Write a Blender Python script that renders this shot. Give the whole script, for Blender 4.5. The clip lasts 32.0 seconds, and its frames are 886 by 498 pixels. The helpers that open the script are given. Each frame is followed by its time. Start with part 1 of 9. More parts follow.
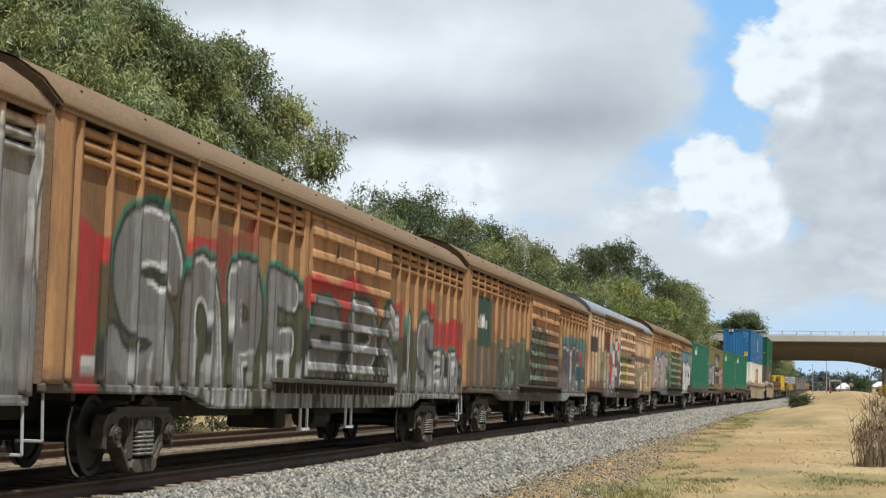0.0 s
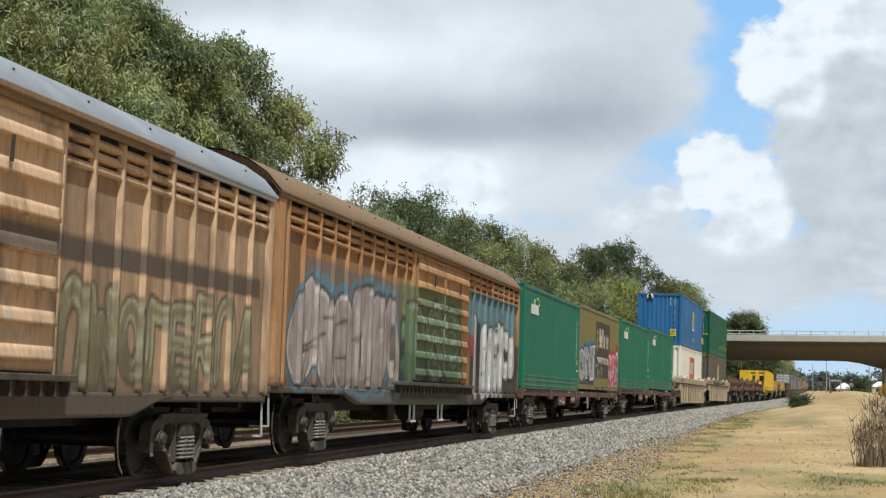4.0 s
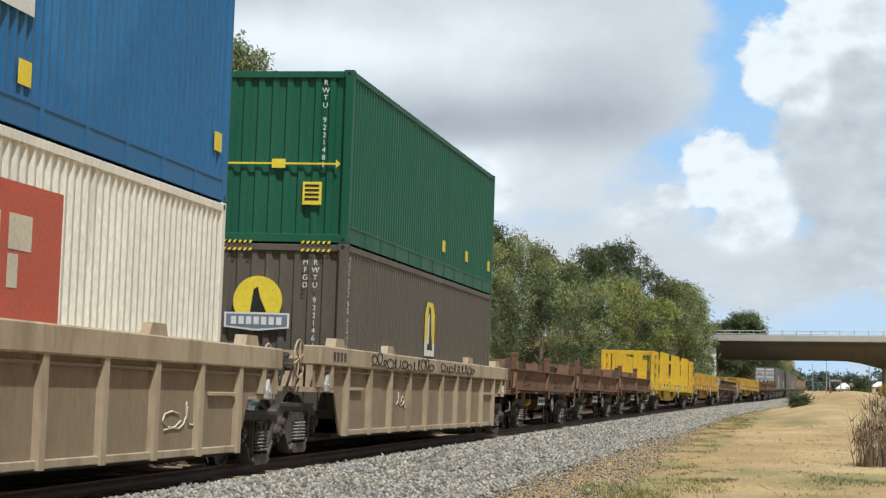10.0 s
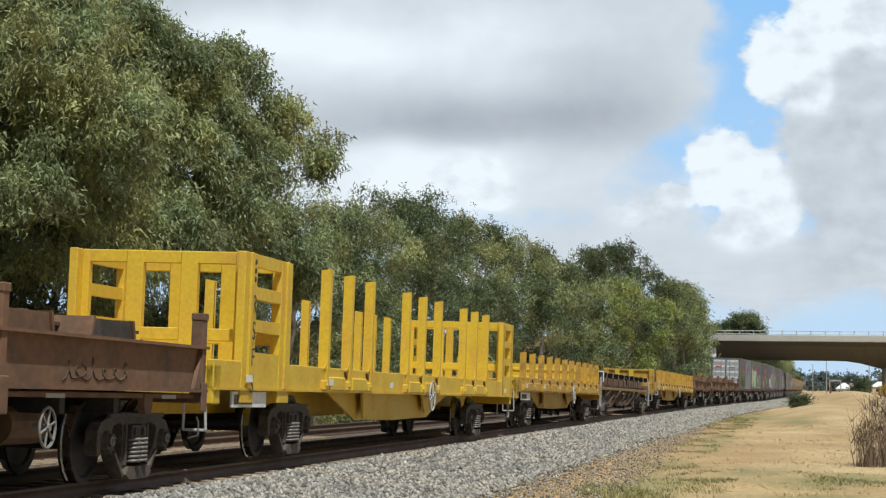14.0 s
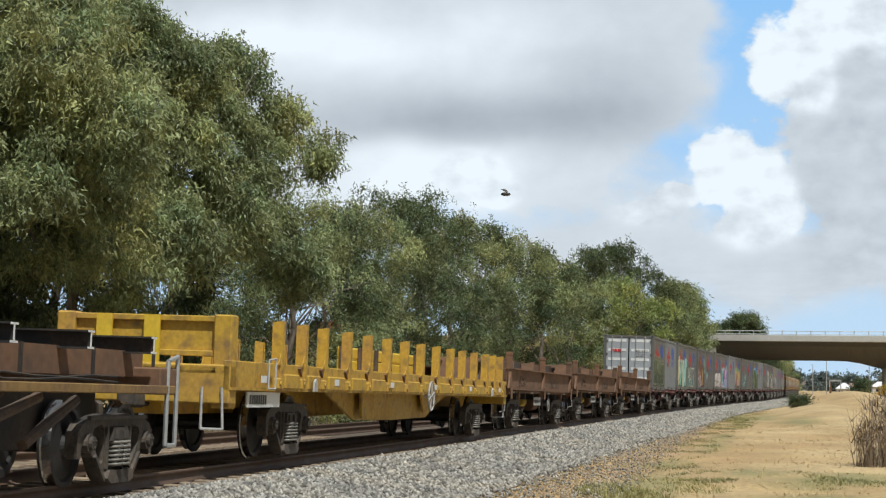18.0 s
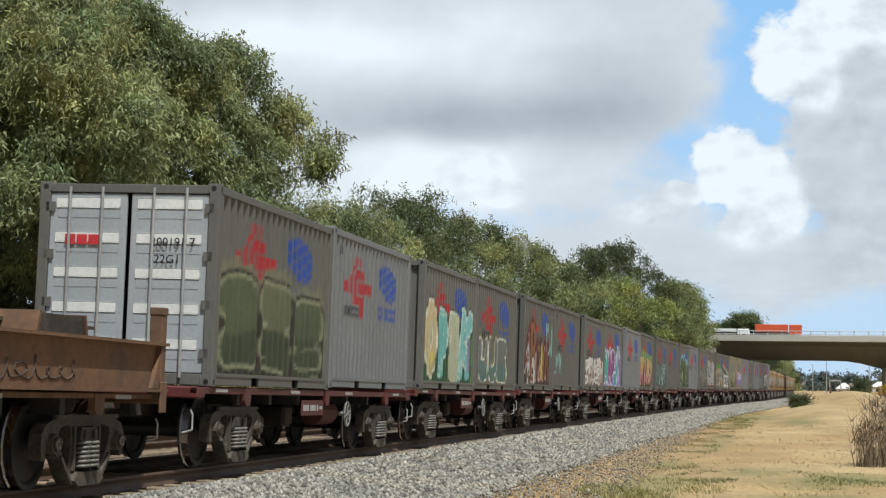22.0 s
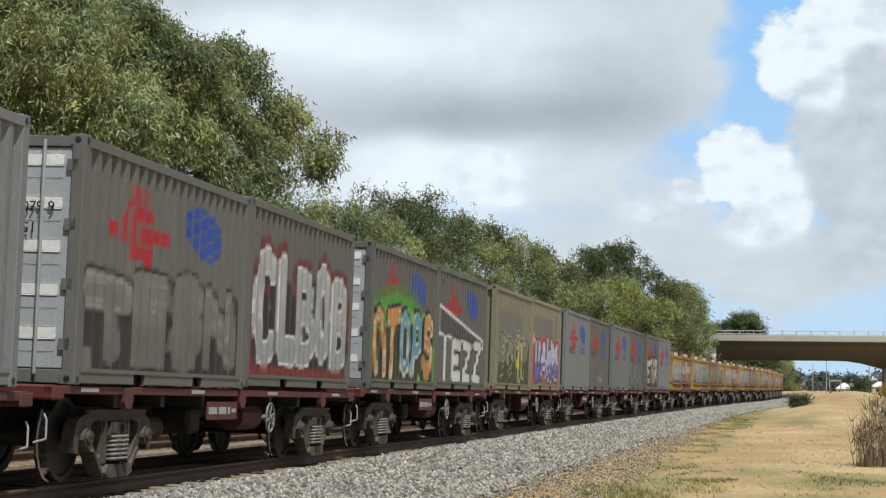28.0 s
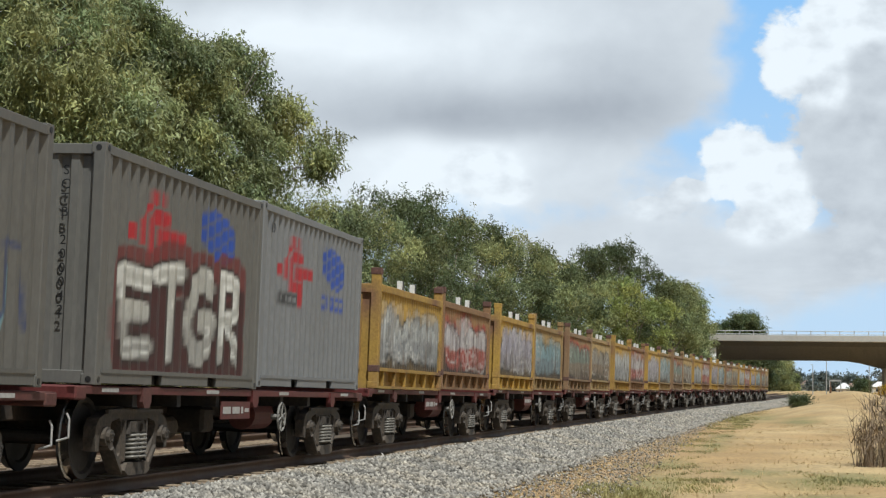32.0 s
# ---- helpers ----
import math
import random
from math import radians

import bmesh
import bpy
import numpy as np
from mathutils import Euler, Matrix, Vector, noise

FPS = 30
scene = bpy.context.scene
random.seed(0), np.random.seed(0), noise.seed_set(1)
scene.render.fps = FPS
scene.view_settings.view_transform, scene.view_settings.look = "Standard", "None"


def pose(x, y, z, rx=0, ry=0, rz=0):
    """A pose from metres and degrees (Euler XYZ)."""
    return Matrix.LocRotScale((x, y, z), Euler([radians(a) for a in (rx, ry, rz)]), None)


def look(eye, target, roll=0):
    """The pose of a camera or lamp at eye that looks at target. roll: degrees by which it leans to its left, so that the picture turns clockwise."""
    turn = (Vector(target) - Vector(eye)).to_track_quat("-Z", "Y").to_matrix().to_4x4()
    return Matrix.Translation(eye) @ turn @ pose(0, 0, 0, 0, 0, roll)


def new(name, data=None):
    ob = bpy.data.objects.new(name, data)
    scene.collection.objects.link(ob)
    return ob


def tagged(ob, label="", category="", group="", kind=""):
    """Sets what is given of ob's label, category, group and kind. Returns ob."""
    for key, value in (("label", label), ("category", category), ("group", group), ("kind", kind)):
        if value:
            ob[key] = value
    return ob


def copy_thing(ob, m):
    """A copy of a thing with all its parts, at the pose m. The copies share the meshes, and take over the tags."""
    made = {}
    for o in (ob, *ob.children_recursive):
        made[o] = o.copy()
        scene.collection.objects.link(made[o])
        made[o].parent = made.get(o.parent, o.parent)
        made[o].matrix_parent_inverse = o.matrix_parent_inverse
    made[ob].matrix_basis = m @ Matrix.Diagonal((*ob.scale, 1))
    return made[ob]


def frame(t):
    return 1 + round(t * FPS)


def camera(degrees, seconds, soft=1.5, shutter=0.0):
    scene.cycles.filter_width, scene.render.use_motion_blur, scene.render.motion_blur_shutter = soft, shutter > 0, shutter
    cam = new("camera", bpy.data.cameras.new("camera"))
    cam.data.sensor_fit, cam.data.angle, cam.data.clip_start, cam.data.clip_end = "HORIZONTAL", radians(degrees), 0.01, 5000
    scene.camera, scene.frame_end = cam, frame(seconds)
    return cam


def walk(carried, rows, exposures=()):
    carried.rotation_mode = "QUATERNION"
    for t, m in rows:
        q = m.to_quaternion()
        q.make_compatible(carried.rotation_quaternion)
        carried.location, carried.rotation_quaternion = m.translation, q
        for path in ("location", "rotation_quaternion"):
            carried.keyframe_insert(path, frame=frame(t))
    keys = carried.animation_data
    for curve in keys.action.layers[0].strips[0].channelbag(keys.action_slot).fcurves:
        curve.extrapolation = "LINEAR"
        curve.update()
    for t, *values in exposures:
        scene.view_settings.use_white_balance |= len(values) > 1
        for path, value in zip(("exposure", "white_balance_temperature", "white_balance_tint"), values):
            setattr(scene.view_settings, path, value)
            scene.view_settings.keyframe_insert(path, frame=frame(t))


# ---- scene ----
# ======== camera ========
cam = camera(26.985, 32.0, soft=1.3)
EYE = Vector((0.0, 0.0, 1.05))
YAW, PITCH, ROLL = 9.992, 4.649, 0.838


def aim():
    y, p = radians(YAW), radians(PITCH)
    way = Vector((-math.sin(y) * math.cos(p), math.cos(y) * math.cos(p), math.sin(p)))
    return look(EYE, EYE + way, ROLL)


EXPOSE = 0.0
walk(cam, [(0.0, aim()), (32.0, aim())], exposures=[(0.0, EXPOSE, 6080, 5), (32.0, EXPOSE, 6080, 5)])

# ======== world and sun ========
SUN = Vector((0.27, -0.40, 0.87)).normalized()
world = bpy.data.worlds.new("world")
scene.world = world
world.use_nodes = True
wn, wl = world.node_tree.nodes, world.node_tree.links
bg = wn["Background"]
sky = wn.new("ShaderNodeTexSky")
sky.sky_type = "NISHITA"
sky.sun_disc = False
sky.sun_elevation = math.asin(SUN.z)
sky.sun_rotation = math.atan2(SUN.x, SUN.y)
sky.air_density, sky.dust_density = 1.0, 1.5
wl.new(sky.outputs[0], bg.inputs[0])
bg.inputs[1].default_value = 0.09
# broken cloud over the whole sky
cover = wn.new("ShaderNodeBackground")
cover.inputs[0].default_value, cover.inputs[1].default_value = (0.97, 0.985, 1.0, 1), 0.24
wt, wno, wr, wm = wn.new("ShaderNodeTexCoord"), wn.new("ShaderNodeTexNoise"), wn.new("ShaderNodeMapRange"), wn.new("ShaderNodeMixShader")
wno.inputs["Scale"].default_value, wno.inputs["Detail"].default_value = 2.2, 5.0
wr.inputs[1].default_value, wr.inputs[2].default_value = 0.36, 0.54
wl.new(wt.outputs["Generated"], wno.inputs["Vector"]), wl.new(wno.outputs["Fac"], wr.inputs[0]), wl.new(wr.outputs[0], wm.inputs[0])
wl.new(bg.outputs[0], wm.inputs[1]), wl.new(cover.outputs[0], wm.inputs[2]), wl.new(wm.outputs[0], wn["World Output"].inputs[0])
sun = new("sun", bpy.data.lights.new("sun", "SUN"))
sun.data.energy, sun.data.angle, sun.data.color = 4.35, radians(1.0), (1.0, 0.965, 0.91)
sun.matrix_world = look(SUN * 50, (0, 0, 0))


# ======== node materials ========
def mat(name, col, rough=0.6, metal=0.0, grain=30.0, blotch=2.0, vary=0.25, bump=0.15, tint=None, attr=False, stretch=(1, 1, 1), rand=0.0, dirt=None):
    """A surface with two scales of variation in its colour, roughness and relief."""
    m = bpy.data.materials.new(name)
    m.use_nodes = True
    n, l = m.node_tree.nodes, m.node_tree.links
    b = n["Principled BSDF"]
    tc = n.new("ShaderNodeTexCoord")
    mp = n.new("ShaderNodeMapping")
    mp.inputs["Scale"].default_value = stretch
    l.new(tc.outputs["Object"], mp.inputs[0])

    def noise_at(scale, detail=4.0):
        t = n.new("ShaderNodeTexNoise")
        t.inputs["Scale"].default_value, t.inputs["Detail"].default_value = scale, detail
        l.new(mp.outputs[0], t.inputs["Vector"])
        return t.outputs["Fac"]

    def ramp(src, lo, hi, a, c):
        r = n.new("ShaderNodeMapRange")
        r.inputs[1].default_value, r.inputs[2].default_value, r.inputs[3].default_value, r.inputs[4].default_value = lo, hi, a, c
        l.new(src, r.inputs[0])
        return r.outputs[0]

    def mix(kind, f, a, c):
        x = n.new("ShaderNodeMix")
        x.data_type, x.blend_type = "RGBA", kind
        for sock, val in ((x.inputs[0], f), (x.inputs[6], a), (x.inputs[7], c)):
            if hasattr(val, "links"):
                l.new(val, sock)
            elif isinstance(val, (int, float)):
                sock.default_value = val
            else:
                sock.default_value = (*val[:3], 1)
        return x.outputs[2]

    big, small = noise_at(blotch), noise_at(grain, 6.0)
    if attr:
        at = n.new("ShaderNodeAttribute")
        at.attribute_name = "paint"
        base = at.outputs["Color"]
    else:
        base = mix("MIX", 0.0, col, col)
    if tint is not None:
        base = mix("MIX", ramp(big, 0.42, 0.66, 0.0, 1.0), base, tint)
    g = ramp(small, 0.25, 0.75, 1.0 - vary, 1.0 + vary)
    cg = n.new("ShaderNodeCombineColor")
    for k in range(3):
        l.new(g, cg.inputs[k])
    base = mix("MULTIPLY", 1.0, base, cg.outputs[0])
    g2 = ramp(big, 0.3, 0.7, 1.0 - vary * 0.7, 1.0 + vary * 0.7)
    cg2 = n.new("ShaderNodeCombineColor")
    for k in range(3):
        l.new(g2, cg2.inputs[k])
    base = mix("MULTIPLY", 1.0, base, cg2.outputs[0])
    if dirt is not None:
        st = noise_at(blotch * 3.1)
        base = mix("MIX", ramp(st, 0.52, 0.72, 0.0, 0.75), base, dirt)
    if rand > 0:
        oi = n.new("ShaderNodeObjectInfo")
        rr = ramp(oi.outputs["Random"], 0, 1, 1 - rand, 1 + rand)
        cr = n.new("ShaderNodeCombineColor")
        for k in range(3):
            l.new(rr, cr.inputs[k])
        base = mix("MULTIPLY", 1.0, base, cr.outputs[0])
    l.new(base, b.inputs["Base Color"])
    l.new(ramp(big, 0.3, 0.7, max(0.05, rough - 0.12), min(1.0, rough + 0.12)), b.inputs["Roughness"])
    b.inputs["Metallic"].default_value = metal
    if bump > 0:
        bp = n.new("ShaderNodeBump")
        bp.inputs["Strength"].default_value, bp.inputs["Distance"].default_value = bump, 0.01
        l.new(small, bp.inputs["Height"])
        l.new(bp.outputs[0], b.inputs["Normal"])
    return m


M_PAINT = mat("painted_steel", (1, 1, 1), 0.5, 0.0, 26, 0.9, 0.15, 0.05, attr=True, stretch=(1, 1, 0.35))
M_FLATPAINT = mat("old_paint", (1, 1, 1), 0.7, 0.0, 18, 0.8, 0.20, 0.12, attr=True, stretch=(1, 1, 0.25), dirt=(0.10, 0.062, 0.036))
M_CAST = mat("dusty_cast_steel", (0.052, 0.043, 0.035), 0.75, 0.0, 24, 3, 0.35, 0.25, tint=(0.088, 0.069, 0.051))
M_DARK = mat("black_underframe", (0.020, 0.018, 0.017), 0.8, 0.0, 20, 2, 0.35, 0.2, tint=(0.05, 0.036, 0.026))
M_WHEEL = mat("wheel_steel", (0.028, 0.024, 0.022), 0.6, 0.0, 20, 3, 0.3, 0.1)
M_TREAD = mat("bright_steel", (0.55, 0.53, 0.5), 0.25, 1.0, 20, 3, 0.1, 0.03)
M_REDOX = mat("faded_red_steel", (0.125, 0.026, 0.024), 0.65, 0.0, 22, 1.3, 0.3, 0.1, tint=(0.085, 0.034, 0.028))
M_BROWNRED = mat("brown_oxide_steel", (0.13, 0.060, 0.045), 0.7, 0.0, 22, 1.3, 0.3, 0.1, tint=(0.09, 0.05, 0.04))
M_RUST = mat("rusty_steel", (0.192, 0.100, 0.052), 0.85, 0.0, 9, 0.9, 0.20, 0.2, tint=(0.125, 0.074, 0.046), stretch=(1, 0.8, 1.2), dirt=(0.085, 0.055, 0.038))
M_YELLOW = mat("yellow_steel", (0.66, 0.45, 0.030), 0.55, 0.0, 18, 1.5, 0.12, 0.06, tint=(0.55, 0.34, 0.035))
M_OLDYELLOW = mat("worn_yellow_steel", (0.52, 0.32, 0.035), 0.65, 0.0, 18, 1.5, 0.2, 0.1, tint=(0.38, 0.22, 0.04), dirt=(0.16, 0.10, 0.05))
M_BEIGE = mat("beige_steel", (0.47, 0.375, 0.255), 0.6, 0.0, 16, 0.8, 0.12, 0.06, tint=(0.36, 0.275, 0.185), stretch=(1, 1, 0.3), dirt=(0.25, 0.17, 0.11))
M_BEIGEDIRT = mat("dirty_beige_steel", (0.30, 0.225, 0.145), 0.75, 0.0, 12, 0.7, 0.14, 0.06, tint=(0.22, 0.155, 0.098), stretch=(1, 1, 0.4))
M_DULLCREAM = mat("cream_paint", (0.62, 0.56, 0.44), 0.6, 0.0, 20, 2, 0.12, 0.03)
M_WHITE = mat("white_paint", (0.72, 0.72, 0.70), 0.5, 0.0, 20, 2, 0.1, 0.03)
M_DULLWHITE = mat("dull_white_paint", (0.42, 0.41, 0.39), 0.6, 0.0, 20, 2, 0.2, 0.05)
M_DIRTYWHITE = mat("dirty_white_paint", (0.20, 0.19, 0.17), 0.7, 0.0, 20, 2, 0.3, 0.05)
M_BROWNDARK = mat("dark_brown_steel", (0.070, 0.050, 0.036), 0.85, 0.0, 12, 1.0, 0.3, 0.2, tint=(0.12, 0.075, 0.046))
M_DIRTYYELLOW = mat("dirty_yellow_steel", (0.27, 0.165, 0.05), 0.75, 0.0, 12, 1.0, 0.25, 0.1, tint=(0.16, 0.095, 0.045))
M_SPRING = mat("worn_spring_steel", (0.20, 0.185, 0.16), 0.45, 0.2, 20, 2, 0.2, 0.05)
M_BLACK = mat("black_paint", (0.015, 0.015, 0.016), 0.5, 0.0, 20, 2, 0.2, 0.03)
M_REDPAINT = mat("red_paint", (0.52, 0.035, 0.04), 0.55, 0.0, 20, 2, 0.15, 0.03)
M_YELPAINT = mat("yellow_paint", (0.80, 0.62, 0.05), 0.5, 0.0, 20, 2, 0.1, 0.03)
M_LIME = mat("lime_paint", (0.35, 0.55, 0.06), 0.5, 0.0, 20, 2, 0.1, 0.03)
M_ORANGE = mat("orange_red_paint", (0.50, 0.10, 0.06), 0.55, 0.0, 20, 2, 0.15, 0.03)
M_GALV = mat("galvanised_roof", (0.42, 0.45, 0.48), 0.45, 0.4, 20, 1.0, 0.12, 0.04)
M_ROOFRUST = mat("rusted_roof", (0.24, 0.158, 0.086), 0.75, 0.0, 20, 1.2, 0.25, 0.12, tint=(0.21, 0.132, 0.085))
M_RAILTOP = mat("rail_steel", (0.12, 0.075, 0.05), 0.6, 0.3, 20, 2, 0.2, 0.1)
M_SLEEPER = mat("weathered_sleeper", (0.25, 0.185, 0.12), 0.9, 0.0, 16, 2, 0.3, 0.3, rand=0.2)
M_CONCRETE = mat("bridge_concrete", (0.46, 0.445, 0.41), 0.85, 0.0, 3, 0.12, 0.10, 0.05, tint=(0.30, 0.285, 0.255))
# concrete again, coloured dark for the shade under the deck
M_GIRDER = mat("shaded_girder_concrete", (0.125, 0.115, 0.10), 0.9, 0.0, 3, 0.12, 0.12, 0.05, tint=(0.10, 0.094, 0.084))
M_GALVRAIL = mat("galvanised_rail", (0.45, 0.46, 0.46), 0.5, 0.6, 10, 1, 0.1, 0.02)


# ======== mesh helpers ========
def mesh_np(name, v, q, material, smooth=False, paint=None):
    """A mesh from arrays of corners and of faces with equal corner counts."""
    v, q = np.asarray(v, np.float32), np.asarray(q, np.int32)
    me = bpy.data.meshes.new(name)
    k = q.shape[1]
    me.vertices.add(len(v)), me.loops.add(q.size), me.polygons.add(len(q))
    me.vertices.foreach_set("co", v.ravel())
    me.loops.foreach_set("vertex_index", q.ravel())
    me.polygons.foreach_set("loop_start", np.arange(0, q.size, k, dtype=np.int32))
    if smooth:
        me.polygons.foreach_set("use_smooth", np.ones(len(q), bool))
    if paint is not None:
        a = me.color_attributes.new("paint", "FLOAT_COLOR", "POINT")
        a.data.foreach_set("color", np.c_[paint, np.ones(len(v))].astype(np.float32).ravel())
    me.update(calc_edges=True)
    me.materials.append(material)
    return me


def part(name, bm, material, parent=None, label=""):
    if isinstance(bm, bpy.types.Mesh):
        me = bm
    else:
        me = bpy.data.meshes.new(name)
        bm.to_mesh(me)
        bm.free()
        me.materials.append(material)
    ob = new(name, me)
    if parent is not None:
        ob.parent = parent
    if label:
        ob["label"] = label
    return ob


def box(bm, x0, x1, y0, y1, z0, z1, bevel=0.0):
    m = Matrix.LocRotScale(((x0 + x1) / 2, (y0 + y1) / 2, (z0 + z1) / 2), None, (abs(x1 - x0), abs(y1 - y0), abs(z1 - z0)))
    r = bmesh.ops.create_cube(bm, size=1, matrix=m)
    if bevel:
        es = list({e for v in r["verts"] for e in v.link_edges})
        bmesh.ops.bevel(bm, geom=es, offset=bevel, segments=1, affect="EDGES", profile=0.5)
    return bm


def bar(bm, a, b, w, h):
    """A square bar from a to b."""
    a, b = Vector(a), Vector(b)
    d = b - a
    m = Matrix.Translation((a + b) / 2) @ d.to_track_quat("Y", "Z").to_matrix().to_4x4() @ Matrix.Diagonal((w, d.length, h, 1))
    bmesh.ops.create_cube(bm, size=1, matrix=m)
    return bm


def rod(bm, a, b, r, seg=10, r2=None):
    a, b = Vector(a), Vector(b)
    d = b - a
    m = Matrix.Translation((a + b) / 2) @ d.to_track_quat("Z", "Y").to_matrix().to_4x4()
    bmesh.ops.create_cone(bm, cap_ends=True, segments=seg, radius1=r, radius2=r if r2 is None else r2, depth=d.length, matrix=m)
    return bm


def tube(bm, pts, r, seg=6):
    for p, q in zip(pts, pts[1:]):
        rod(bm, p, q, r, seg)
    return bm


def slab(bm, pts, x0, x1):
    """An outline in y and z, given depth from x0 to x1."""
    a = [bm.verts.new((x0, y, z)) for y, z in pts]
    b = [bm.verts.new((x1, y, z)) for y, z in pts]
    n = len(pts)
    bm.faces.new(a[::-1]), bm.faces.new(b)
    for i in range(n):
        bm.faces.new((a[i], a[(i + 1) % n], b[(i + 1) % n], b[i]))
    bmesh.ops.recalc_face_normals(bm, faces=bm.faces[:])
    return bm


def B():
    return bmesh.new()


def thing(name, label, category, group="", m=None):
    e = new(name)
    e.empty_display_size = 0.3
    if m is not None:
        e.matrix_world = m
    return tagged(e, label, category, group)


# ======== the line of the track ========
K2, K3 = 2.19e-4, -0.12e-6
EASE = 180.0
SLOPE, LEAVE = 2 * EASE * K2 + 3 * EASE ** 2 * K3, 0.030


def track(s):
    """Middle of the track at rail height, s metres ahead: x, z and heading in degrees."""
    c, e = min(max(s, 0.0), EASE), min(max(s - EASE, 0.0), 20.0)
    bend = (LEAVE - SLOPE) / 40.0
    x = -8.306 + K2 * c * c + K3 * c ** 3 + SLOPE * e + bend * e * e + LEAVE * max(s - EASE - 20.0, 0.0)
    dx = 2 * K2 * c + 3 * K3 * c * c + 2 * bend * e
    c = min(max(s, 0.0), 110.0)
    z = 0.00436 * c + 2.47e-5 * c * c + (s - 110.0) * 0.0083 * (s > 110) + 0.00436 * min(s, 0.0)
    return x, z, -math.degrees(math.atan(dx))


CANT = 1.15
TRAVEL = [0, 15.81, 31.60, 47.36, 63.13, 78.96, 94.90, 110.95, 127.03, 143.09, 159.13, 175.27, 191.54, 207.89, 224.28, 240.73, 257.28, 273.90, 290.58, 307.31, 324.05,
          340.73, 357.32, 373.84, 390.40, 407.02, 423.69, 440.41, 457.17, 473.97, 490.80, 507.68, 524.57]
TRAIN = []


def on_train(ob, u):
    """Puts a thing on the train, its middle u metres behind the mark."""
    TRAIN.append((ob, u))
    return ob


def rail_pose(s):
    x, z, h = track(s)
    return pose(x, s, z, 0, CANT, h)


def motions():
    for ob, u in TRAIN:
        walk(ob, [(float(t), rail_pose(u - d)) for t, d in enumerate(TRAVEL)])
    bridge_traffic()
    insect_flight()
    walk(sky_sheet, [(0.0, sky_pose(0, 0)), (16.0, sky_pose(24, 9)), (32.0, sky_pose(48, 18))])

# ======== cloudy sky behind everything, drifting slowly ========
SKY_D, SKY_PX = 2600.0, 2600.0 / 3267.5


def lump(u, v, cu, cv, ru, rv):
    return np.exp(-(((u - cu) / ru) ** 2 + ((v - cv) / rv) ** 2))


su, sv = np.linspace(-1000, 1000, 241), np.linspace(-420, 620, 157)
SU, SV = np.meshgrid(su, sv)
PX, PY = SU + 784, 441 - SV


def rim(x, w=14.0):
    return 1 / (1 + np.exp(-x / w))


# broad flat-based cloud, thin veils below it
edge_r = rim(1232 - PX - np.clip(PY - 165, 0, 400) * 1.30 + 14 * np.sin(PY / 31), 40)
dens = 1.15 * edge_r * rim(300 - PY, 40) + 0.62 * lump(PX, PY, 640, 320, 300, 60) + 0.50 * lump(PX, PY, 980, 330, 150, 55) + 0.46 * lump(PX, PY, 900, 440, 560, 75) + 0.54 * lump(PX, PY, 1400, 470, 480, 80) + 0.4 * lump(PX, PY, 1170, 360, 70, 40) + 0.22 * lump(PX, PY, 1120, 300, 110, 40) + 0.22 * rim(PY - 440, 30)
base = rim(PY - 266 + 0.02 * (PX - 700) + 10 * np.sin(PX / 47), 9) * rim(PX - 470, 60) * rim(900 - PX, 30)
shade = 0.61 + 0.30 * lump(PX, PY, 640, 105, 230, 46) + 0.34 * lump(PX, PY, 440, 70, 190, 45) + 0.18 * lump(PX, PY, 900, 60, 150, 40) - 0.42 * lump(PX, PY, 790, 226, 330, 48) * (1 - base) - 0.16 * lump(PX, PY, 1060, 190, 110, 70) - 0.10 * lump(PX, PY, 1060, 120, 130, 120) - 0.10 * lump(PX, PY, 380, 0, 150, 40)
shade += 0.46 * base * lump(PX, PY, 720, 320, 260, 90) + 0.10 * lump(PX, PY, 1010, 320, 100, 40) - 0.05 * lump(PX, PY, 1250, 500, 420, 60)
# heaped clouds: centre, radii, how bright
HEAPS = [(1390, 112, 84, 78, 1.0), (1450, 52, 95, 90, 1.0), (1350, 150, 48, 46, 1.0), (1425, 170, 70, 66, 0.85), (1262, 288, 66, 50, 1.0), (1315, 345, 88, 78, 0.98), (1245, 335, 52, 42, 1.0), (1358, 388, 52, 46, 0.9), (1300, 410, 66, 40, 0.8),
         (1570, 250, 230, 200, 0.50), (1500, 200, 130, 150, 0.50), (1475, 320, 125, 120, 0.46), (1555, 40, 130, 110, 0.85), (1600, 420, 190, 110, 0.52), (806, 326, 66, 46, 0.98), (852, 352, 40, 28, 0.9), (1172, 354, 44, 24, 0.8), (1120, 385, 60, 24, 0.7)]
heap, glow, total = np.full(PX.shape, -1.0), np.zeros(PX.shape), np.full(PX.shape, 1e-6)
for cx, cy, rx, ry, bright in HEAPS:
    f = 1 - np.hypot((PX - cx) / rx, (PY - cy) / ry)
    heap = np.maximum(heap, f)
    w = np.exp(np.clip(f, -3, 1) * 9.0)
    glow += w * bright
    total += w
glow /= total
k_h = rim(heap * 1.0 + 0.12, 0.10)
shade = shade * (1 - k_h) + glow * k_h
heap = np.clip(heap, -1, 1) * 0.5 + 0.5
si = np.arange(SU.size).reshape(SU.shape)
sq = np.c_[si[:-1, :-1].ravel(), si[:-1, 1:].ravel(), si[1:, 1:].ravel(), si[1:, :-1].ravel()]
M_SKY = bpy.data.materials.new("cloudy_sky")
M_SKY.use_nodes = True
kn, kl = M_SKY.node_tree.nodes, M_SKY.node_tree.links
kn.clear()
k_at, k_tc, k_sep = kn.new("ShaderNodeAttribute"), kn.new("ShaderNodeTexCoord"), kn.new("ShaderNodeSeparateColor")
k_at.attribute_name = "paint"
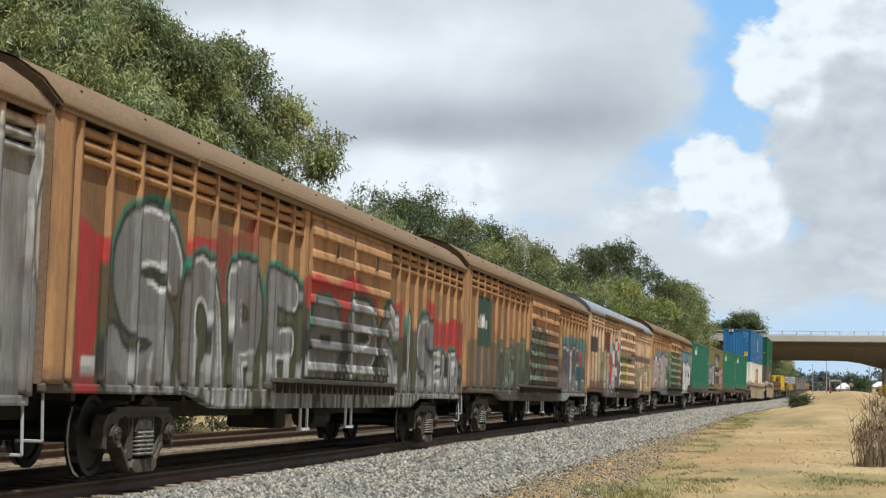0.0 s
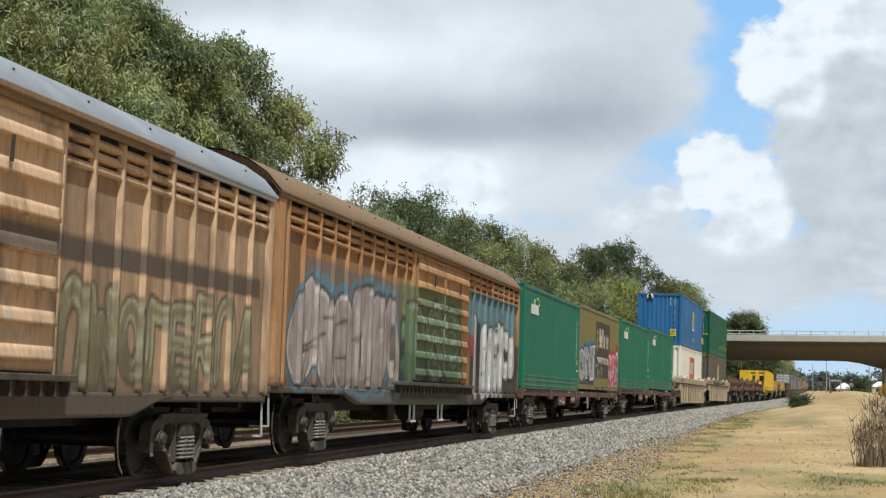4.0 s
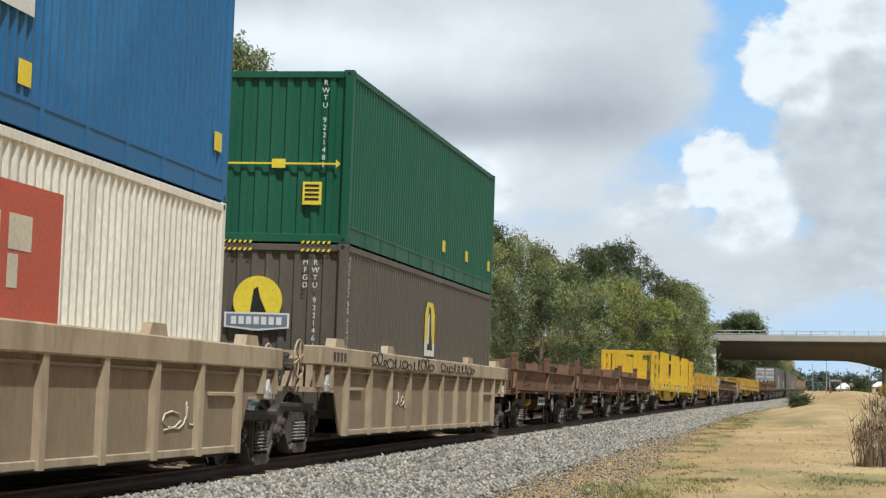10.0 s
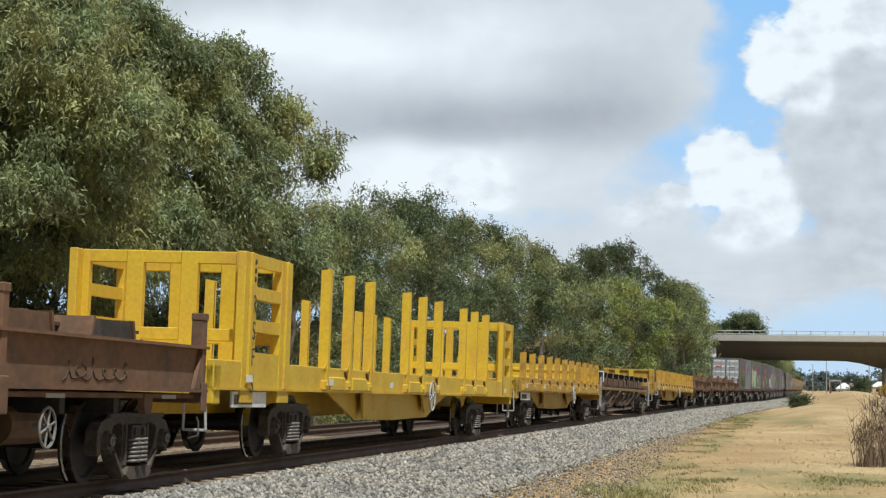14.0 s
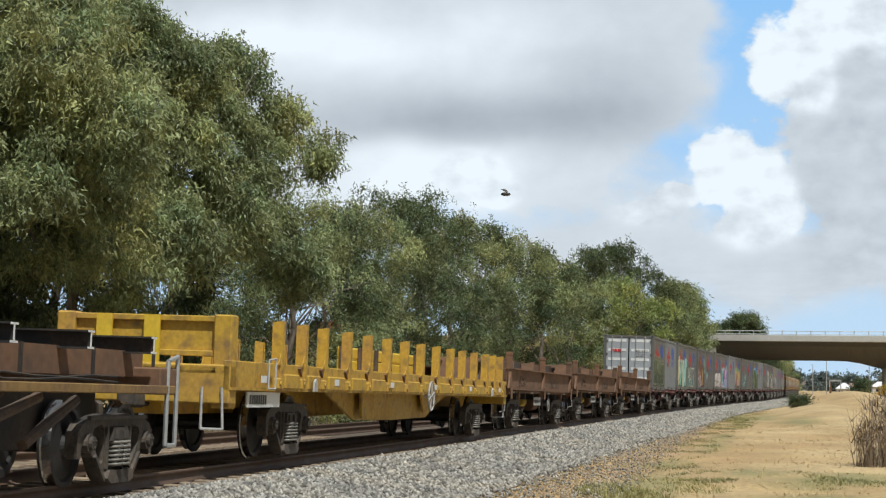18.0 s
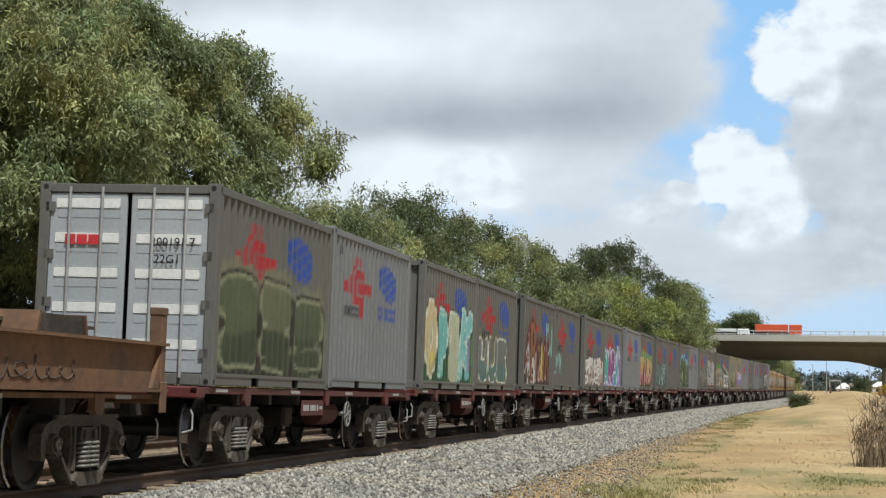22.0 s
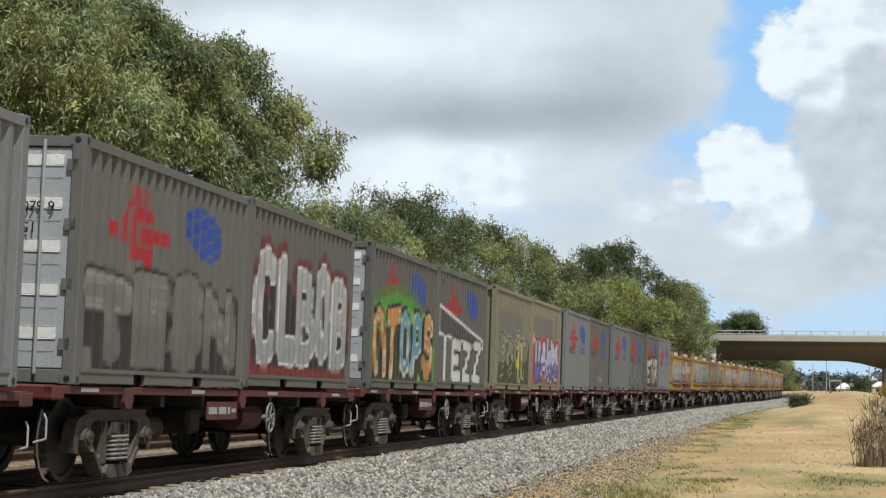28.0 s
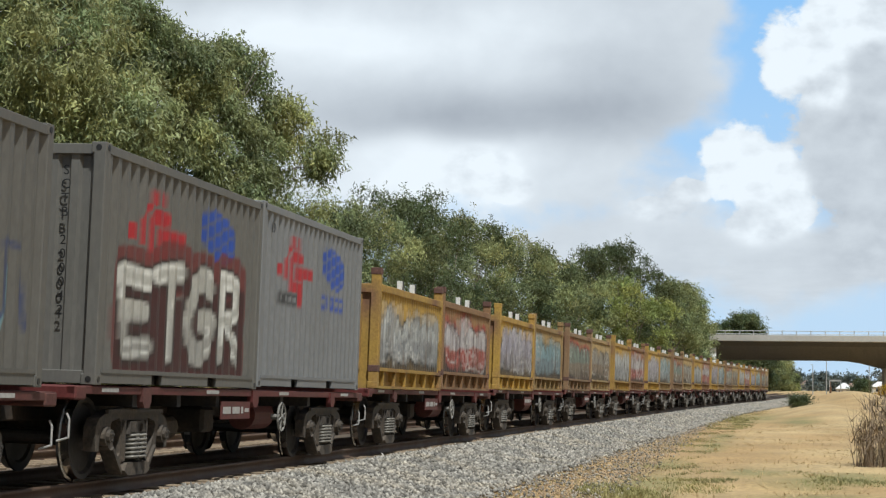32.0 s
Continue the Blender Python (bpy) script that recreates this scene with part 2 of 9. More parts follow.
kl.new(k_at.outputs["Color"], k_sep.inputs[0])


def k_noise(scale, detail, rough=0.55, distort=0.4, z=0.0, shift=(0.0, 0.0)):
    m, t = kn.new("ShaderNodeMapping"), kn.new("ShaderNodeTexNoise")
    m.inputs["Location"].default_value = (z + shift[0], z * 0.7 + shift[1], z)
    m.inputs["Scale"].default_value = (1.0, 1.35, 1.0)
    t.inputs["Scale"].default_value, t.inputs["Detail"].default_value, t.inputs["Roughness"].default_value, t.inputs["Distortion"].default_value = scale, detail, rough, distort
    kl.new(k_tc.outputs["Object"], m.inputs[0]), kl.new(m.outputs[0], t.inputs["Vector"])
    return t.outputs["Fac"]


def k_math(op, a, b):
    m = kn.new("ShaderNodeMath")
    m.operation = op
    for s, v in ((m.inputs[0], a), (m.inputs[1], b)):
        if hasattr(v, "links"):
            kl.new(v, s)
        else:
            s.default_value = v
    return m.outputs[0]


def k_range(v, a, b, c, d, kind="SMOOTHSTEP"):
    r = kn.new("ShaderNodeMapRange")
    r.interpolation_type = kind
    r.inputs[1].default_value, r.inputs[2].default_value, r.inputs[3].default_value, r.inputs[4].default_value = a, b, c, d
    kl.new(v, r.inputs[0])
    return r.outputs[0]


def k_mix(f, a, b):
    x = kn.new("ShaderNodeMix")
    x.data_type = "RGBA"
    kl.new(f, x.inputs[0])
    for s, v in ((x.inputs[6], a), (x.inputs[7], b)):
        if hasattr(v, "links"):
            kl.new(v, s)
        else:
            s.default_value = (*v, 1)
    return x.outputs[2]


edge_n, fold_n, puff_n, puff_o = k_noise(0.0065, 8.0, 0.55, 0.1), k_noise(0.0100, 9.0, 0.55, 0.15, 300.0), k_noise(0.016, 7.0, 0.50, 0.1, 90.0), k_noise(0.016, 5.0, 0.48, 0.1, 90.0, (14.0, -20.0))
veil = k_range(k_math("ADD", k_sep.outputs[0], k_math("MULTIPLY", k_math("SUBTRACT", edge_n, 0.5), 1.5)), 0.20, 0.72, 0.0, 1.0)
puff = k_range(k_math("ADD", k_math("ADD", k_sep.outputs[2], k_math("MULTIPLY", k_math("SUBTRACT", k_noise(0.045, 6.0, 0.6, 0.2, 40.0), 0.5), 0.28)), k_math("MULTIPLY", k_math("SUBTRACT", puff_n, 0.5), 0.60)), 0.43, 0.57, 0.0, 1.0)
mask = k_math("MAXIMUM", veil, puff)
lit = k_range(k_math("ADD", k_sep.outputs[1], k_math("ADD", k_math("MULTIPLY", k_math("SUBTRACT", fold_n, 0.5), 0.24), k_math("MULTIPLY", k_math("SUBTRACT", puff_n, 0.5), k_range(k_sep.outputs[2], 0.30, 0.62, 0.14, 0.40)))), 0.0, 1.0, 0.0, 1.0, "LINEAR")
band_m, band_t = kn.new("ShaderNodeMapping"), kn.new("ShaderNodeTexNoise")
band_m.inputs["Scale"].default_value = (0.32, 1.7, 1.0)
band_t.inputs["Scale"].default_value, band_t.inputs["Detail"].default_value, band_t.inputs["Roughness"].default_value = 0.012, 8.0, 0.6
kl.new(k_tc.outputs["Object"], band_m.inputs[0]), kl.new(band_m.outputs[0], band_t.inputs["Vector"])
k_xyz = kn.new("ShaderNodeSeparateXYZ")
kl.new(k_tc.outputs["Object"], k_xyz.inputs[0])
deep = k_range(k_xyz.outputs[1], -119 * SKY_PX, 60 * SKY_PX, 0.60, 0.05)
relief = k_math("MULTIPLY", k_range(k_sep.outputs[2], 0.36, 0.60, 0.10, 0.95), k_range(k_sep.outputs[1], 0.40, 0.85, 0.15, 1.0))
lit = k_math("ADD", lit, k_math("MULTIPLY", k_math("SUBTRACT", puff_n, puff_o), relief))
lit = k_math("ADD", lit, k_math("MULTIPLY", k_math("SUBTRACT", band_t.outputs["Fac"], 0.5), deep))
cloud = k_mix(lit, (0.335, 0.355, 0.40), (0.91, 0.93, 0.96))
blue = k_mix(k_range(k_xyz.outputs[1], -119 * SKY_PX, 441 * SKY_PX, 0.0, 1.0, "LINEAR"), (0.56, 0.71, 0.88), (0.31, 0.56, 0.90))
k_em, k_out = kn.new("ShaderNodeEmission"), kn.new("ShaderNodeOutputMaterial")
kl.new(k_mix(mask, blue, cloud), k_em.inputs[0])
k_em.inputs[1].default_value = 1.0
kl.new(k_em.outputs[0], k_out.inputs[0])
sky_sheet = tagged(new("backdrop", mesh_np("backdrop", np.c_[SU.ravel() * SKY_PX, SV.ravel() * SKY_PX, 0 * SU.ravel()], sq, M_SKY, True, np.c_[dens.ravel(), shade.ravel(), heap.ravel()])),
                   "blue sky with grey and white broken clouds", "sky", kind="structure")


def sky_pose(du, dv):
    m = aim()
    return m @ Matrix.Translation((du * SKY_PX, dv * SKY_PX, -SKY_D))


sky_sheet.matrix_world = sky_pose(0, 0)
# ======== ground, ballast, rails ========
def track_np(s):
    c, e = np.clip(s, 0, EASE), np.clip(s - EASE, 0, 20)
    x = -8.306 + K2 * c * c + K3 * c ** 3 + SLOPE * e + (LEAVE - SLOPE) / 40 * e * e + LEAVE * np.maximum(s - EASE - 20, 0)
    c2 = np.clip(s, 0, 110)
    z = 0.00436 * c2 + 2.47e-5 * c2 * c2 + np.maximum(s - 110, 0) * 0.0083 + 0.00436 * np.minimum(s, 0)
    return x, z


def wobble(x, y, k, seed):
    r = np.random.RandomState(seed)
    out = 0
    for i in range(6):
        a, f, p = r.rand() * 6.283, k * (0.6 + r.rand() * 1.4), r.rand() * 6.283
        out = out + np.sin((x * np.cos(a) + y * np.sin(a)) * f + p)
    return out / 6


def ground_z(x, y):
    """Height of the land: two tracks on a low ballast bank, dry verge, two mounds farther off."""
    xc, zr = track_np(y)
    q = x - xc
    toe = 4.1 + 0.7 * wobble(y, y * 0, 0.22, 3)
    bank = np.interp(q, [-60, -12, -8.2, -6.6, 1.30, 1.50, 1.75], [-0.9, -0.8, -0.6, -0.25, -0.25, -0.19, -0.16])
    w = np.clip((q - 1.75) / (toe - 1.75), 0, 1)
    right = -0.16 - 0.36 * (w * w * (3 - 2 * w))
    h = np.where(q < 1.75, bank, right)
    far = np.clip((q - 4) / 3, 0, 1)
    h = h + far * (0.05 * wobble(x, y, 1.3, 5) + 0.09 * wobble(x, y, 0.35, 6))
    h = h + 0.72 * np.exp(-(((x - 3.6) / 2.6) ** 2 + ((y - 118) / 26) ** 2)) + 1.5 * np.exp(-(((x - 9.0) / 4.5) ** 2 + ((y - 205) / 40) ** 2))
    h = h - 0.25 * np.exp(-(((x - 6.9) / 1.2) ** 2 + ((y - 90) / 40) ** 2))
    z = zr + h
    d = np.clip((y - 420) / 1500, 0, 1)
    return np.where(y > 420, z * (1 - d) + (6.0 + 0.010 * (y - 420)) * d, z)


M_GROUND = mat("dry_grass_soil", (1, 1, 1), 0.95, 0.0, 9, 0.5, 0.24, 0.7, attr=True, stretch=(1, 0.6, 1))
M_BANKGRASS = mat("dry_bank_grass", (0.42, 0.31, 0.16), 0.95, 0.0, 9, 0.5, 0.25, 0.7, tint=(0.25, 0.21, 0.09))
M_BALLAST = mat("grey_ballast", (0.22, 0.202, 0.17), 0.9, 0.0, 14, 0.8, 0.5, 1.0)
M_STONE = mat("ballast_stone", (0.285, 0.266, 0.232), 0.85, 0.0, 11, 0.7, 0.40, 0.3, tint=(0.24, 0.212, 0.168))
def per_piece(m, lo, hi):
    """Lets every loose piece of a joined mesh have its own shade."""
    n, l = m.node_tree.nodes, m.node_tree.links
    b = n["Principled BSDF"]
    g, r, cc, x = n.new("ShaderNodeNewGeometry"), n.new("ShaderNodeMapRange"), n.new("ShaderNodeCombineColor"), n.new("ShaderNodeMix")
    r.inputs[3].default_value, r.inputs[4].default_value = lo, hi
    x.data_type, x.blend_type = "RGBA", "MULTIPLY"
    x.inputs[0].default_value = 1.0
    l.new(g.outputs["Random Per Island"], r.inputs[0])
    for k in range(3):
        l.new(r.outputs[0], cc.inputs[k])
    l.new(b.inputs["Base Color"].links[0].from_socket, x.inputs[6]), l.new(cc.outputs[0], x.inputs[7]), l.new(x.outputs[2], b.inputs["Base Color"])
    return m


per_piece(M_STONE, 0.4, 1.6)
# oily grime, coloured darker still for the shade beneath the wagons
M_GRIME_SHADE = mat("grimy_shaded_ballast", (0.034, 0.027, 0.022), 0.95, 0.0, 22, 0.8, 0.4, 0.8)
M_TANBED = mat("rust_tinted_ballast", (0.105, 0.078, 0.055), 0.95, 0.0, 22, 0.8, 0.4, 0.8)
M_DRYGRASS = mat("dry_grass_blades", (0.52, 0.385, 0.20), 0.9, 0.0, 1.5, 0.5, 0.20, 0.0, tint=(0.46, 0.34, 0.17))
M_GREENGRASS = mat("green_weed_blades", (0.20, 0.195, 0.075), 0.9, 0.0, 2, 0.5, 0.3, 0.0, tint=(0.29, 0.25, 0.10))

xs = np.r_[-900, -400, -200, -120, -80, -60, -45, np.arange(-34, 26, 0.55), 28, 34, 45, 60, 90, 150, 300, 600, 1200]
ys = np.r_[-300, -120, -60, -30, -12, np.arange(0, 60, 0.7), np.arange(60, 150, 1.6), np.arange(150, 330, 4), 345, 370, 400, 450, 520, 620, 800, 1100, 1600, 2400, 3400, 4400]
GX, GY = np.meshgrid(xs, ys)
GZ = ground_z(GX, GY)
GQ = GX - track_np(GY)[0]
GZ = GZ - 0.10 * ((GQ > -7.2) & (GQ < 3.2) & (GY < 415))
nx, ny = len(xs), len(ys)
idx = np.arange(nx * ny).reshape(ny, nx)
quads = np.c_[idx[:-1, :-1].ravel(), idx[:-1, 1:].ravel(), idx[1:, 1:].ravel(), idx[1:, :-1].ravel()]
# straw, bare sand and patches of green weeds: x, y, half widths
SWARD = [(-0.9, 106, 1.5, 13), (-1.6, 64, 0.5, 6), (-1.6, 54, 0.5, 5), (-2.3, 41, 0.7, 4.5), (-2.2, 32, 0.9, 3.5), (-0.3, 37, 0.5, 2), (0.8, 33.5, 0.9, 2.2), (1.9, 36, 0.9, 2.5), (1.5, 92, 0.9, 7), (4.2, 44, 1.2, 5), (0.6, 27, 1.2, 2.5)]
green = np.zeros(GX.shape)
for cx, cy, rx, ry in SWARD:
    green = np.maximum(green, np.exp(-(((GX - cx) / rx) ** 2 + ((GY - cy) / ry) ** 2) ** 1.5))
green = np.clip(green * (1.1 + 0.9 * wobble(GX, GY * 0.45, 2.6, 51)) + 0.35 * np.clip(wobble(GX, GY * 0.3, 1.1, 52) - 0.25, 0, 1), 0, 1)[..., None]
sandy = np.clip(1.25 - np.abs(GQ - 5.0 - 0.6 * wobble(GY, GX * 0, 0.25, 53)) / 1.2, 0, 1)[..., None] * (GY < 90)[..., None]
pale = np.clip(0.5 + 1.2 * wobble(GX, GY * 0.4, 0.9, 54), 0, 1)[..., None]
sward = np.array((0.385, 0.255, 0.115)) * (1 - pale) + np.array((0.46, 0.335, 0.17)) * pale
sward = sward * (1 - 0.7 * sandy) + np.array((0.37, 0.235, 0.12)) * 0.7 * sandy
sward = sward * (1 - 0.85 * green) + np.array((0.205, 0.19, 0.075)) * 0.85 * green
gm = mesh_np("ground", np.c_[GX.ravel(), GY.ravel(), GZ.ravel()], quads, M_GROUND, True, sward.reshape(-1, 3))
ground = tagged(new("ground", gm), "dry yellow grass verge beside a railway bank", "ground", kind="structure")

# ballast sheet, a little proud of the soil
bs, bq = np.r_[np.arange(-10, 60, 0.5), np.arange(60, 420, 3.0)], np.r_[-7.6, -6.9, np.arange(-6.4, 1.8, 0.4), np.arange(1.8, 4.3, 0.3)]
QS, QQ = np.meshgrid(bs, bq)
tx, tz = track_np(QS)
edge = np.clip((QQ - 3.2) / 1.0, 0, 1) + np.clip((-6.9 - QQ) / 0.6, 0, 1)
BX = tx + QQ + (edge > 0) * 0.45 * wobble(QS, QQ, 1.1, 9)
BZ = ground_z(BX, QS) + 0.05 - 0.12 * edge + 0.012 * wobble(BX, QS, 9, 12)
nb, nq = len(bs), len(bq)
idx = np.arange(nb * nq).reshape(nq, nb)
quads = np.c_[idx[:-1, :-1].ravel(), idx[:-1, 1:].ravel(), idx[1:, 1:].ravel(), idx[1:, :-1].ravel()]
tagged(new("ballast", mesh_np("ballast", np.c_[BX.ravel(), QS.ravel(), BZ.ravel()], quads, M_BALLAST, True)),
       "grey crushed stone ballast under two railway tracks", "ballast", kind="structure")


# oil and brake dust on the bed, its colour deepened for the train's shade
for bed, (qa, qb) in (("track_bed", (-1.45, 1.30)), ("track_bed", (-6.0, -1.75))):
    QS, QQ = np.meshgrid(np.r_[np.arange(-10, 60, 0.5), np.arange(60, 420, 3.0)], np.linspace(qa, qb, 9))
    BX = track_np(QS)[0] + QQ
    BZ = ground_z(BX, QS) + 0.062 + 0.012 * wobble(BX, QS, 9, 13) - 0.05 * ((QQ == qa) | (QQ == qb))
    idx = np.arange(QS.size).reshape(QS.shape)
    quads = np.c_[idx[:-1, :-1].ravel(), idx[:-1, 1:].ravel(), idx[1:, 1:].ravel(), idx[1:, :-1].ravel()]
    tagged(new(bed, mesh_np(bed, np.c_[BX.ravel(), QS.ravel(), BZ.ravel()], quads, M_GRIME_SHADE if qa > -2 else M_TANBED, True)), "oil-stained ballast between the rails, coloured darker for the train's shade" if qa > -2 else "rust-tinted ballast of the second track", "ballast", kind="structure")


def shards(name, c, size, material, seed, squash=0.7):
    """Many small broken stones at the places c."""
    r = np.random.RandomState(seed)
    n = len(c)
    base = np.array([(1, 0, 0), (-1, 0, 0), (0, 1, 0), (0, -1, 0), (0, 0, 1), (0, 0, -1)], float)
    f = np.array([(0, 2, 4), (2, 1, 4), (1, 3, 4), (3, 0, 4), (2, 0, 5), (1, 2, 5), (3, 1, 5), (0, 3, 5)])
    v = base[None] * (size * (0.6 + 0.8 * r.rand(n, 1, 1))) * (0.7 + 0.6 * r.rand(n, 6, 1))
    v = v + r.randn(n, 6, 3) * size * 0.18
    a = r.rand(n) * 6.283
    ca, sa = np.cos(a)[:, None], np.sin(a)[:, None]
    v = np.stack([v[..., 0] * ca - v[..., 1] * sa, v[..., 0] * sa + v[..., 1] * ca, v[..., 2] * squash], -1)
    tilt = r.randn(n, 1) * 0.5
    v[..., 2] += v[..., 0] * tilt
    v = v + c[:, None]
    q = f[None] + (np.arange(n) * 6)[:, None, None]
    return mesh_np(name, v.reshape(-1, 3), q.reshape(-1, 3), material)


rs = np.random.RandomState(4)
n = 62000
ss = 13 + 190 * rs.rand(n) ** 2.6
qq = 1.52 + 3.0 * rs.rand(n) ** 0.9
stray = rs.rand(n) < 0.12
qq = np.where(stray, 3.6 + 2.4 * rs.rand(n) ** 1.4, qq)
verge = np.interp(ss, [28, 41, 76, 108, 170], [6.2, 5.4, 4.5, 3.6, 4.2]) + 0.35 * rs.randn(n)
keep = (qq < verge) & (stray | (qq < 4.0 + 0.5 * rs.randn(n) * (rs.rand(n) < 0.5)))
ss, qq = ss[keep], qq[keep]
px = track_np(ss)[0] + qq
stones = np.c_[px, ss, ground_z(px, ss) + 0.045 + 0.02 * rs.rand(len(ss))]
tagged(new("ballast_stones", shards("ballast_stones", stones, (0.033 + 0.0002 * ss[:, None, None]) * np.where(qq > 4.2, 0.62, 1.0)[:, None, None], M_STONE, 8, 0.8)), "loose grey ballast stones on the bank's shoulder", "stones", kind="stuff")


n2 = 12000
s2 = 20 + 60 * rs.rand(n2) ** 1.4
q2 = np.minimum(3.1 + 2.9 * rs.rand(n2) ** 1.2, np.interp(s2, [28, 41, 76], [6.4, 5.6, 4.6]) - 0.8 * rs.rand(n2))
x2 = track_np(s2)[0] + q2
M_TANSTONE = per_piece(mat("tan_gravel", (0.33, 0.245, 0.155), 0.9, 0.0, 12, 0.8, 0.3, 0.2), 0.6, 1.3)
tagged(new("tan_gravel", shards("tan_gravel", np.c_[x2, s2, ground_z(x2, s2) + 0.008], 0.026, M_TANSTONE, 18)), "scattered tan gravel at the ballast's foot", "gravel", kind="stuff")


def blades(name, c, h, w, material, seed, lean=0.5, per=5):
    """Tufts of narrow blades at the places c."""
    r = np.random.RandomState(seed)
    c = np.repeat(c, per, 0)
    h = np.repeat(np.broadcast_to(h, (len(c) // per,)), per)
    n = len(c)
    a = r.rand(n) * 6.283
    hh = h * (0.5 + 0.8 * r.rand(n))
    o = np.c_[np.cos(a), np.sin(a), 0 * a]
    p = np.c_[-np.sin(a), np.cos(a), 0 * a]
    root = c + p * (r.randn(n, 1) * 0.07) + o * (r.randn(n, 1) * 0.07) - np.array([0, 0, 0.03])
    tip = root + o * (hh * lean * r.rand(n))[:, None] + np.c_[0 * a, 0 * a, hh]
    ww = (w * (0.6 + 0.8 * r.rand(n)))[:, None]
    v = np.stack([root - p * ww, root + p * ww, tip], 1).reshape(-1, 3)
    return mesh_np(name, v, np.arange(n * 3).reshape(-1, 3), material)


n = 20000
ty = 18 + 70 * rs.rand(n) ** 1.5
tq = 3.7 + 10 * rs.rand(n) ** 1.2
txx = track_np(ty)[0] + tq
tuft = np.c_[txx, ty, ground_z(txx, ty)]
tuft = tuft[wobble(txx, ty * 0.5, 1.7, 41) + 0.6 * wobble(txx, ty * 0.5, 5.0, 42) > 0.7 * rs.rand(n) - 0.45]
tagged(new("dry_grass", blades("dry_grass", tuft, 0.035 + 0.07 * rs.rand(len(tuft)) ** 3, 0.013, M_DRYGRASS, 5, 4.0, 4)), "short dry straw-coloured grass on the verge", "grass", kind="stuff")

RAIL = [(-0.070, -0.16), (0.070, -0.16), (0.070, -0.148), (0.012, -0.13), (0.012, -0.045), (0.036, -0.035), (0.036, -0.004), (0.030, 0.0), (-0.030, 0.0), (-0.036, -0.004), (-0.036, -0.035),
        (-0.012, -0.045), (-0.012, -0.13), (-0.070, -0.148)]


def rail(name, q0, dz):
    s = np.r_[np.arange(-12, 330, 3.0), np.arange(330, 900, 20)]
    x, z = track_np(s)
    ring = np.array(RAIL)
    k = len(ring)
    cant = radians(CANT)
    v = np.zeros((len(s), k, 3))
    v[..., 0] = x[:, None] + q0 + ring[:, 0]
    v[..., 1] = s[:, None]
    v[..., 2] = z[:, None] + dz + ring[:, 1]
    i = np.arange(len(s) * k).reshape(-1, k)
    j = np.roll(i, -1, 1)
    q = np.c_[i[:-1].ravel(), j[:-1].ravel(), j[1:].ravel(), i[1:].ravel()]
    return mesh_np(name, v.reshape(-1, 3), q, M_RAILTOP)


for tname, off in (("main", 0.0), ("loop", -4.1)):
    rt = tagged(new("railway_track"), "steel rails on weathered sleepers in grey ballast", "railway track", kind="structure")
    for q in (-0.752, 0.752):
        part("rail", rail("rail", off + q, -q * math.sin(radians(CANT)) if off == 0 else -0.02), None, rt)
    sl = B()
    box(sl, -1.40, 1.40, -0.125, 0.125, -0.30, -0.150, 0.012)
    sm = bpy.data.meshes.new("sleeper")
    sl.to_mesh(sm), sl.free()
    sm.materials.append(M_SLEEPER)
    for k in range(150 if off == 0 else 60):
        s = 8 + k * 0.62
        x, z, h = track(s)
        o = part("sleeper", sm, None, rt)
        o.matrix_basis = pose(x + off, s, z, 0, CANT if off == 0 else 0, h + random.uniform(-0.6, 0.6))
# ======== trees ========
def leaf_mat(name, col, tint, rough=0.6):
    m = mat(name, col, rough, 0.0, 1.2, 0.25, 0.30, 0.0, tint=tint)
    n, l = m.node_tree.nodes, m.node_tree.links
    b = n["Principled BSDF"]
    geo = n.new("ShaderNodeNewGeometry")
    r = n.new("ShaderNodeMapRange")
    r.inputs[3].default_value, r.inputs[4].default_value = 0.72, 1.32
    l.new(geo.outputs["Random Per Island"], r.inputs[0])
    src = b.inputs["Base Color"].links[0].from_socket
    cc = n.new("ShaderNodeCombineColor")
    for k in range(3):
        l.new(r.outputs[0], cc.inputs[k])
    x = n.new("ShaderNodeMix")
    x.data_type, x.blend_type = "RGBA", "MULTIPLY"
    x.inputs[0].default_value = 1.0
    l.new(src, x.inputs[6]), l.new(cc.outputs[0], x.inputs[7])
    tassel = n.new("ShaderNodeAttribute")
    tassel.attribute_name = "paint"
    y = n.new("ShaderNodeMix")
    y.data_type, y.blend_type = "RGBA", "MULTIPLY"
    y.inputs[0].default_value = 1.0
    l.new(x.outputs[2], y.inputs[6]), l.new(tassel.outputs["Color"], y.inputs[7])
    l.new(y.outputs[2], b.inputs["Base Color"])
    tr = n.new("ShaderNodeBsdfTranslucent")
    l.new(y.outputs[2], tr.inputs[0])
    ms = n.new("ShaderNodeMixShader")
    ms.inputs[0].default_value = 0.32
    l.new(b.outputs[0], ms.inputs[1]), l.new(tr.outputs[0], ms.inputs[2])
    l.new(ms.outputs[0], n["Material Output"].inputs[0])
    return m


L_GUM = leaf_mat("gum_leaves", (0.225, 0.262, 0.118), (0.275, 0.290, 0.120))
L_DARK = leaf_mat("dark_leaves", (0.086, 0.116, 0.050), (0.130, 0.150, 0.060))
L_LIGHT = leaf_mat("light_leaves", (0.27, 0.30, 0.085), (0.23, 0.27, 0.08))
L_SHRUB = leaf_mat("shrub_leaves", (0.075, 0.100, 0.040), (0.11, 0.12, 0.045))
M_BARK = mat("grey_bark", (0.16, 0.13, 0.105), 0.9, 0.0, 12, 1.5, 0.3, 0.4, tint=(0.24, 0.21, 0.18), stretch=(1, 1, 0.25))


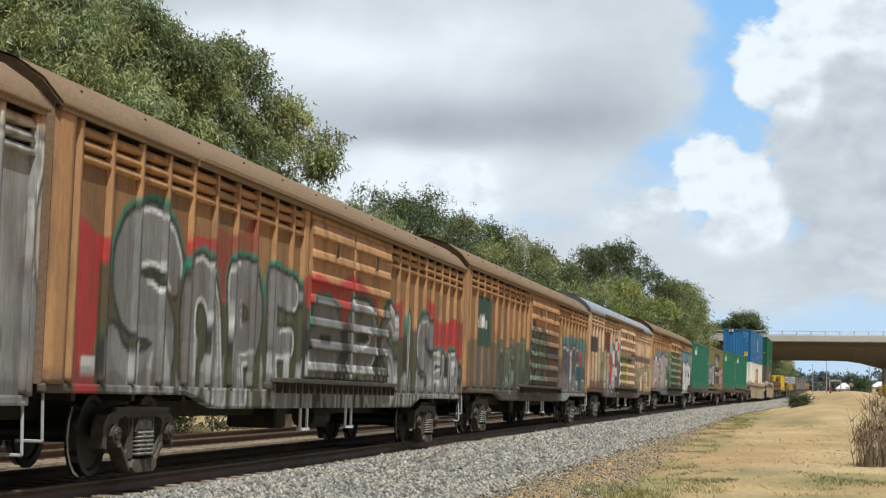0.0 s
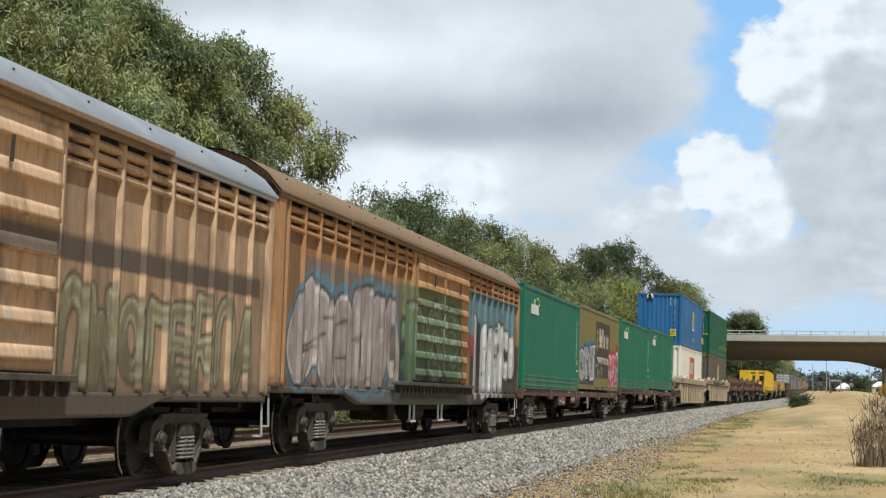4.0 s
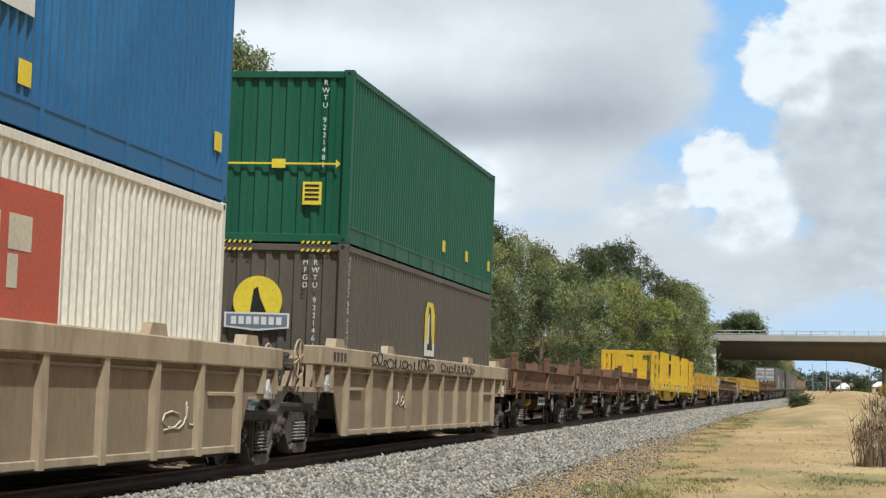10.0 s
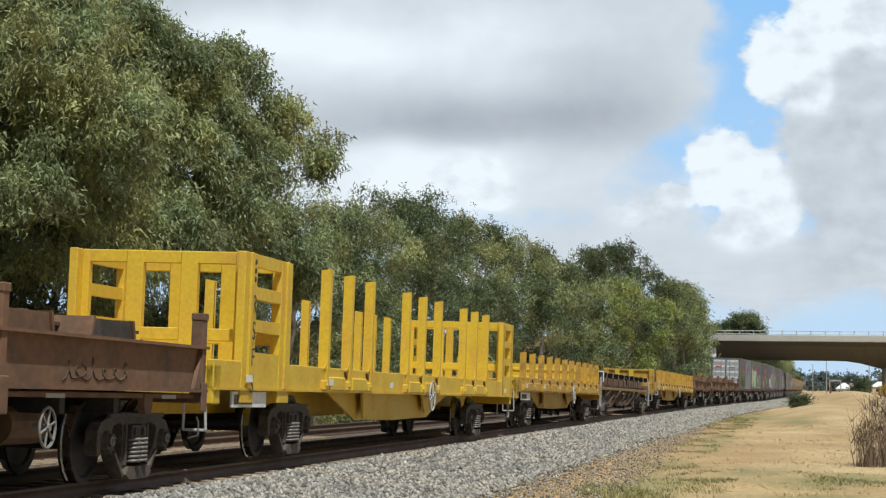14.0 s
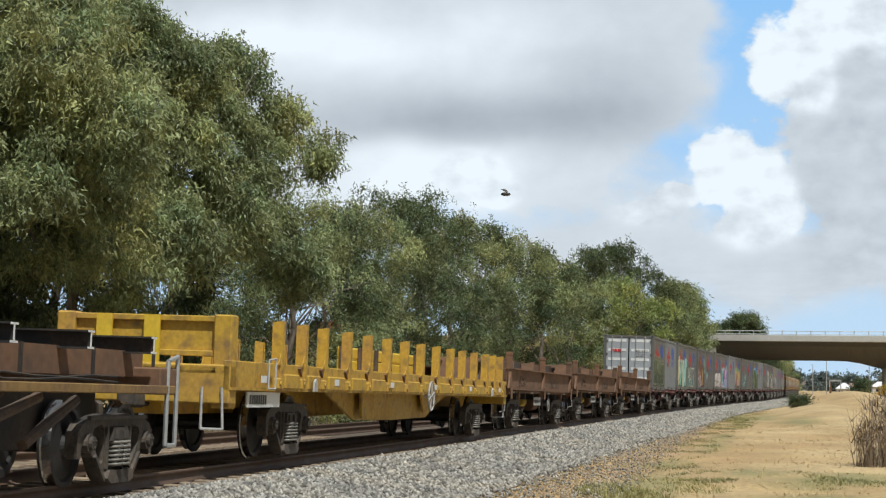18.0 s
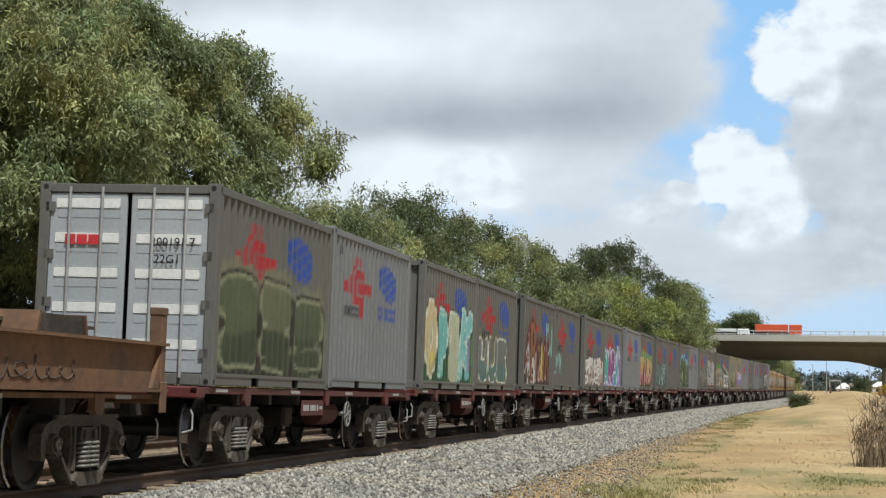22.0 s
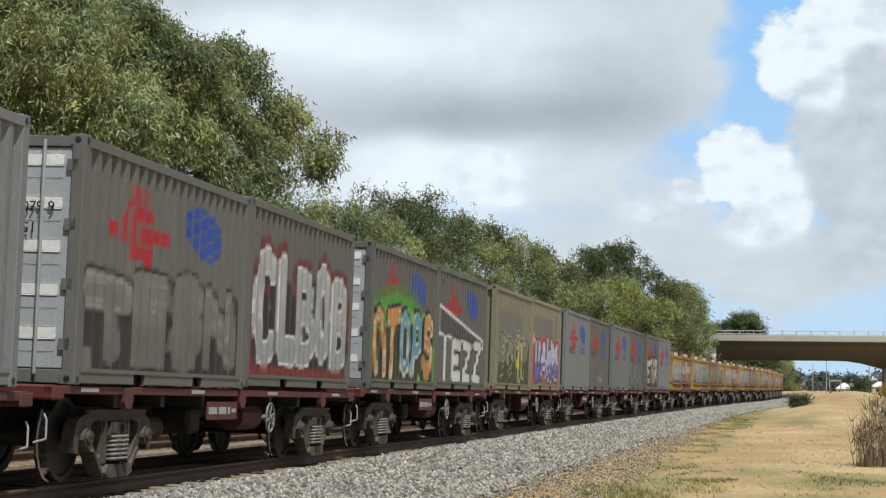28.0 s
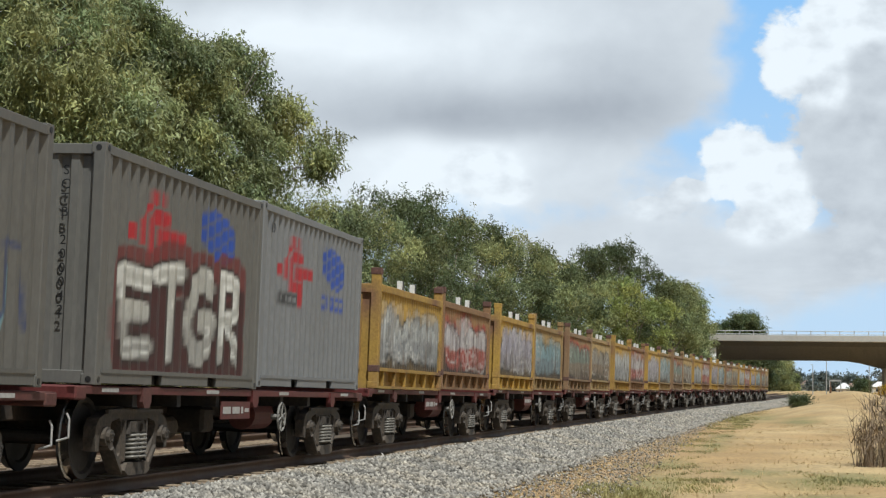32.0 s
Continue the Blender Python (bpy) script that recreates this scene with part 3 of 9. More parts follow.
def crown_mesh(name, clumps, count, leaf, material, seed, droop=0.75, spray=7, slim=0.19, tassel=0.42, per=26, deep=0.30):
    """Leaves in hanging tassels over the skins of the clumps (centre, radii), with gaps between the tassels."""
    r = np.random.RandomState(seed)
    c, rad = np.array([k[0] for k in clumps]), np.array([k[1] for k in clumps])
    wgt = (rad[:, 0] * rad[:, 1] * rad[:, 2]) ** 0.67
    bunch = max(8, count // per)
    pick = r.choice(len(c), bunch, p=wgt / wgt.sum())
    d = r.randn(bunch, 3)
    d[:, 2] += 0.30
    d /= np.linalg.norm(d, axis=1)[:, None]
    wob = 1 + 0.15 * np.sin(d[:, 0] * 5 + pick * 1.7) * np.sin(d[:, 1] * 6 + pick) + 0.10 * np.sin(d[:, 2] * 9 + pick * 0.6)
    rr = ((1.0 - deep + deep * 1.15 * r.rand(bunch) ** 0.5) * wob)[:, None]
    rr *= np.where(r.rand(bunch, 1) < 0.10, 1.0 + 0.40 * r.rand(bunch, 1), 1.0)
    heart = c[pick] + d * rad[pick] * rr
    size = tassel * (0.55 + 0.9 * r.rand(bunch) ** 1.5)
    tone = (0.72 + 0.56 * r.rand(bunch))[:, None] * np.array([1.0, 1.0, 1.0]) * (1 + (r.rand(bunch, 1) - 0.5) * np.array([0.26, 0.05, -0.12]))
    own = r.choice(bunch, count, p=size ** 1.6 / (size ** 1.6).sum())
    root = heart[own] + r.randn(count, 3) * (size[own] * 0.52)[:, None] * np.array([1, 1, 0.75])
    twig = d[own] * np.array([1, 1, 0.3]) * 0.55 + r.randn(count, 3) * 0.45
    twig[:, 2] -= droop
    twig /= np.linalg.norm(twig, axis=1)[:, None]
    n = count * spray
    rep = np.repeat(np.arange(count), spray)
    t = np.tile(np.arange(spray) / spray, count)
    p = root[rep] + twig[rep] * (t * leaf * 2.4)[:, None] + r.randn(n, 3) * leaf * 0.5
    a = twig[rep] * 0.7 + r.randn(n, 3) * 0.7
    a[:, 2] -= 0.35 * droop
    a /= np.linalg.norm(a, axis=1)[:, None]
    b = np.cross(a, r.randn(n, 3))
    b /= np.linalg.norm(b, axis=1)[:, None]
    ln = (leaf * (0.6 + 0.8 * r.rand(n)))[:, None]
    w = ln * slim
    v = np.stack([p - b * w, p + b * w, p + a * ln], 1).reshape(-1, 3)
    return mesh_np(name, v, np.arange(n * 3).reshape(-1, 3), material, paint=np.repeat(tone[own[rep]], 3, 0))


def trunk_mesh(base, top, r0, limbs, seed):
    r = random.Random(seed)
    bm = B()
    base, top = Vector(base), Vector(top)
    pts = [base + (top - base) * (i / 5) + Vector((r.uniform(-0.25, 0.25), r.uniform(-0.25, 0.25), 0)) * (0 < i) for i in range(6)]
    for i in range(5):
        rod(bm, pts[i], pts[i + 1], r0 * (1 - i * 0.15), 9, r0 * (1 - (i + 1) * 0.15))
    for tgt in limbs:
        a = pts[r.randint(1, 4)]
        b = Vector(tgt)
        m = (a + b) / 2 + Vector((r.uniform(-0.5, 0.5), r.uniform(-0.5, 0.5), r.uniform(-0.2, 0.8)))
        rod(bm, a, m, r0 * 0.26, 7, r0 * 0.15)
        rod(bm, m, b, r0 * 0.15, 6, r0 * 0.03)
        for k in range(3):
            e = b + Vector((r.uniform(-0.6, 0.6), r.uniform(-0.6, 0.6), r.uniform(-0.6, 0.4)))
            rod(bm, m.lerp(b, r.uniform(0.3, 0.9)), e, r0 * 0.09, 5, 0.01)
    return bm


def tree(label, x, y, height, width, leaf_material, count, seed, leaf=0.3, name="tree", low=0.12, clumps=40, droop=0.75, extra=(), fill=1.0, slim=0.19, tassel=0.42, per=26):
    r = random.Random(seed)
    z0 = float(ground_z(np.array([x]), np.array([y]))[0])
    t = thing(name, label, "tree", "trees along the line", pose(x, y, z0))
    cl = []
    for i in range(clumps):
        h = low + (0.95 - low) * (i + 0.5) / clumps
        q = min(1, max(0.0, (h - low * 0.6) / (1.0 - low * 0.6)))
        span = width / 2 * (math.sin(math.pi * min(0.98, 0.18 + 0.80 * q) ** 1.15) ** 0.6)
        a = i * 2.4 + r.uniform(-0.6, 0.6)
        s = width * r.choice((0.07, 0.09, 0.11, 0.13, 0.16))
        d = max(0.0, span - s * 0.5) * r.uniform(0.5, 1.12)
        cl.append(((math.cos(a) * d, math.sin(a) * d, min(height * h, height - s * 0.7)), (s, s, s * r.uniform(0.65, 0.95))))
    cl.append(((r.uniform(-0.5, 0.5), 0, height - width * 0.09), (width * 0.12, width * 0.12, width * 0.09)))
    cl = [k for k in cl if r.random() < fill]
    cl += [((a - x, b - y, c - z0), (d * 0.92, d * 0.92, d * 0.8)) for a, b, c, d in extra]
    part("trunk", trunk_mesh((0, 0, -0.2), (0, 0, height * 0.72), 0.016 * height + 0.05, [k[0] for k in cl[::3]], seed), M_BARK, t)
    part("crown", crown_mesh("crown", cl, count, leaf, leaf_material, seed, droop, slim=slim, tassel=tassel, per=per), None, t)
    return t


# boughs of the near gum that hang out beside the line: x, y, z, radius
BOUGHS = [(-21.2, 60.0, 13.4, 1.1), (-20.0, 60.0, 12.7, 0.8), (-18.9, 63.0, 12.8, 1.0), (-18.1, 63.0, 12.6, 0.6), (-19.3, 61.0, 11.8, 0.9), (-18.8, 61.0, 10.6, 1.2), (-17.7, 65.0, 11.2, 0.9), (-17.1, 65.0, 11.3, 0.5), (-16.7, 67.0, 10.4, 0.6), (-17.0, 67.0, 9.9, 0.5), (-17.8, 64.0, 9.8, 0.8), (-18.1, 62.0, 8.8, 1.0), (-17.4, 65.0, 9.2, 0.4), (-18.9, 58.0, 11.7, 1.1), (-20.8, 56.0, 13.0, 1.4), (-19.0, 58.0, 9.2, 1.4), (-18.0, 60.0, 7.0, 1.5), (-17.6, 64.0, 7.0, 1.2), (-18.7, 56.0, 6.2, 1.5), (-17.2, 66.0, 5.7, 1.2), (-20.0, 57.0, 12.3, 1.2)]
# and those of its neighbour
NEAR_BOUGHS = [(-20.9, 53.0, 12.7, 1.5), (-20.6, 49.0, 12.0, 1.5), (-20.3, 47.0, 10.4, 1.4), (-20.3, 51.0, 10.4, 1.5), (-19.8, 55.0, 10.4, 1.4), (-20.4, 49.0, 8.3, 1.6), (-19.5, 53.0, 7.8, 1.5), (-20.3, 50.0, 6.6, 1.3), (-19.8, 53.0, 5.8, 1.6)]
random.seed(7)
tree("large spreading gum tree with drooping grey-green leaves", -21.9, 56, 13.4, 5.5, L_GUM, 26000, 1, 0.19, slim=0.15, droop=1.1, clumps=14, extra=BOUGHS)
tree("tall gum tree with hanging leaves beside the line", -21.5, 47, 14.5, 9, L_GUM, 26000, 2, 0.19, slim=0.15, droop=1.1, low=0.36, clumps=30, extra=NEAR_BOUGHS)
tree("tall gum tree with hanging leaves beside the line", -25, 40, 15.5, 10, L_GUM, 16000, 3, 0.19, clumps=40, slim=0.15)
# two low dark-leaved trees added to give the shade inside the gums
tree("low tree added beneath tall gums, dark leaves standing for their shade", -23.6, 50, 6.5, 7, L_SHRUB, 5000, 6, 0.2, low=0.03, clumps=30)
tree("low tree added beneath tall gums, dark leaves standing for their shade", -21.8, 42, 5.5, 6, L_SHRUB, 4000, 8, 0.2, low=0.03, clumps=26)
tree("gum tree with dense dark crown", -25, 62, 12.5, 10, L_DARK, 6000, 4, 0.26, clumps=44, low=0.04)
# x, y, top, width, leaf colour
ROW = [(-20.5, 78, 9.6, 8.5, 1), (-20.4, 84, 9.4, 8, 0), (-20.9, 93, 10.6, 8.5, 1), (-21.1, 103, 12.2, 9, 0), (-21.0, 112, 13.2, 9, 0), (-20.6, 121, 13.5, 9, 1), (-20.4, 131, 13.4, 9.5, 0), (-19.8, 144, 13.7, 10, 1), (-19.0, 158, 13.9, 10, 0),
       (-18.2, 171, 13.8, 9, 1), (-17.6, 186, 16.6, 7.5, 0), (-15.6, 194, 17.2, 9, 0), (-13.5, 178, 13.0, 8.5, 2), (-13.6, 206, 16.8, 10, 0), (-11.2, 224, 15.2, 9, 1), (-9.9, 240, 14.6, 7.5, 1), (-10.5, 256, 12.6, 6, 1), (-10.4, 234, 15.6, 6.5, 1), (-24.5, 74, 9.5, 9, 0), (-22.5, 68, 7.5, 7, 1)]
BACK = [(-26, 100, 11, 11, 0), (-26, 128, 12.5, 11, 0)]
for i, (x, y, top, w, kind) in enumerate(ROW + BACK):
    g0 = float(ground_z(np.array([x]), np.array([y]))[0])
    tree(("dense dark green tree in a row by the line", "olive green tree in a row by the line", "bright green tree in a row by the line")[kind], x, y, top - g0 + 0.3, w, (L_DARK, L_GUM, L_LIGHT)[kind], (5600 if i < 12 else 4600) if i < 18 else 3400 if i < 20 else 1800, 20 + i, 0.09 + 0.0008 * y, low=0.03, clumps=34, fill=0.55 if i == 10 else 0.9, tassel=0.42 + 0.0022 * y, per=34)
tree("dark round tree standing behind the bridge", -6.7, 552, 23.4, 20, L_DARK, 7000, 50, 0.58, tassel=1.6, per=40)
tree("dark round tree standing behind the bridge", -14.4, 544, 20.2, 13, L_DARK, 4600, 51, 0.58, tassel=1.4, per=40)
tree("dark round tree standing behind the bridge", -1.6, 563, 16.3, 9, L_DARK, 3200, 52, 0.58, tassel=1.4, per=40)
tree("dark round tree standing behind the bridge", 6.4, 690, 13.6, 8, L_DARK, 2400, 56, 0.6, tassel=1.5, per=40)
tree("pale slender gum tree near the bridge", -3.8, 570, 16.0, 11, L_GUM, 2800, 53, 0.6, tassel=1.4, per=30)
tree("pale slender gum tree beyond the bridge", 4.6, 640, 12.0, 7, L_GUM, 2000, 57, 0.6, tassel=1.4, per=30, fill=0.7)
tree("low pale green tree beside the far track", 8.6, 700, 7.0, 6, L_LIGHT, 1400, 58, 0.6, tassel=1.2, per=30)
# ======== road bridge ========
br = thing("road_bridge", "pale concrete road bridge over the railway with metal railing", "bridge")
br["kind"] = "structure"
bm = B()
box(bm, -8.1, 70, 266.95, 280.65, 9.95, 10.40)
part("deck_slab", bm, M_CONCRETE, br)
bm = B()
box(bm, -8.1, 70, 280.65, 281, 9.95, 10.82, 0.03)
part("kerb_upstand", bm, M_CONCRETE, br)
bm = B()
low = [(-8.0, 7.45)] + [(-4 + i * 1.5, 7.45) for i in range(10)] + [(11.5, 7.40), (13.5, 7.1), (15.5, 6.6), (17, 6.3), (19, 6.3), (21, 6.7), (24, 7.2), (28, 7.45), (70, 7.45)]
rows = [[bm.verts.new((x, y, z if z else low_z)) for y, z in ((268.7, 9.96), (268.7, 9.30), (271.9, 0), (276.6, 0), (279.8, 9.30), (279.8, 9.96))] for x, low_z in low]
for a, b in zip(rows, rows[1:]):
    for i in range(6):
        bm.faces.new((a[i], b[i], b[(i + 1) % 6], a[(i + 1) % 6]))
bm.faces.new(rows[0]), bm.faces.new(rows[-1][::-1])
bmesh.ops.recalc_face_normals(bm, faces=bm.faces[:])
part("girder", bm, M_GIRDER, br)
bm = B()
box(bm, -8.9, -7.7, 267.6, 280.6, 0.5, 9.96, 0.04)
part("abutment", bm, M_CONCRETE, br)
bm = B()
slab(bm, [(266.2, 0.5), (268.4, 0.5), (268.4, 9.0), (267.6, 9.0)], -8.1, -7.2)
part("wing_wall", bm, M_WHITE, br, "pale painted wing wall")
for y in (269.2, 274.0, 278.6):
    bm = B()
    box(bm, 16.6, 19.4, y - 0.5, y + 0.5, 0.5, 6.6, 0.06)
    part("pier", bm, M_CONCRETE, br)
for z in (10.95, 11.4):
    bm = B()
    rod(bm, (-8.0, 266.8, z), (70, 266.8, z), 0.05, 8)
    part("railing_bar", bm, M_GALVRAIL, br)
pm = B()
box(pm, -0.06, 0.06, -0.05, 0.05, 0, 0.98)
pmesh = bpy.data.meshes.new("railing_post")
pm.to_mesh(pmesh), pm.free()
pmesh.materials.append(M_GALVRAIL)
for i in range(26):
    o = part("railing_post", pmesh, None, br)
    o.location = (-7.9 + i * 2.0, 266.8, 10.5)
bm = B()
box(bm, -8.1, 70, 266.6, 266.95, 9.95, 10.82, 0.03)
part("kerb_upstand", bm, M_CONCRETE, br)
# earth behind the abutment
bm = B()
slab(bm, [(266, 0.4), (284, 0.4), (282.5, 10.39), (266.8, 10.39)], -90, -9.45)
tagged(part("embankment", bm, M_BANKGRASS), "grassy road embankment behind the bridge abutment", "embankment", kind="structure")


def gz(x, y):
    return float(ground_z(np.array([float(x)]), np.array([float(y)]))[0])


# ======== verge plants ========
def shrub(label, x, y, w, h, material, count, seed, leaf=0.12, name="shrub"):
    r = random.Random(seed)
    t = thing(name, label, "shrub", "", pose(x, y, gz(x, y)))
    cl = [((r.uniform(-0.4, 0.4) * w, r.uniform(-0.4, 0.4) * w, h * r.uniform(0.2, 0.8)), (w * 0.24, w * 0.24, h * 0.24)) for i in range(14)]
    bm = B()
    for k in cl:
        rod(bm, (0, 0, -0.05), k[0], 0.03, 6, 0.008)
    part("stems", bm, M_BARK, t)
    part("crown", crown_mesh("crown", cl, count, leaf, material, seed, 0.2, 6), None, t)
    return t


shrub("low dark green bush at the ballast edge", 2.2, 138, 0.95, 0.95, L_SHRUB, 800, 61, 0.13)
M_REED = mat("dead_reed", (0.22, 0.165, 0.11), 0.9, 0.0, 8, 1.0, 0.3, 0.0, tint=(0.20, 0.15, 0.10))


def reeds(x, y, w, h, n, seed):
    r = np.random.RandomState(seed)
    t = thing("dry_weeds", "clump of tall dead brown weeds on the verge", "weeds", "", pose(x, y, gz(x, y)))
    px, py = r.randn(n) * w * 0.5, r.randn(n) * w * 0.6
    zz = ground_z(px + x, py + y) - gz(x, y)
    part("stems", blades("stems", np.c_[px, py, zz], h * (0.3 + 0.75 * r.rand(n)), 0.009, M_REED, seed, 0.5, 3), None, t)
    m = n
    k = r.randint(0, n, m)
    heads = np.c_[px[k] + 0.1 * r.randn(m), py[k] + 0.1 * r.randn(m), zz[k] + h * (0.25 + 0.6 * r.rand(m))]
    part("side_shoots", blades("side_shoots", heads, 0.30, 0.014, M_REED, seed + 1, 1.8, 5), None, t)
    return t


reeds(2.55, 42, 0.60, 1.75, 70, 71)
reeds(3.35, 45, 0.8, 1.9, 90, 72)
reeds(2.15, 41.2, 0.20, 1.2, 26, 73)
reeds(4.3, 52, 1.0, 2.0, 130, 74)
rs = np.random.RandomState(14)


def weed_patch(name, cx, cy, rx, ry, n, h, material, label, seed):
    r = np.random.RandomState(seed)
    a, d = r.rand(n) * 6.283, r.rand(n) ** 0.6
    px, py = cx + np.cos(a) * d * rx, cy + np.sin(a) * d * ry
    ok = wobble(px, py * 0.4, 2.2, seed) > r.rand(n) * 0.5 - 0.15
    px, py = px[ok], py[ok]
    tagged(new(name, blades(name, np.c_[px, py, ground_z(px, py)], h, 0.011, material, seed, 1.8, 5)), label, "weeds", kind="stuff")


for k, (cx, cy, rx, ry, n) in enumerate(((-1.7, 95, 1.2, 20, 620), (-2.1, 38, 0.7, 6, 260), (-2.2, 52, 0.9, 9, 260), (-1.2, 33.0, 0.7, 4.5, 240), (0.5, 34, 0.8, 4, 150), (-2.0, 70, 0.8, 12, 220), (1.7, 36, 0.8, 4.0, 160), (-2.1, 29.6, 0.9, 3.0, 220))):
    weed_patch("green_weeds", cx, cy, rx, ry, int(n * 5), 0.12 if k in (0, 7) else 0.07, M_GREENGRASS, "patch of low green weeds in dry grass", 80 + k)

# ragged tufts where the ballast runs out into the grass
rv = np.random.RandomState(33)
for name, mt, n, label in (("verge_tufts", M_GREENGRASS, 3200, "low green tufts along the foot of the ballast"), ("straw_tufts", M_DRYGRASS, 3600, "pale straw tufts along the foot of the ballast")):
    vy = 24 + 110 * rv.rand(n) ** 1.5
    vq = 4.3 + 0.75 * wobble(vy, vy * 0, 0.22, 3) + 0.55 * rv.randn(n) + 0.5 * wobble(vy, vy * 0, 0.9, 4 if mt is M_GREENGRASS else 8)
    vx = track_np(vy)[0] + vq
    ok = (wobble(vx, vy, 0.55, 21) > -0.05) if mt is M_GREENGRASS else vq > 3.4
    tagged(new(name, blades(name, np.c_[vx, vy, ground_z(vx, vy)][ok], 0.07, 0.011, mt, 34, 1.6, 5)), label, "grass", kind="stuff")

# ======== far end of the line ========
# leaf colour greyed to give the haze of distance
L_FAR = leaf_mat("far_hazed_leaves", (0.095, 0.118, 0.110), (0.120, 0.136, 0.118))
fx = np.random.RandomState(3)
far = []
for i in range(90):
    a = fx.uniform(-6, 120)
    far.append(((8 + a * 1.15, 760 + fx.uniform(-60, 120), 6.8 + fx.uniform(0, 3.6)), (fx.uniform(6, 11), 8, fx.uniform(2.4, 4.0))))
tagged(new("distant_trees", crown_mesh("distant_trees", far, 18000, 1.0, L_FAR, 90, 0.2, 4, slim=0.30, tassel=1.5)), "far line of trees on the horizon, leaves coloured greyer for haze", "trees", kind="stuff")
bf = thing("sign_gantry", "pale grey steel frame beside the far track", "gantry", "", pose(14.9, 420, gz(14.9, 420)))
for x in (-1.2, 1.2):
    bm = B()
    box(bm, x - 0.12, x + 0.12, -0.12, 0.12, -0.2, 3.6)
    part("leg", bm, M_GALVRAIL, bf)
bm = B()
box(bm, -1.35, 1.35, -0.12, 0.12, 3.4, 3.75)
part("beam", bm, M_GALVRAIL, bf)
for x, y, h in ((13.3, 430, 9.0), (11.2, 470, 7.5), (22.8, 430, 9.5)):
    p = thing("lamp_post", "thin grey steel pole by the far track", "pole", "", pose(x, y, gz(x, y)))
    bm = B()
    rod(bm, (0, 0, -0.2), (0, 0, h), 0.13, 8, 0.07)
    part("pole", bm, M_GALVRAIL, p)
    bm = B()
    box(bm, -0.5, 0.1, -0.1, 0.1, h, h + 0.12)
    part("head", bm, M_GALVRAIL, p)
shrub("yellow flowering bush beyond the mound", 12.9, 200, 1.8, 1.3, leaf_mat("yellow_blossom", (0.45, 0.28, 0.02), (0.30, 0.22, 0.03)), 900, 64, 0.25, "flowering_bush")
sp = thing("signal_post", "rust-brown steel signal post beside the far track", "post", "", pose(13.6, 412, gz(13.6, 412)))
bm = B()
box(bm, -0.22, 0.22, -0.2, 0.2, -0.2, 2.1, 0.03)
part("cabinet", bm, M_RUST, sp)
bm = B()
rod(bm, (0, 0, 2.0), (0, 0, 3.3), 0.07, 8)
part("mast", bm, M_RUST, sp)
tree("small round tree far down the line", 20.7, 420, 3.9, 3.6, L_DARK, 1200, 55, 0.4, tassel=0.6)


# ======== traffic on the bridge ========
M_CARWHITE = mat("white_car_paint", (0.75, 0.76, 0.77), 0.25, 0.0, 3, 1, 0.03, 0.0)
M_CARDARK = mat("dark_car_paint", (0.03, 0.035, 0.04), 0.25, 0.0, 3, 1, 0.05, 0.0)
M_TRUCKRED = mat("orange_red_truck_paint", (0.58, 0.10, 0.04), 0.4, 0.0, 3, 1, 0.06, 0.0)
M_CARGLASS = mat("dark_car_glass", (0.02, 0.025, 0.03), 0.08, 0.0, 3, 1, 0.05, 0.0)
M_TYRE = mat("black_tyre", (0.02, 0.02, 0.02), 0.8, 0.0, 20, 2, 0.1, 0.05)
TRAFFIC = []


def road_wheels(t, xs, width):
    for x in xs:
        for y in (-width / 2 + 0.12, width / 2 - 0.12):
            bm = B()
            rod(bm, (x, y - 0.11, 0.33), (x, y + 0.11, 0.33), 0.33, 12)
            part("wheel", bm, M_TYRE, t)


def car(label, material, long=4.4, high=1.45):
    t = thing("car", label, "car")
    h = long / 2
    for nm, m, prof, w in (("body", material, [(-h, 0.35), (h, 0.35), (h, 0.75), (h * 0.55, 0.92), (-h * 0.95, 0.95), (-h, 0.8)], 0.87), ("glass", M_CARGLASS, [(-h * 0.85, 0.93), (h * 0.5, 0.91), (h * 0.16, high - 0.06), (-h * 0.6, high - 0.06)], 0.78), ("roof", material, [(-h * 0.62, high - 0.08), (h * 0.18, high - 0.08), (h * 0.10, high), (-h * 0.55, high)], 0.74)):
        bm = B()
        a, b = [bm.verts.new((x, -w, z)) for x, z in prof], [bm.verts.new((x, w, z)) for x, z in prof]
        bm.faces.new(a), bm.faces.new(b[::-1])
        for i in range(len(prof)):
            k = (i + 1) % len(prof)
            bm.faces.new((a[i], b[i], b[k], a[k]))
        bmesh.ops.recalc_face_normals(bm, faces=bm.faces[:])
        part(nm, bm, m, t)
    road_wheels(t, (-h * 0.6, h * 0.62), 1.75)
    return t


def truck(label, cab, load, long=7.4, high=2.5):
    t = thing("truck", label, "truck")
    h = long / 2
    bm = B()
    box(bm, -h, h - 1.9, -1.15, 1.15, 0.95, high, 0.05)
    part("load_box", bm, load, t)
    bm = B()
    box(bm, h - 1.75, h, -1.05, 1.05, 0.5, min(2.1, high), 0.12)
    part("cab", bm, cab, t)
    bm = B()
    box(bm, h - 0.75, h + 0.01, -1.0, 1.0, 1.15, min(1.85, high - 0.1), 0.03)
    part("windscreen", bm, M_CARGLASS, t)
    bm = B()
    box(bm, -h, h - 0.2, -0.5, 0.5, 0.5, 0.9)
    part("chassis", bm, M_DARK, t)
    road_wheels(t, (-h * 0.62, -h * 0.4, h * 0.72), 2.3)
    return t


def drive(t, x_at, when, speed, lane, slot):
    """x_at metres at the time when; waits behind the trees or past the view before and after."""
    TRAFFIC.append((t, x_at, when, speed, lane, slot))


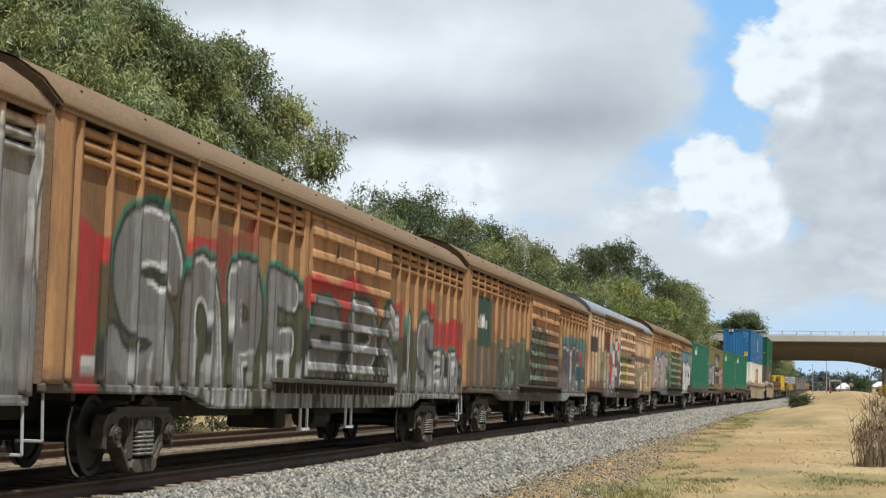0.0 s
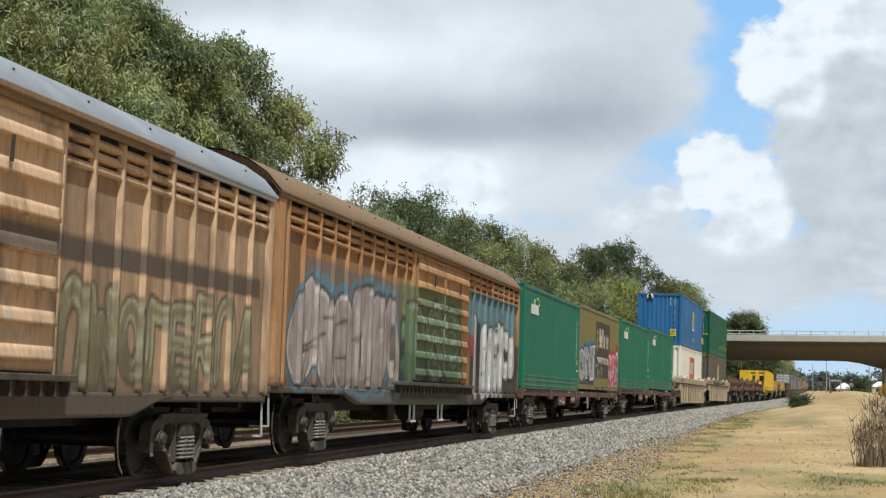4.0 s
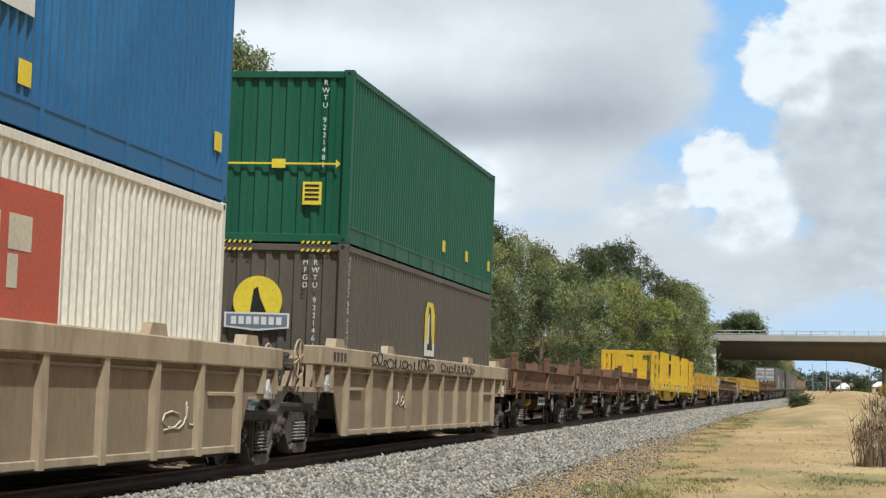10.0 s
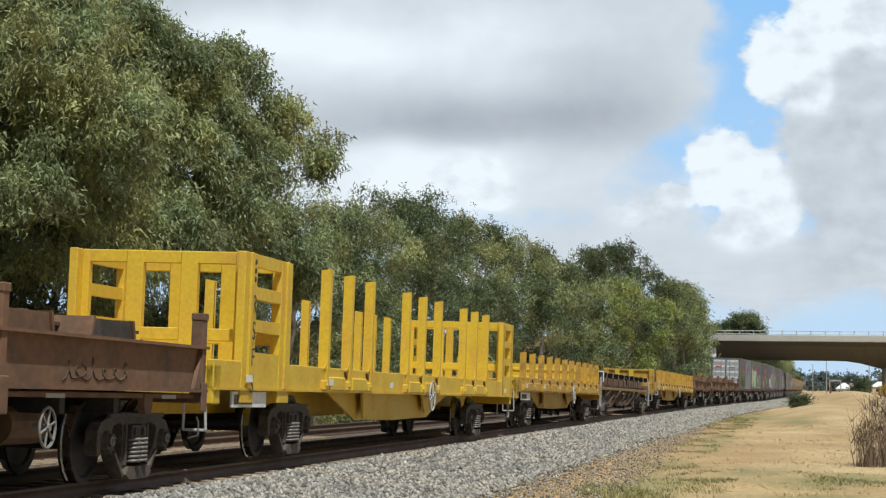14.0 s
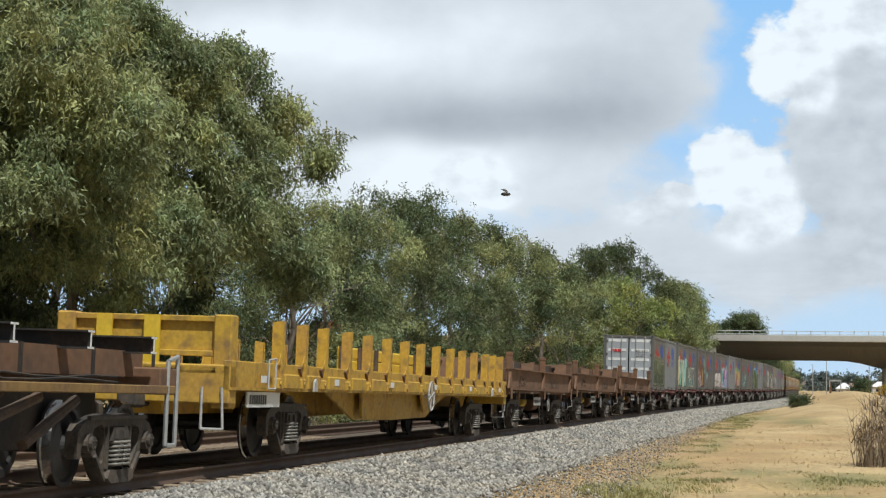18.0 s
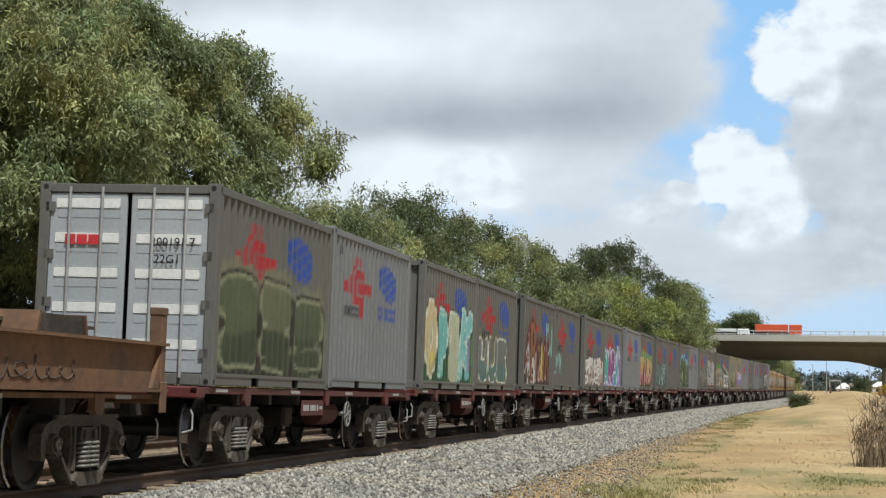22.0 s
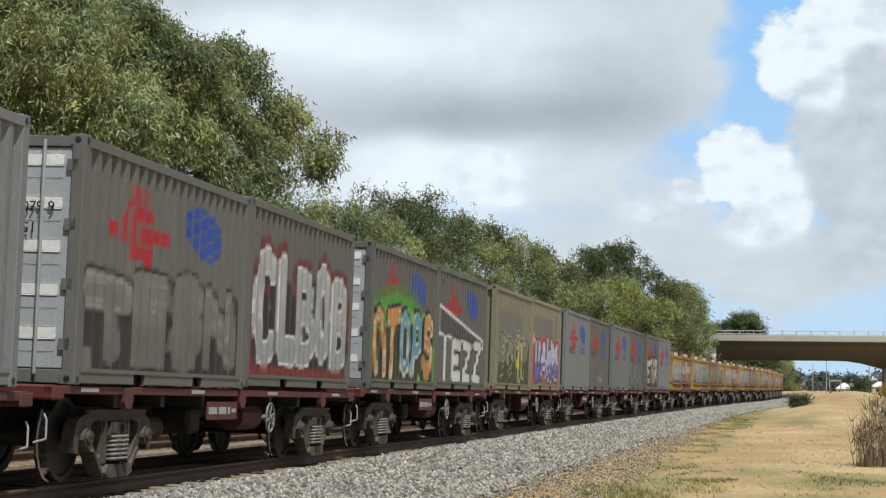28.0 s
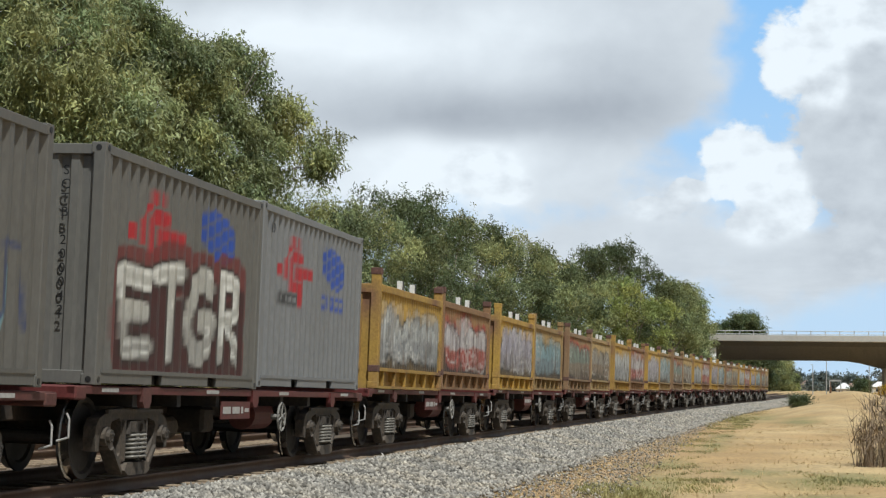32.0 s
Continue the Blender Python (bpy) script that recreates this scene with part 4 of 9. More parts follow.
def bridge_traffic():
    lo, hi = -74.0, 52.0
    for t, x_at, when, speed, lane, slot in TRAFFIC:
        a, b = (lo + slot, hi - slot) if speed > 0 else (hi - slot + 6, lo + slot)
        ta, tb = when + (a - x_at) / speed, when + (b - x_at) / speed
        rows = [(0.0, a)] + [(ta + (tb - ta) * k / 8, a + (b - a) * k / 8) for k in range(9)] + [(32.0, b)]
        walk(t, [(q, pose(x, lane, 10.40, 0, 0, 0 if speed > 0 else 180)) for q, x in rows if 0.0 <= q <= 32.0])


drive(car("white hatchback crossing the road bridge", M_CARWHITE, 3.8, 1.6), 3.75, 16.7, -20.0, 277.5, 0)
drive(truck("white box truck crossing the road bridge", M_CARWHITE, M_CARWHITE, 7.9, 1.85), 1.9, 19.1, 19.5, 270.6, 0)
drive(car("white sedan crossing the road bridge", M_CARWHITE), 8.0, 19.1, -20.3, 277.5, 8)
drive(car("dark sedan with pale roof on the bridge", M_CARDARK, 4.2, 1.4), 11.0, 20.9, -21.0, 277.5, 15)
drive(truck("orange-red truck crossing the road bridge", M_TRUCKRED, M_TRUCKRED, 6.6, 2.05), 1.85, 22.0, 19.2, 270.6, 10)
drive(truck("white flatbed truck following over the bridge", M_CARWHITE, M_CARWHITE, 5.6, 1.4), -1.6, 22.2, 19.2, 270.6, 20)
drive(car("dark grey station wagon crossing the bridge", M_CARDARK, 4.6, 1.5), 10.0, 23.6, -22.0, 277.5, 22)
drive(car("white utility car crossing the road bridge", M_CARWHITE, 4.8, 1.6), 4.5, 30.0, -19.0, 277.5, 30)

# ======== houses far down the line ========
M_HOUSE = mat("pale_house_wall", (0.55, 0.52, 0.47), 0.8, 0.0, 3, 0.5, 0.1, 0.0)
M_TILE = mat("house_roof_tile", (0.30, 0.20, 0.16), 0.8, 0.0, 3, 0.5, 0.15, 0.0)
for k, (x, y, w, white) in enumerate(((15.2, 735, 5, 0), (25.6, 640, 5, 1), (29.6, 660, 6, 0), (42.0, 700, 8, 1), (50.0, 705, 9, 0), (58.5, 700, 8, 1))):
    hs = thing("house", "small pale house with pitched roof far off", "house", "houses far down the line", pose(x, y, gz(x, y) - (1.3 if y < 690 else 0.6)))
    bm = B()
    box(bm, -w / 2, w / 2, -4, 4, -1.0, 2.7)
    part("wall", bm, M_HOUSE, hs)
    bm = B()
    a = [bm.verts.new(p) for p in ((-w / 2 - 0.4, -4.4, 2.6), (w / 2 + 0.4, -4.4, 2.6), (w / 2 + 0.4, 4.4, 2.6), (-w / 2 - 0.4, 4.4, 2.6), (-w / 2 + 2, 0, 4.6), (w / 2 - 2, 0, 4.6))]
    for f in ((0, 1, 5, 4), (1, 2, 5), (2, 3, 4, 5), (3, 0, 4), (0, 3, 2, 1)):
        bm.faces.new([a[i] for i in f])
    part("roof", bm, M_WHITE if white else M_TILE, hs)
    for xx in (-w * 0.25, w * 0.25):
        bm = B()
        box(bm, xx - 0.7, xx + 0.7, -4.03, -3.95, 0.9, 2.0)
        part("window", bm, M_CARGLASS, hs)


# ======== a flying insect that crosses the view once ========
fly = thing("flying_insect", "small dark insect flying past in the air", "insect")
bm = B()
bmesh.ops.create_uvsphere(bm, u_segments=10, v_segments=6, radius=1.0, matrix=Matrix.Diagonal((0.0042, 0.0016, 0.0016, 1)))
part("body", bm, M_BLACK, fly)
for k in (-1, 1):
    bm = B()
    vs = [bm.verts.new(p) for p in ((0.001, k * 0.001, 0.001), (-0.004, k * 0.0055, 0.0022), (-0.001, k * 0.006, 0.0026), (0.002, k * 0.003, 0.0016))]
    top = bmesh.ops.extrude_face_region(bm, geom=[bm.faces.new(vs)])
    bmesh.ops.translate(bm, verts=[v for v in top["geom"] if isinstance(v, bmesh.types.BMVert)], vec=(0, 0, 0.0002))
    part("wing", bm, M_CAST, fly)


def insect_flight():
    m = aim()
    spots = ((0.0, -1.3, -0.22), (17.88, -1.1, -0.18), (17.95, -0.30, -0.005), (18.0, 0.051, 0.0445), (18.05, 0.40, 0.06), (18.12, 1.1, 0.05), (32.0, 1.4, 0.0))
    walk(fly, [(t, m @ Matrix.Translation((x, y, -1.5)) @ pose(0, 0, 0, -70, 0, 0)) for t, x, y in spots])
# ======== bogies, wheels, wagon frames ========
def wheel_mesh():
    bm = B()
    prof = [(0.06, -0.06), (0.10, -0.05), (0.13, -0.02), (0.36, -0.03), (0.39, -0.06), (0.49, -0.065), (0.49, -0.035), (0.462, -0.025), (0.455, 0.065), (0.40, 0.065), (0.37, 0.03), (0.13, 0.05), (0.10, 0.09), (0.0, 0.09)]
    seg = 18
    rings = []
    for r, x in prof:
        rings.append([bm.verts.new((x, r * math.cos(a * 6.2832 / seg), r * math.sin(a * 6.2832 / seg))) for a in range(seg)])
    for a, b in zip(rings, rings[1:]):
        for i in range(seg):
            bm.faces.new((a[i], a[(i + 1) % seg], b[(i + 1) % seg], b[i]))
    bmesh.ops.recalc_face_normals(bm, faces=bm.faces[:])
    me = bpy.data.meshes.new("wheel")
    bm.to_mesh(me), bm.free()
    me.materials.append(M_WHEEL)
    me.materials.append(M_TREAD)
    for p in me.polygons:
        c = p.center
        if 0.44 < math.hypot(c.y, c.z) < 0.48 and -0.03 < c.x < 0.07:
            p.material_index = 1
    return me


def pierced(outline, holes, x0, x1):
    """A plate in y and z with holes through it, as deep as x0 to x1."""
    bm = B()
    for ring in [outline] + holes:
        vs = [bm.verts.new((x0, y, z)) for y, z in ring]
        for p, q in zip(vs, vs[1:] + vs[:1]):
            bm.edges.new((p, q))
    bmesh.ops.triangle_fill(bm, edges=bm.edges[:], use_beauty=True)
    top = bmesh.ops.extrude_face_region(bm, geom=bm.faces[:])
    bmesh.ops.translate(bm, verts=[v for v in top["geom"] if isinstance(v, bmesh.types.BMVert)], vec=(x1 - x0, 0, 0))
    bmesh.ops.recalc_face_normals(bm, faces=bm.faces[:])
    return bm


def sideframe_mesh():
    """Cast truss sideframe with its two windows, spring opening and bearing ends, in y and z about the bogie's middle."""
    x0, x1 = -0.08, 0.06
    half = [(0.0, 0.785), (0.34, 0.80), (0.60, 0.785), (0.90, 0.735), (1.08, 0.685), (1.17, 0.60), (1.19, 0.47), (1.16, 0.33), (1.07, 0.32), (1.05, 0.50), (0.80, 0.50), (0.78, 0.36), (0.69, 0.33), (0.60, 0.24), (0.47, 0.11), (0.36, 0.05), (0.15, 0.03)]
    side = lambda k, pts: [(k * y, z) for y, z in pts]
    window = [(0.735, 0.60), (0.70, 0.645), (0.47, 0.685), (0.415, 0.64), (0.40, 0.46), (0.41, 0.29), (0.46, 0.25), (0.53, 0.28), (0.69, 0.46)]
    nest = [(-0.30, 0.17), (0.30, 0.17), (0.31, 0.36), (0.27, 0.60), (0.22, 0.66), (-0.22, 0.66), (-0.27, 0.60), (-0.31, 0.36)]
    bm = pierced(half + side(-1, half[1:])[::-1], [window, side(-1, window), nest], x0, x1)
    for k in (-1, 1):
        # flanges that stand proud along the chords and columns
        for a, b in (((0.40, 0.075), (0.70, 0.35)), ((0.355, 0.66), (0.345, 0.20))):
            bar(bm, (x1 + 0.012, k * a[0], a[1]), (x1 + 0.012, k * b[0], b[1]), 0.045, 0.045)
    bar(bm, (x1 + 0.012, -0.9, 0.76), (x1 + 0.012, 0.9, 0.76), 0.045, 0.045)
    slab(bm, [(-0.42, 0.10), (-0.30, 0.04), (0.30, 0.04), (0.42, 0.10), (0.34, 0.185), (-0.34, 0.185)], x0, x1 + 0.07)
    me = bpy.data.meshes.new("sideframe")
    bm.to_mesh(me), bm.free()
    me.materials.append(M_CAST)
    return me


def bearing_mesh():
    """Round axle box with a bolted end cap, its axis along x."""
    bm = B()
    rod(bm, (-0.08, 0, 0), (0.13, 0, 0), 0.105, 14)
    rod(bm, (0.12, 0, 0), (0.17, 0, 0), 0.075, 12)
    for j in range(3):
        t = j * 2.094 + 0.5
        rod(bm, (0.16, 0.045 * math.cos(t), 0.045 * math.sin(t)), (0.185, 0.045 * math.cos(t), 0.045 * math.sin(t)), 0.015, 6)
    me = bpy.data.meshes.new("bearing_cap")
    bm.to_mesh(me), bm.free()
    me.materials.append(M_CAST)
    return me


def bolster_end_mesh():
    bm = B()
    slab(bm, [(-0.25, 0.50), (0.25, 0.50), (0.22, 0.65), (-0.22, 0.65)], -0.06, 0.11)
    for y in (-0.13, 0.13):
        slab(bm, [(y - 0.05, 0.53), (y + 0.05, 0.53), (y + 0.04, 0.62), (y - 0.04, 0.62)], 0.10, 0.14)
    me = bpy.data.meshes.new("bolster_end")
    bm.to_mesh(me), bm.free()
    me.materials.append(M_CAST)
    return me


def spring_mesh():
    """A coil of round bar, six turns."""
    turns, seg, r, wire = 6, 9, 0.098, 0.018
    v, q = [], []
    for i in range(turns * seg + 1):
        a, z = i * 6.2832 / seg, 0.205 + i * 0.29 / (turns * seg)
        for b in (0.0, 1.5708, 3.1416, 4.7124):
            v.append(((r + wire * math.cos(b)) * math.cos(a), (r + wire * math.cos(b)) * math.sin(a), z + wire * math.sin(b)))
    for i in range(turns * seg):
        for b in range(4):
            q.append((i * 4 + b, i * 4 + (b + 1) % 4, i * 4 + 4 + (b + 1) % 4, i * 4 + 4 + b))
    return mesh_np("spring", v, q, M_SPRING, True)


WHEEL, SIDEFRAME, SPRING, BEARING, BOLSTER_END = wheel_mesh(), sideframe_mesh(), spring_mesh(), bearing_mesh(), bolster_end_mesh()


def bogie(parent, y):
    bm = B()
    box(bm, -0.95, 0.95, -0.19, 0.19, 0.50, 0.70, 0.03)
    rod(bm, (0, 0, 0.70), (0, 0, 0.80), 0.2, 14)
    box(bm, -0.8, 0.8, -0.62, -0.54, 0.36, 0.48, 0.02)
    box(bm, -0.8, 0.8, 0.54, 0.62, 0.36, 0.48, 0.02)
    bo = part("bogie", bm, M_CAST, parent, "dusty cast steel bogie")
    bo.location = (0, y, 0)
    for k in (-1, 1):
        ax = B()
        rod(ax, (-1.0, 0, 0), (1.0, 0, 0), 0.075, 10)
        axle = part("axle", ax, M_WHEEL, bo)
        axle.location = (0, k * 0.90, 0.46)
        for s in (-1, 1):
            w = part("wheel", WHEEL, None, bo)
            w.matrix_basis = pose(s * 0.755, k * 0.90, 0.46, 0, 0, 0 if s > 0 else 180)
        sf = part("sideframe", SIDEFRAME, None, bo)
        sf.matrix_basis = pose(k * 1.0, 0, 0, 0, 0, 0 if k > 0 else 180)
        if k > 0:
            part("bolster_end", BOLSTER_END, None, bo).location = (1.0, 0, 0)
            for y2 in (-0.92, 0.92):
                part("bearing_cap", BEARING, None, bo).location = (0.98, y2, 0.49)
        for y2 in (-0.17, 0.06) if k > 0 else ():
            sp = part("spring", SPRING, None, bo)
            sp.matrix_basis = pose(k * 1.075, y2 + 0.055, 0)
    return bo


def coupler(parent, half):
    for k in (-1, 1):
        bm = B()
        box(bm, -0.08, 0.08, k * (half - 0.7), k * (half + 0.28), 0.72, 0.90, 0.02)
        box(bm, -0.16, 0.14, k * (half + 0.10), k * (half + 0.42), 0.70, 0.92, 0.04)
        part("coupler", bm, M_CAST, parent)


def handbrake(parent, x, y, z, material=None, r=0.20):
    bm = B()
    n = 20
    ring = [[bm.verts.new((x + 0.016 * math.sin(b), y + (r + 0.016 * math.cos(b)) * math.cos(a * 6.2832 / n), z + (r + 0.016 * math.cos(b)) * math.sin(a * 6.2832 / n))) for b in (0.0, 1.2566, 2.5133, 3.7699, 5.0265)] for a in range(n)]
    for a in range(n):
        for b in range(5):
            bm.faces.new((ring[a][b], ring[a][(b + 1) % 5], ring[(a + 1) % n][(b + 1) % 5], ring[(a + 1) % n][b]))
    for a in range(3):
        cy, cz = r * math.cos(a * 1.0472 + 0.3), r * math.sin(a * 1.0472 + 0.3)
        rod(bm, (x, y - cy, z - cz), (x, y + cy, z + cz), 0.013, 6)
    rod(bm, (x - 0.15, y, z), (x + 0.03, y, z), 0.04, 8)
    part("handbrake_wheel", bm, material or M_DIRTYWHITE, parent, "dirty pale handbrake wheel")


def flat_parts(w, half, bogies, material, deck_z=1.05, side=1.19, depth=0.16, tank=True, bars=True, plate=None, ink=None):
    """Frame of a container flat: sills, crossbeams, centre sill, steps, brake gear, bogies."""
    for k in (-1, 1):
        bm = B()
        box(bm, k * (side - 0.10), k * side, -half, half, deck_z - depth, deck_z - 0.012, 0.008)
        part("side_sill", bm, material, w)
        bm = B()
        box(bm, -1.2, 1.2, k * half, k * (half - 0.30), deck_z - 0.06 - depth, deck_z - 0.01, 0.02)
        part("end_beam", bm, material, w)
        for s in (-1, 1):
            bm = B()
            y = k * (half + 0.02)
            tube(bm, [(s * 1.12, y, deck_z - 0.30), (s * 1.15, y, deck_z - 0.36), (s * 1.15, y, 0.50), (s * 1.02, y, 0.46)], 0.011, 6)
            part("step", bm, M_DULLWHITE, w, "pale tubular step")
    bm = B()
    box(bm, -0.24, 0.24, -half + 0.3, half - 0.3, deck_z - 0.42, deck_z - 0.06, 0.02)
    part("centre_sill", bm, M_DARK, w)
    cross, y = B(), -half + 1.9
    box(cross, -1.15, 1.15, -0.07, 0.07, deck_z - 0.24, deck_z - 0.03)
    while y < half - 1.8:
        cb = part("cross_bearer", cross, M_DARK, w)
        cross = cb.data
        cb.location = (0, y, 0)
        y += 1.55
    for k in (-1, 1):
        for y in (-bogies, 0.0, bogies):
            bm = B()
            slab(bm, [(y - 0.14, deck_z - 0.02), (y + 0.14, deck_z - 0.02), (y + 0.14, deck_z - 0.18), (y + 0.08, deck_z - 0.25), (y - 0.08, deck_z - 0.25), (y - 0.14, deck_z - 0.18)], k * (side - 0.06), k * (side + 0.02))
            part("bracket", bm, material, w)
    for y in (-bogies, bogies):
        bogie(w, y)
    coupler(w, half)
    if tank:
        bm = B()
        rod(bm, (0.55, bogies * 0.35, 0.66), (0.55, bogies * 0.35 + 1.0, 0.66), 0.21, 14)
        part("air_tank", bm, material, w)
        bm = B()
        box(bm, 0.15, 0.75, -bogies * 0.2, -bogies * 0.2 + 0.5, 0.45, 0.80, 0.05)
        part("valve_box", bm, M_DARK, w)
        bm = B()
        rod(bm, (0.4, -bogies * 0.42, 0.52), (0.4, -bogies * 0.30, 0.52), 0.16, 12)
        part("brake_cylinder", bm, M_CAST, w)
        bm = B()
        rod(bm, (0.0, -bogies * 0.6, 0.55), (0.0, bogies * 0.6, 0.55), 0.03, 6)
        part("brake_rod", bm, M_DARK, w)
        handbrake(w, side + 0.03, bogies * 0.30, 0.66)
    if bars:
        bm = B()
        box(bm, side + 0.004, side + 0.016, -1.55, -0.25, deck_z - 0.40, deck_z - 0.17)
        pl = part("number_board", bm, plate or material, w)
        bm = B()
        for a, b in ((-1.48, -1.14), (-1.06, -0.74), (-0.66, -0.58)):
            box(bm, side + 0.017, side + 0.021, a, b, deck_z - 0.33, deck_z - 0.24)
        box(bm, side + 0.017, side + 0.021, -0.50, -0.32, deck_z - 0.31, deck_z - 0.26)
        part("lettering", bm, ink or M_DULLWHITE, pl)
        for y in (-half + 1.0, -1.9, 1.5, half - 1.3):
            bm = B()
            box(bm, side + 0.002, side + 0.008, y - 0.25, y + 0.25, deck_z - 0.075, deck_z - 0.03)
            part("reflector", bm, M_DULLWHITE, w, "pale reflective strip")


# ======== containers ========
def wavy(y, pitch):
    """Trapezoid corrugation: 0 outside, 1 in the recess."""
    p = (y / pitch) % 1.0
    return np.interp(p, [0, 0.30, 0.48, 0.80, 0.98, 1.0], [0, 0, 1, 1, 0, 0])


def corrugated(name, length, z0, z1, x, pitch, depth, base, painter=None, nz=40, material=None, fine=1, sign=1):
    """A corrugated sheet standing along y at x; painter(Y, Z, col) lays paint on it."""
    k = int(length / pitch)
    pitch = length / k
    p = np.array([0.0, 0.30, 0.48, 0.80, 0.98])
    if fine == 3:
        p = np.array([0, .15, .30, .48, .64, .80, .98])
    if fine == 2:
        p = np.array([0, .1, .2, .30, .48, .58, .69, .80, .98])
    ys = np.r_[np.concatenate([(i + p) * pitch for i in range(k)]), length] - length / 2
    dx = wavy(ys + length / 2 - 1e-6, pitch) * depth
    zs = np.linspace(z0, z1, nz + 1)
    Y, Z = np.meshgrid(ys, zs)
    X = np.broadcast_to(x - sign * dx, Y.shape)
    col = np.broadcast_to(np.array(base, float), (*Y.shape, 3)).copy()
    if painter:
        soft_paint(painter, Y, Z - z0, col, length / Y.shape[1], (z1 - z0) / nz)
    i = np.arange(Y.size).reshape(Y.shape)
    q = np.c_[i[:-1, :-1].ravel(), i[:-1, 1:].ravel(), i[1:, 1:].ravel(), i[1:, :-1].ravel()]
    if sign < 0:
        q = q[:, ::-1]
    return mesh_np(name, np.c_[X.ravel(), Y.ravel(), Z.ravel()], q, material or M_PAINT, paint=col.reshape(-1, 3))


CASTING = None


def casting_mesh():
    bm = B()
    box(bm, -0.085, 0.081, -0.09, 0.09, 0, 0.118, 0.008)
    # discs, coloured black below, stand in for the dark inside the holes
    for k in (-1, 1):
        rod(bm, (k * 0.075, 0, 0.058), (k * 0.0865, 0, 0.058), 0.034, 10)
        rod(bm, (0, k * 0.08, 0.058), (0, k * 0.0945, 0.058), 0.034, 10)
    for f in bm.faces:
        if all(math.hypot(v.co.y, v.co.z - 0.058) < 0.036 for v in f.verts) or all(math.hypot(v.co.x, v.co.z - 0.058) < 0.036 for v in f.verts):
            f.material_index = 1
    me = bpy.data.meshes.new("corner_casting")
    bm.to_mesh(me), bm.free()
    return me


def solid(name, base, rough=0.5, vary=0.12, tint=None):
    return mat(name, base, rough, 0.0, 22, 0.9, vary, 0.05, tint=tint, stretch=(1, 1, 0.35))


def container(label, length, height, base, u, z=1.05, width=2.44, painter=None, fine=1, nz=40, pitch=0.278, doors=False, group="", rail_h=0.16, rand=0.0, split=0, endmat=None):
    c = thing("shipping_container", label, "container", group)
    fm = solid("container_frame_paint", base)
    h2, w2 = length / 2, width / 2
    z += 0.015
    sx = w2 - 0.012
    part("side_panel", corrugated("side_panel", length - 0.30, z + rail_h, z + height - 0.11, sx, pitch, 0.046, base, painter, nz, fine=fine), None, c)
    part("side_panel", corrugated("side_panel", length - 0.30, z + rail_h, z + height - 0.11, -sx, pitch * 2, 0.036, base, None, 1, sign=-1), None, c)
    bm = B()
    for i in range(int(length / 0.5)):
        y = -h2 + 0.25 + i * (length - 0.5) / int(length / 0.5)
        box(bm, -w2 + 0.06, w2 - 0.06, y, y + 0.3, z + height - 0.03, z + height - 0.012)
    box(bm, -w2 + 0.05, w2 - 0.05, -h2 + 0.1, h2 - 0.1, z + height - 0.06, z + height - 0.028)
    part("roof", bm, fm, c)
    for k in (-1, 1):
        bm = B()
        box(bm, k * (w2 - 0.07), k * w2, -h2 + 0.17, h2 - 0.17, z + height - 0.12, z + height - 0.02, 0.006)
        part("top_rail", bm, fm, c)
        bm = B()
        box(bm, k * (w2 - 0.05), k * w2, -h2 + 0.17, h2 - 0.17, z + rail_h - 0.03, z + rail_h + 0.015)
        part("rail_flange", bm, fm, c)
        bm = B()
        cuts = [-h2 + 0.17, h2 - 0.17] if length > 7 else [-h2 + 0.17, -1.23, -0.87, 0.87, 1.23, h2 - 0.17]
        for a, b in zip(cuts[::2], cuts[1::2]):
            box(bm, k * (w2 - 0.05), k * (w2 - 0.01), a, b, z + 0.02, z + rail_h - 0.028)
        part("bottom_rail", bm, fm, c)
        if length < 7:
            for y in (-1.05, 1.05):
                bm = B()
                box(bm, k * (w2 - 0.30), k * (w2 - 0.10), y - 0.19, y + 0.19, z + 0.015, z + rail_h - 0.03)
                part("fork_pocket", bm, M_BLACK, c, "dark forklift pocket")
        for e in (-1, 1):
            bm = B()
            box(bm, k * (w2 - 0.14), k * w2, e * (h2 - 0.15), e * h2, z + 0.10, z + height - 0.10, 0.01)
            part("corner_post", bm, fm, c)
            for zz in (z, z + height - 0.118):
                o = part("corner_casting", CAST_MESHES(fm), None, c)
                o.location = (k * (w2 - 0.08), e * (h2 - 0.09), zz)
    for e in (-1, 1):
        bm = B()
        y0 = e * (h2 - 0.05)
        if doors and e < 0:
            continue
        n = 9
        for i in range(n):
            x = -w2 + 0.14 + (i + 0.5) * (width - 0.28) / n
            s = (width - 0.28) / n / 2
            pts = [(-s, 0), (-s * 0.45, 0), (-s * 0.2, -0.04), (s * 0.55, -0.04), (s * 0.8, 0), (s, 0)]
            for a, b in zip(pts, pts[1:]):
                vs = [bm.verts.new((x + p[0], y0 + e * p[1], zz)) for p, zz in ((a, z + 0.13), (b, z + 0.13), (b, z + height - 0.1), (a, z + height - 0.1))]
                bm.faces.new(vs)
        bmesh.ops.remove_doubles(bm, verts=bm.verts[:], dist=1e-4)
        bmesh.ops.recalc_face_normals(bm, faces=bm.faces[:])
        part("end_panel", bm, endmat or fm, c)
        bm = B()
        box(bm, -w2 + 0.1, w2 - 0.1, y0 - 0.03, y0 + 0.045, z + height - 0.13, z + height - 0.02, 0.006)
        part("end_rail", bm, fm, c)
        bm = B()
        box(bm, -w2 + 0.1, w2 - 0.1, y0 - 0.03, y0 + 0.045, z + 0.01, z + 0.15, 0.006)
        part("end_rail", bm, fm, c)
    on_train(c, u)
    return c, fm


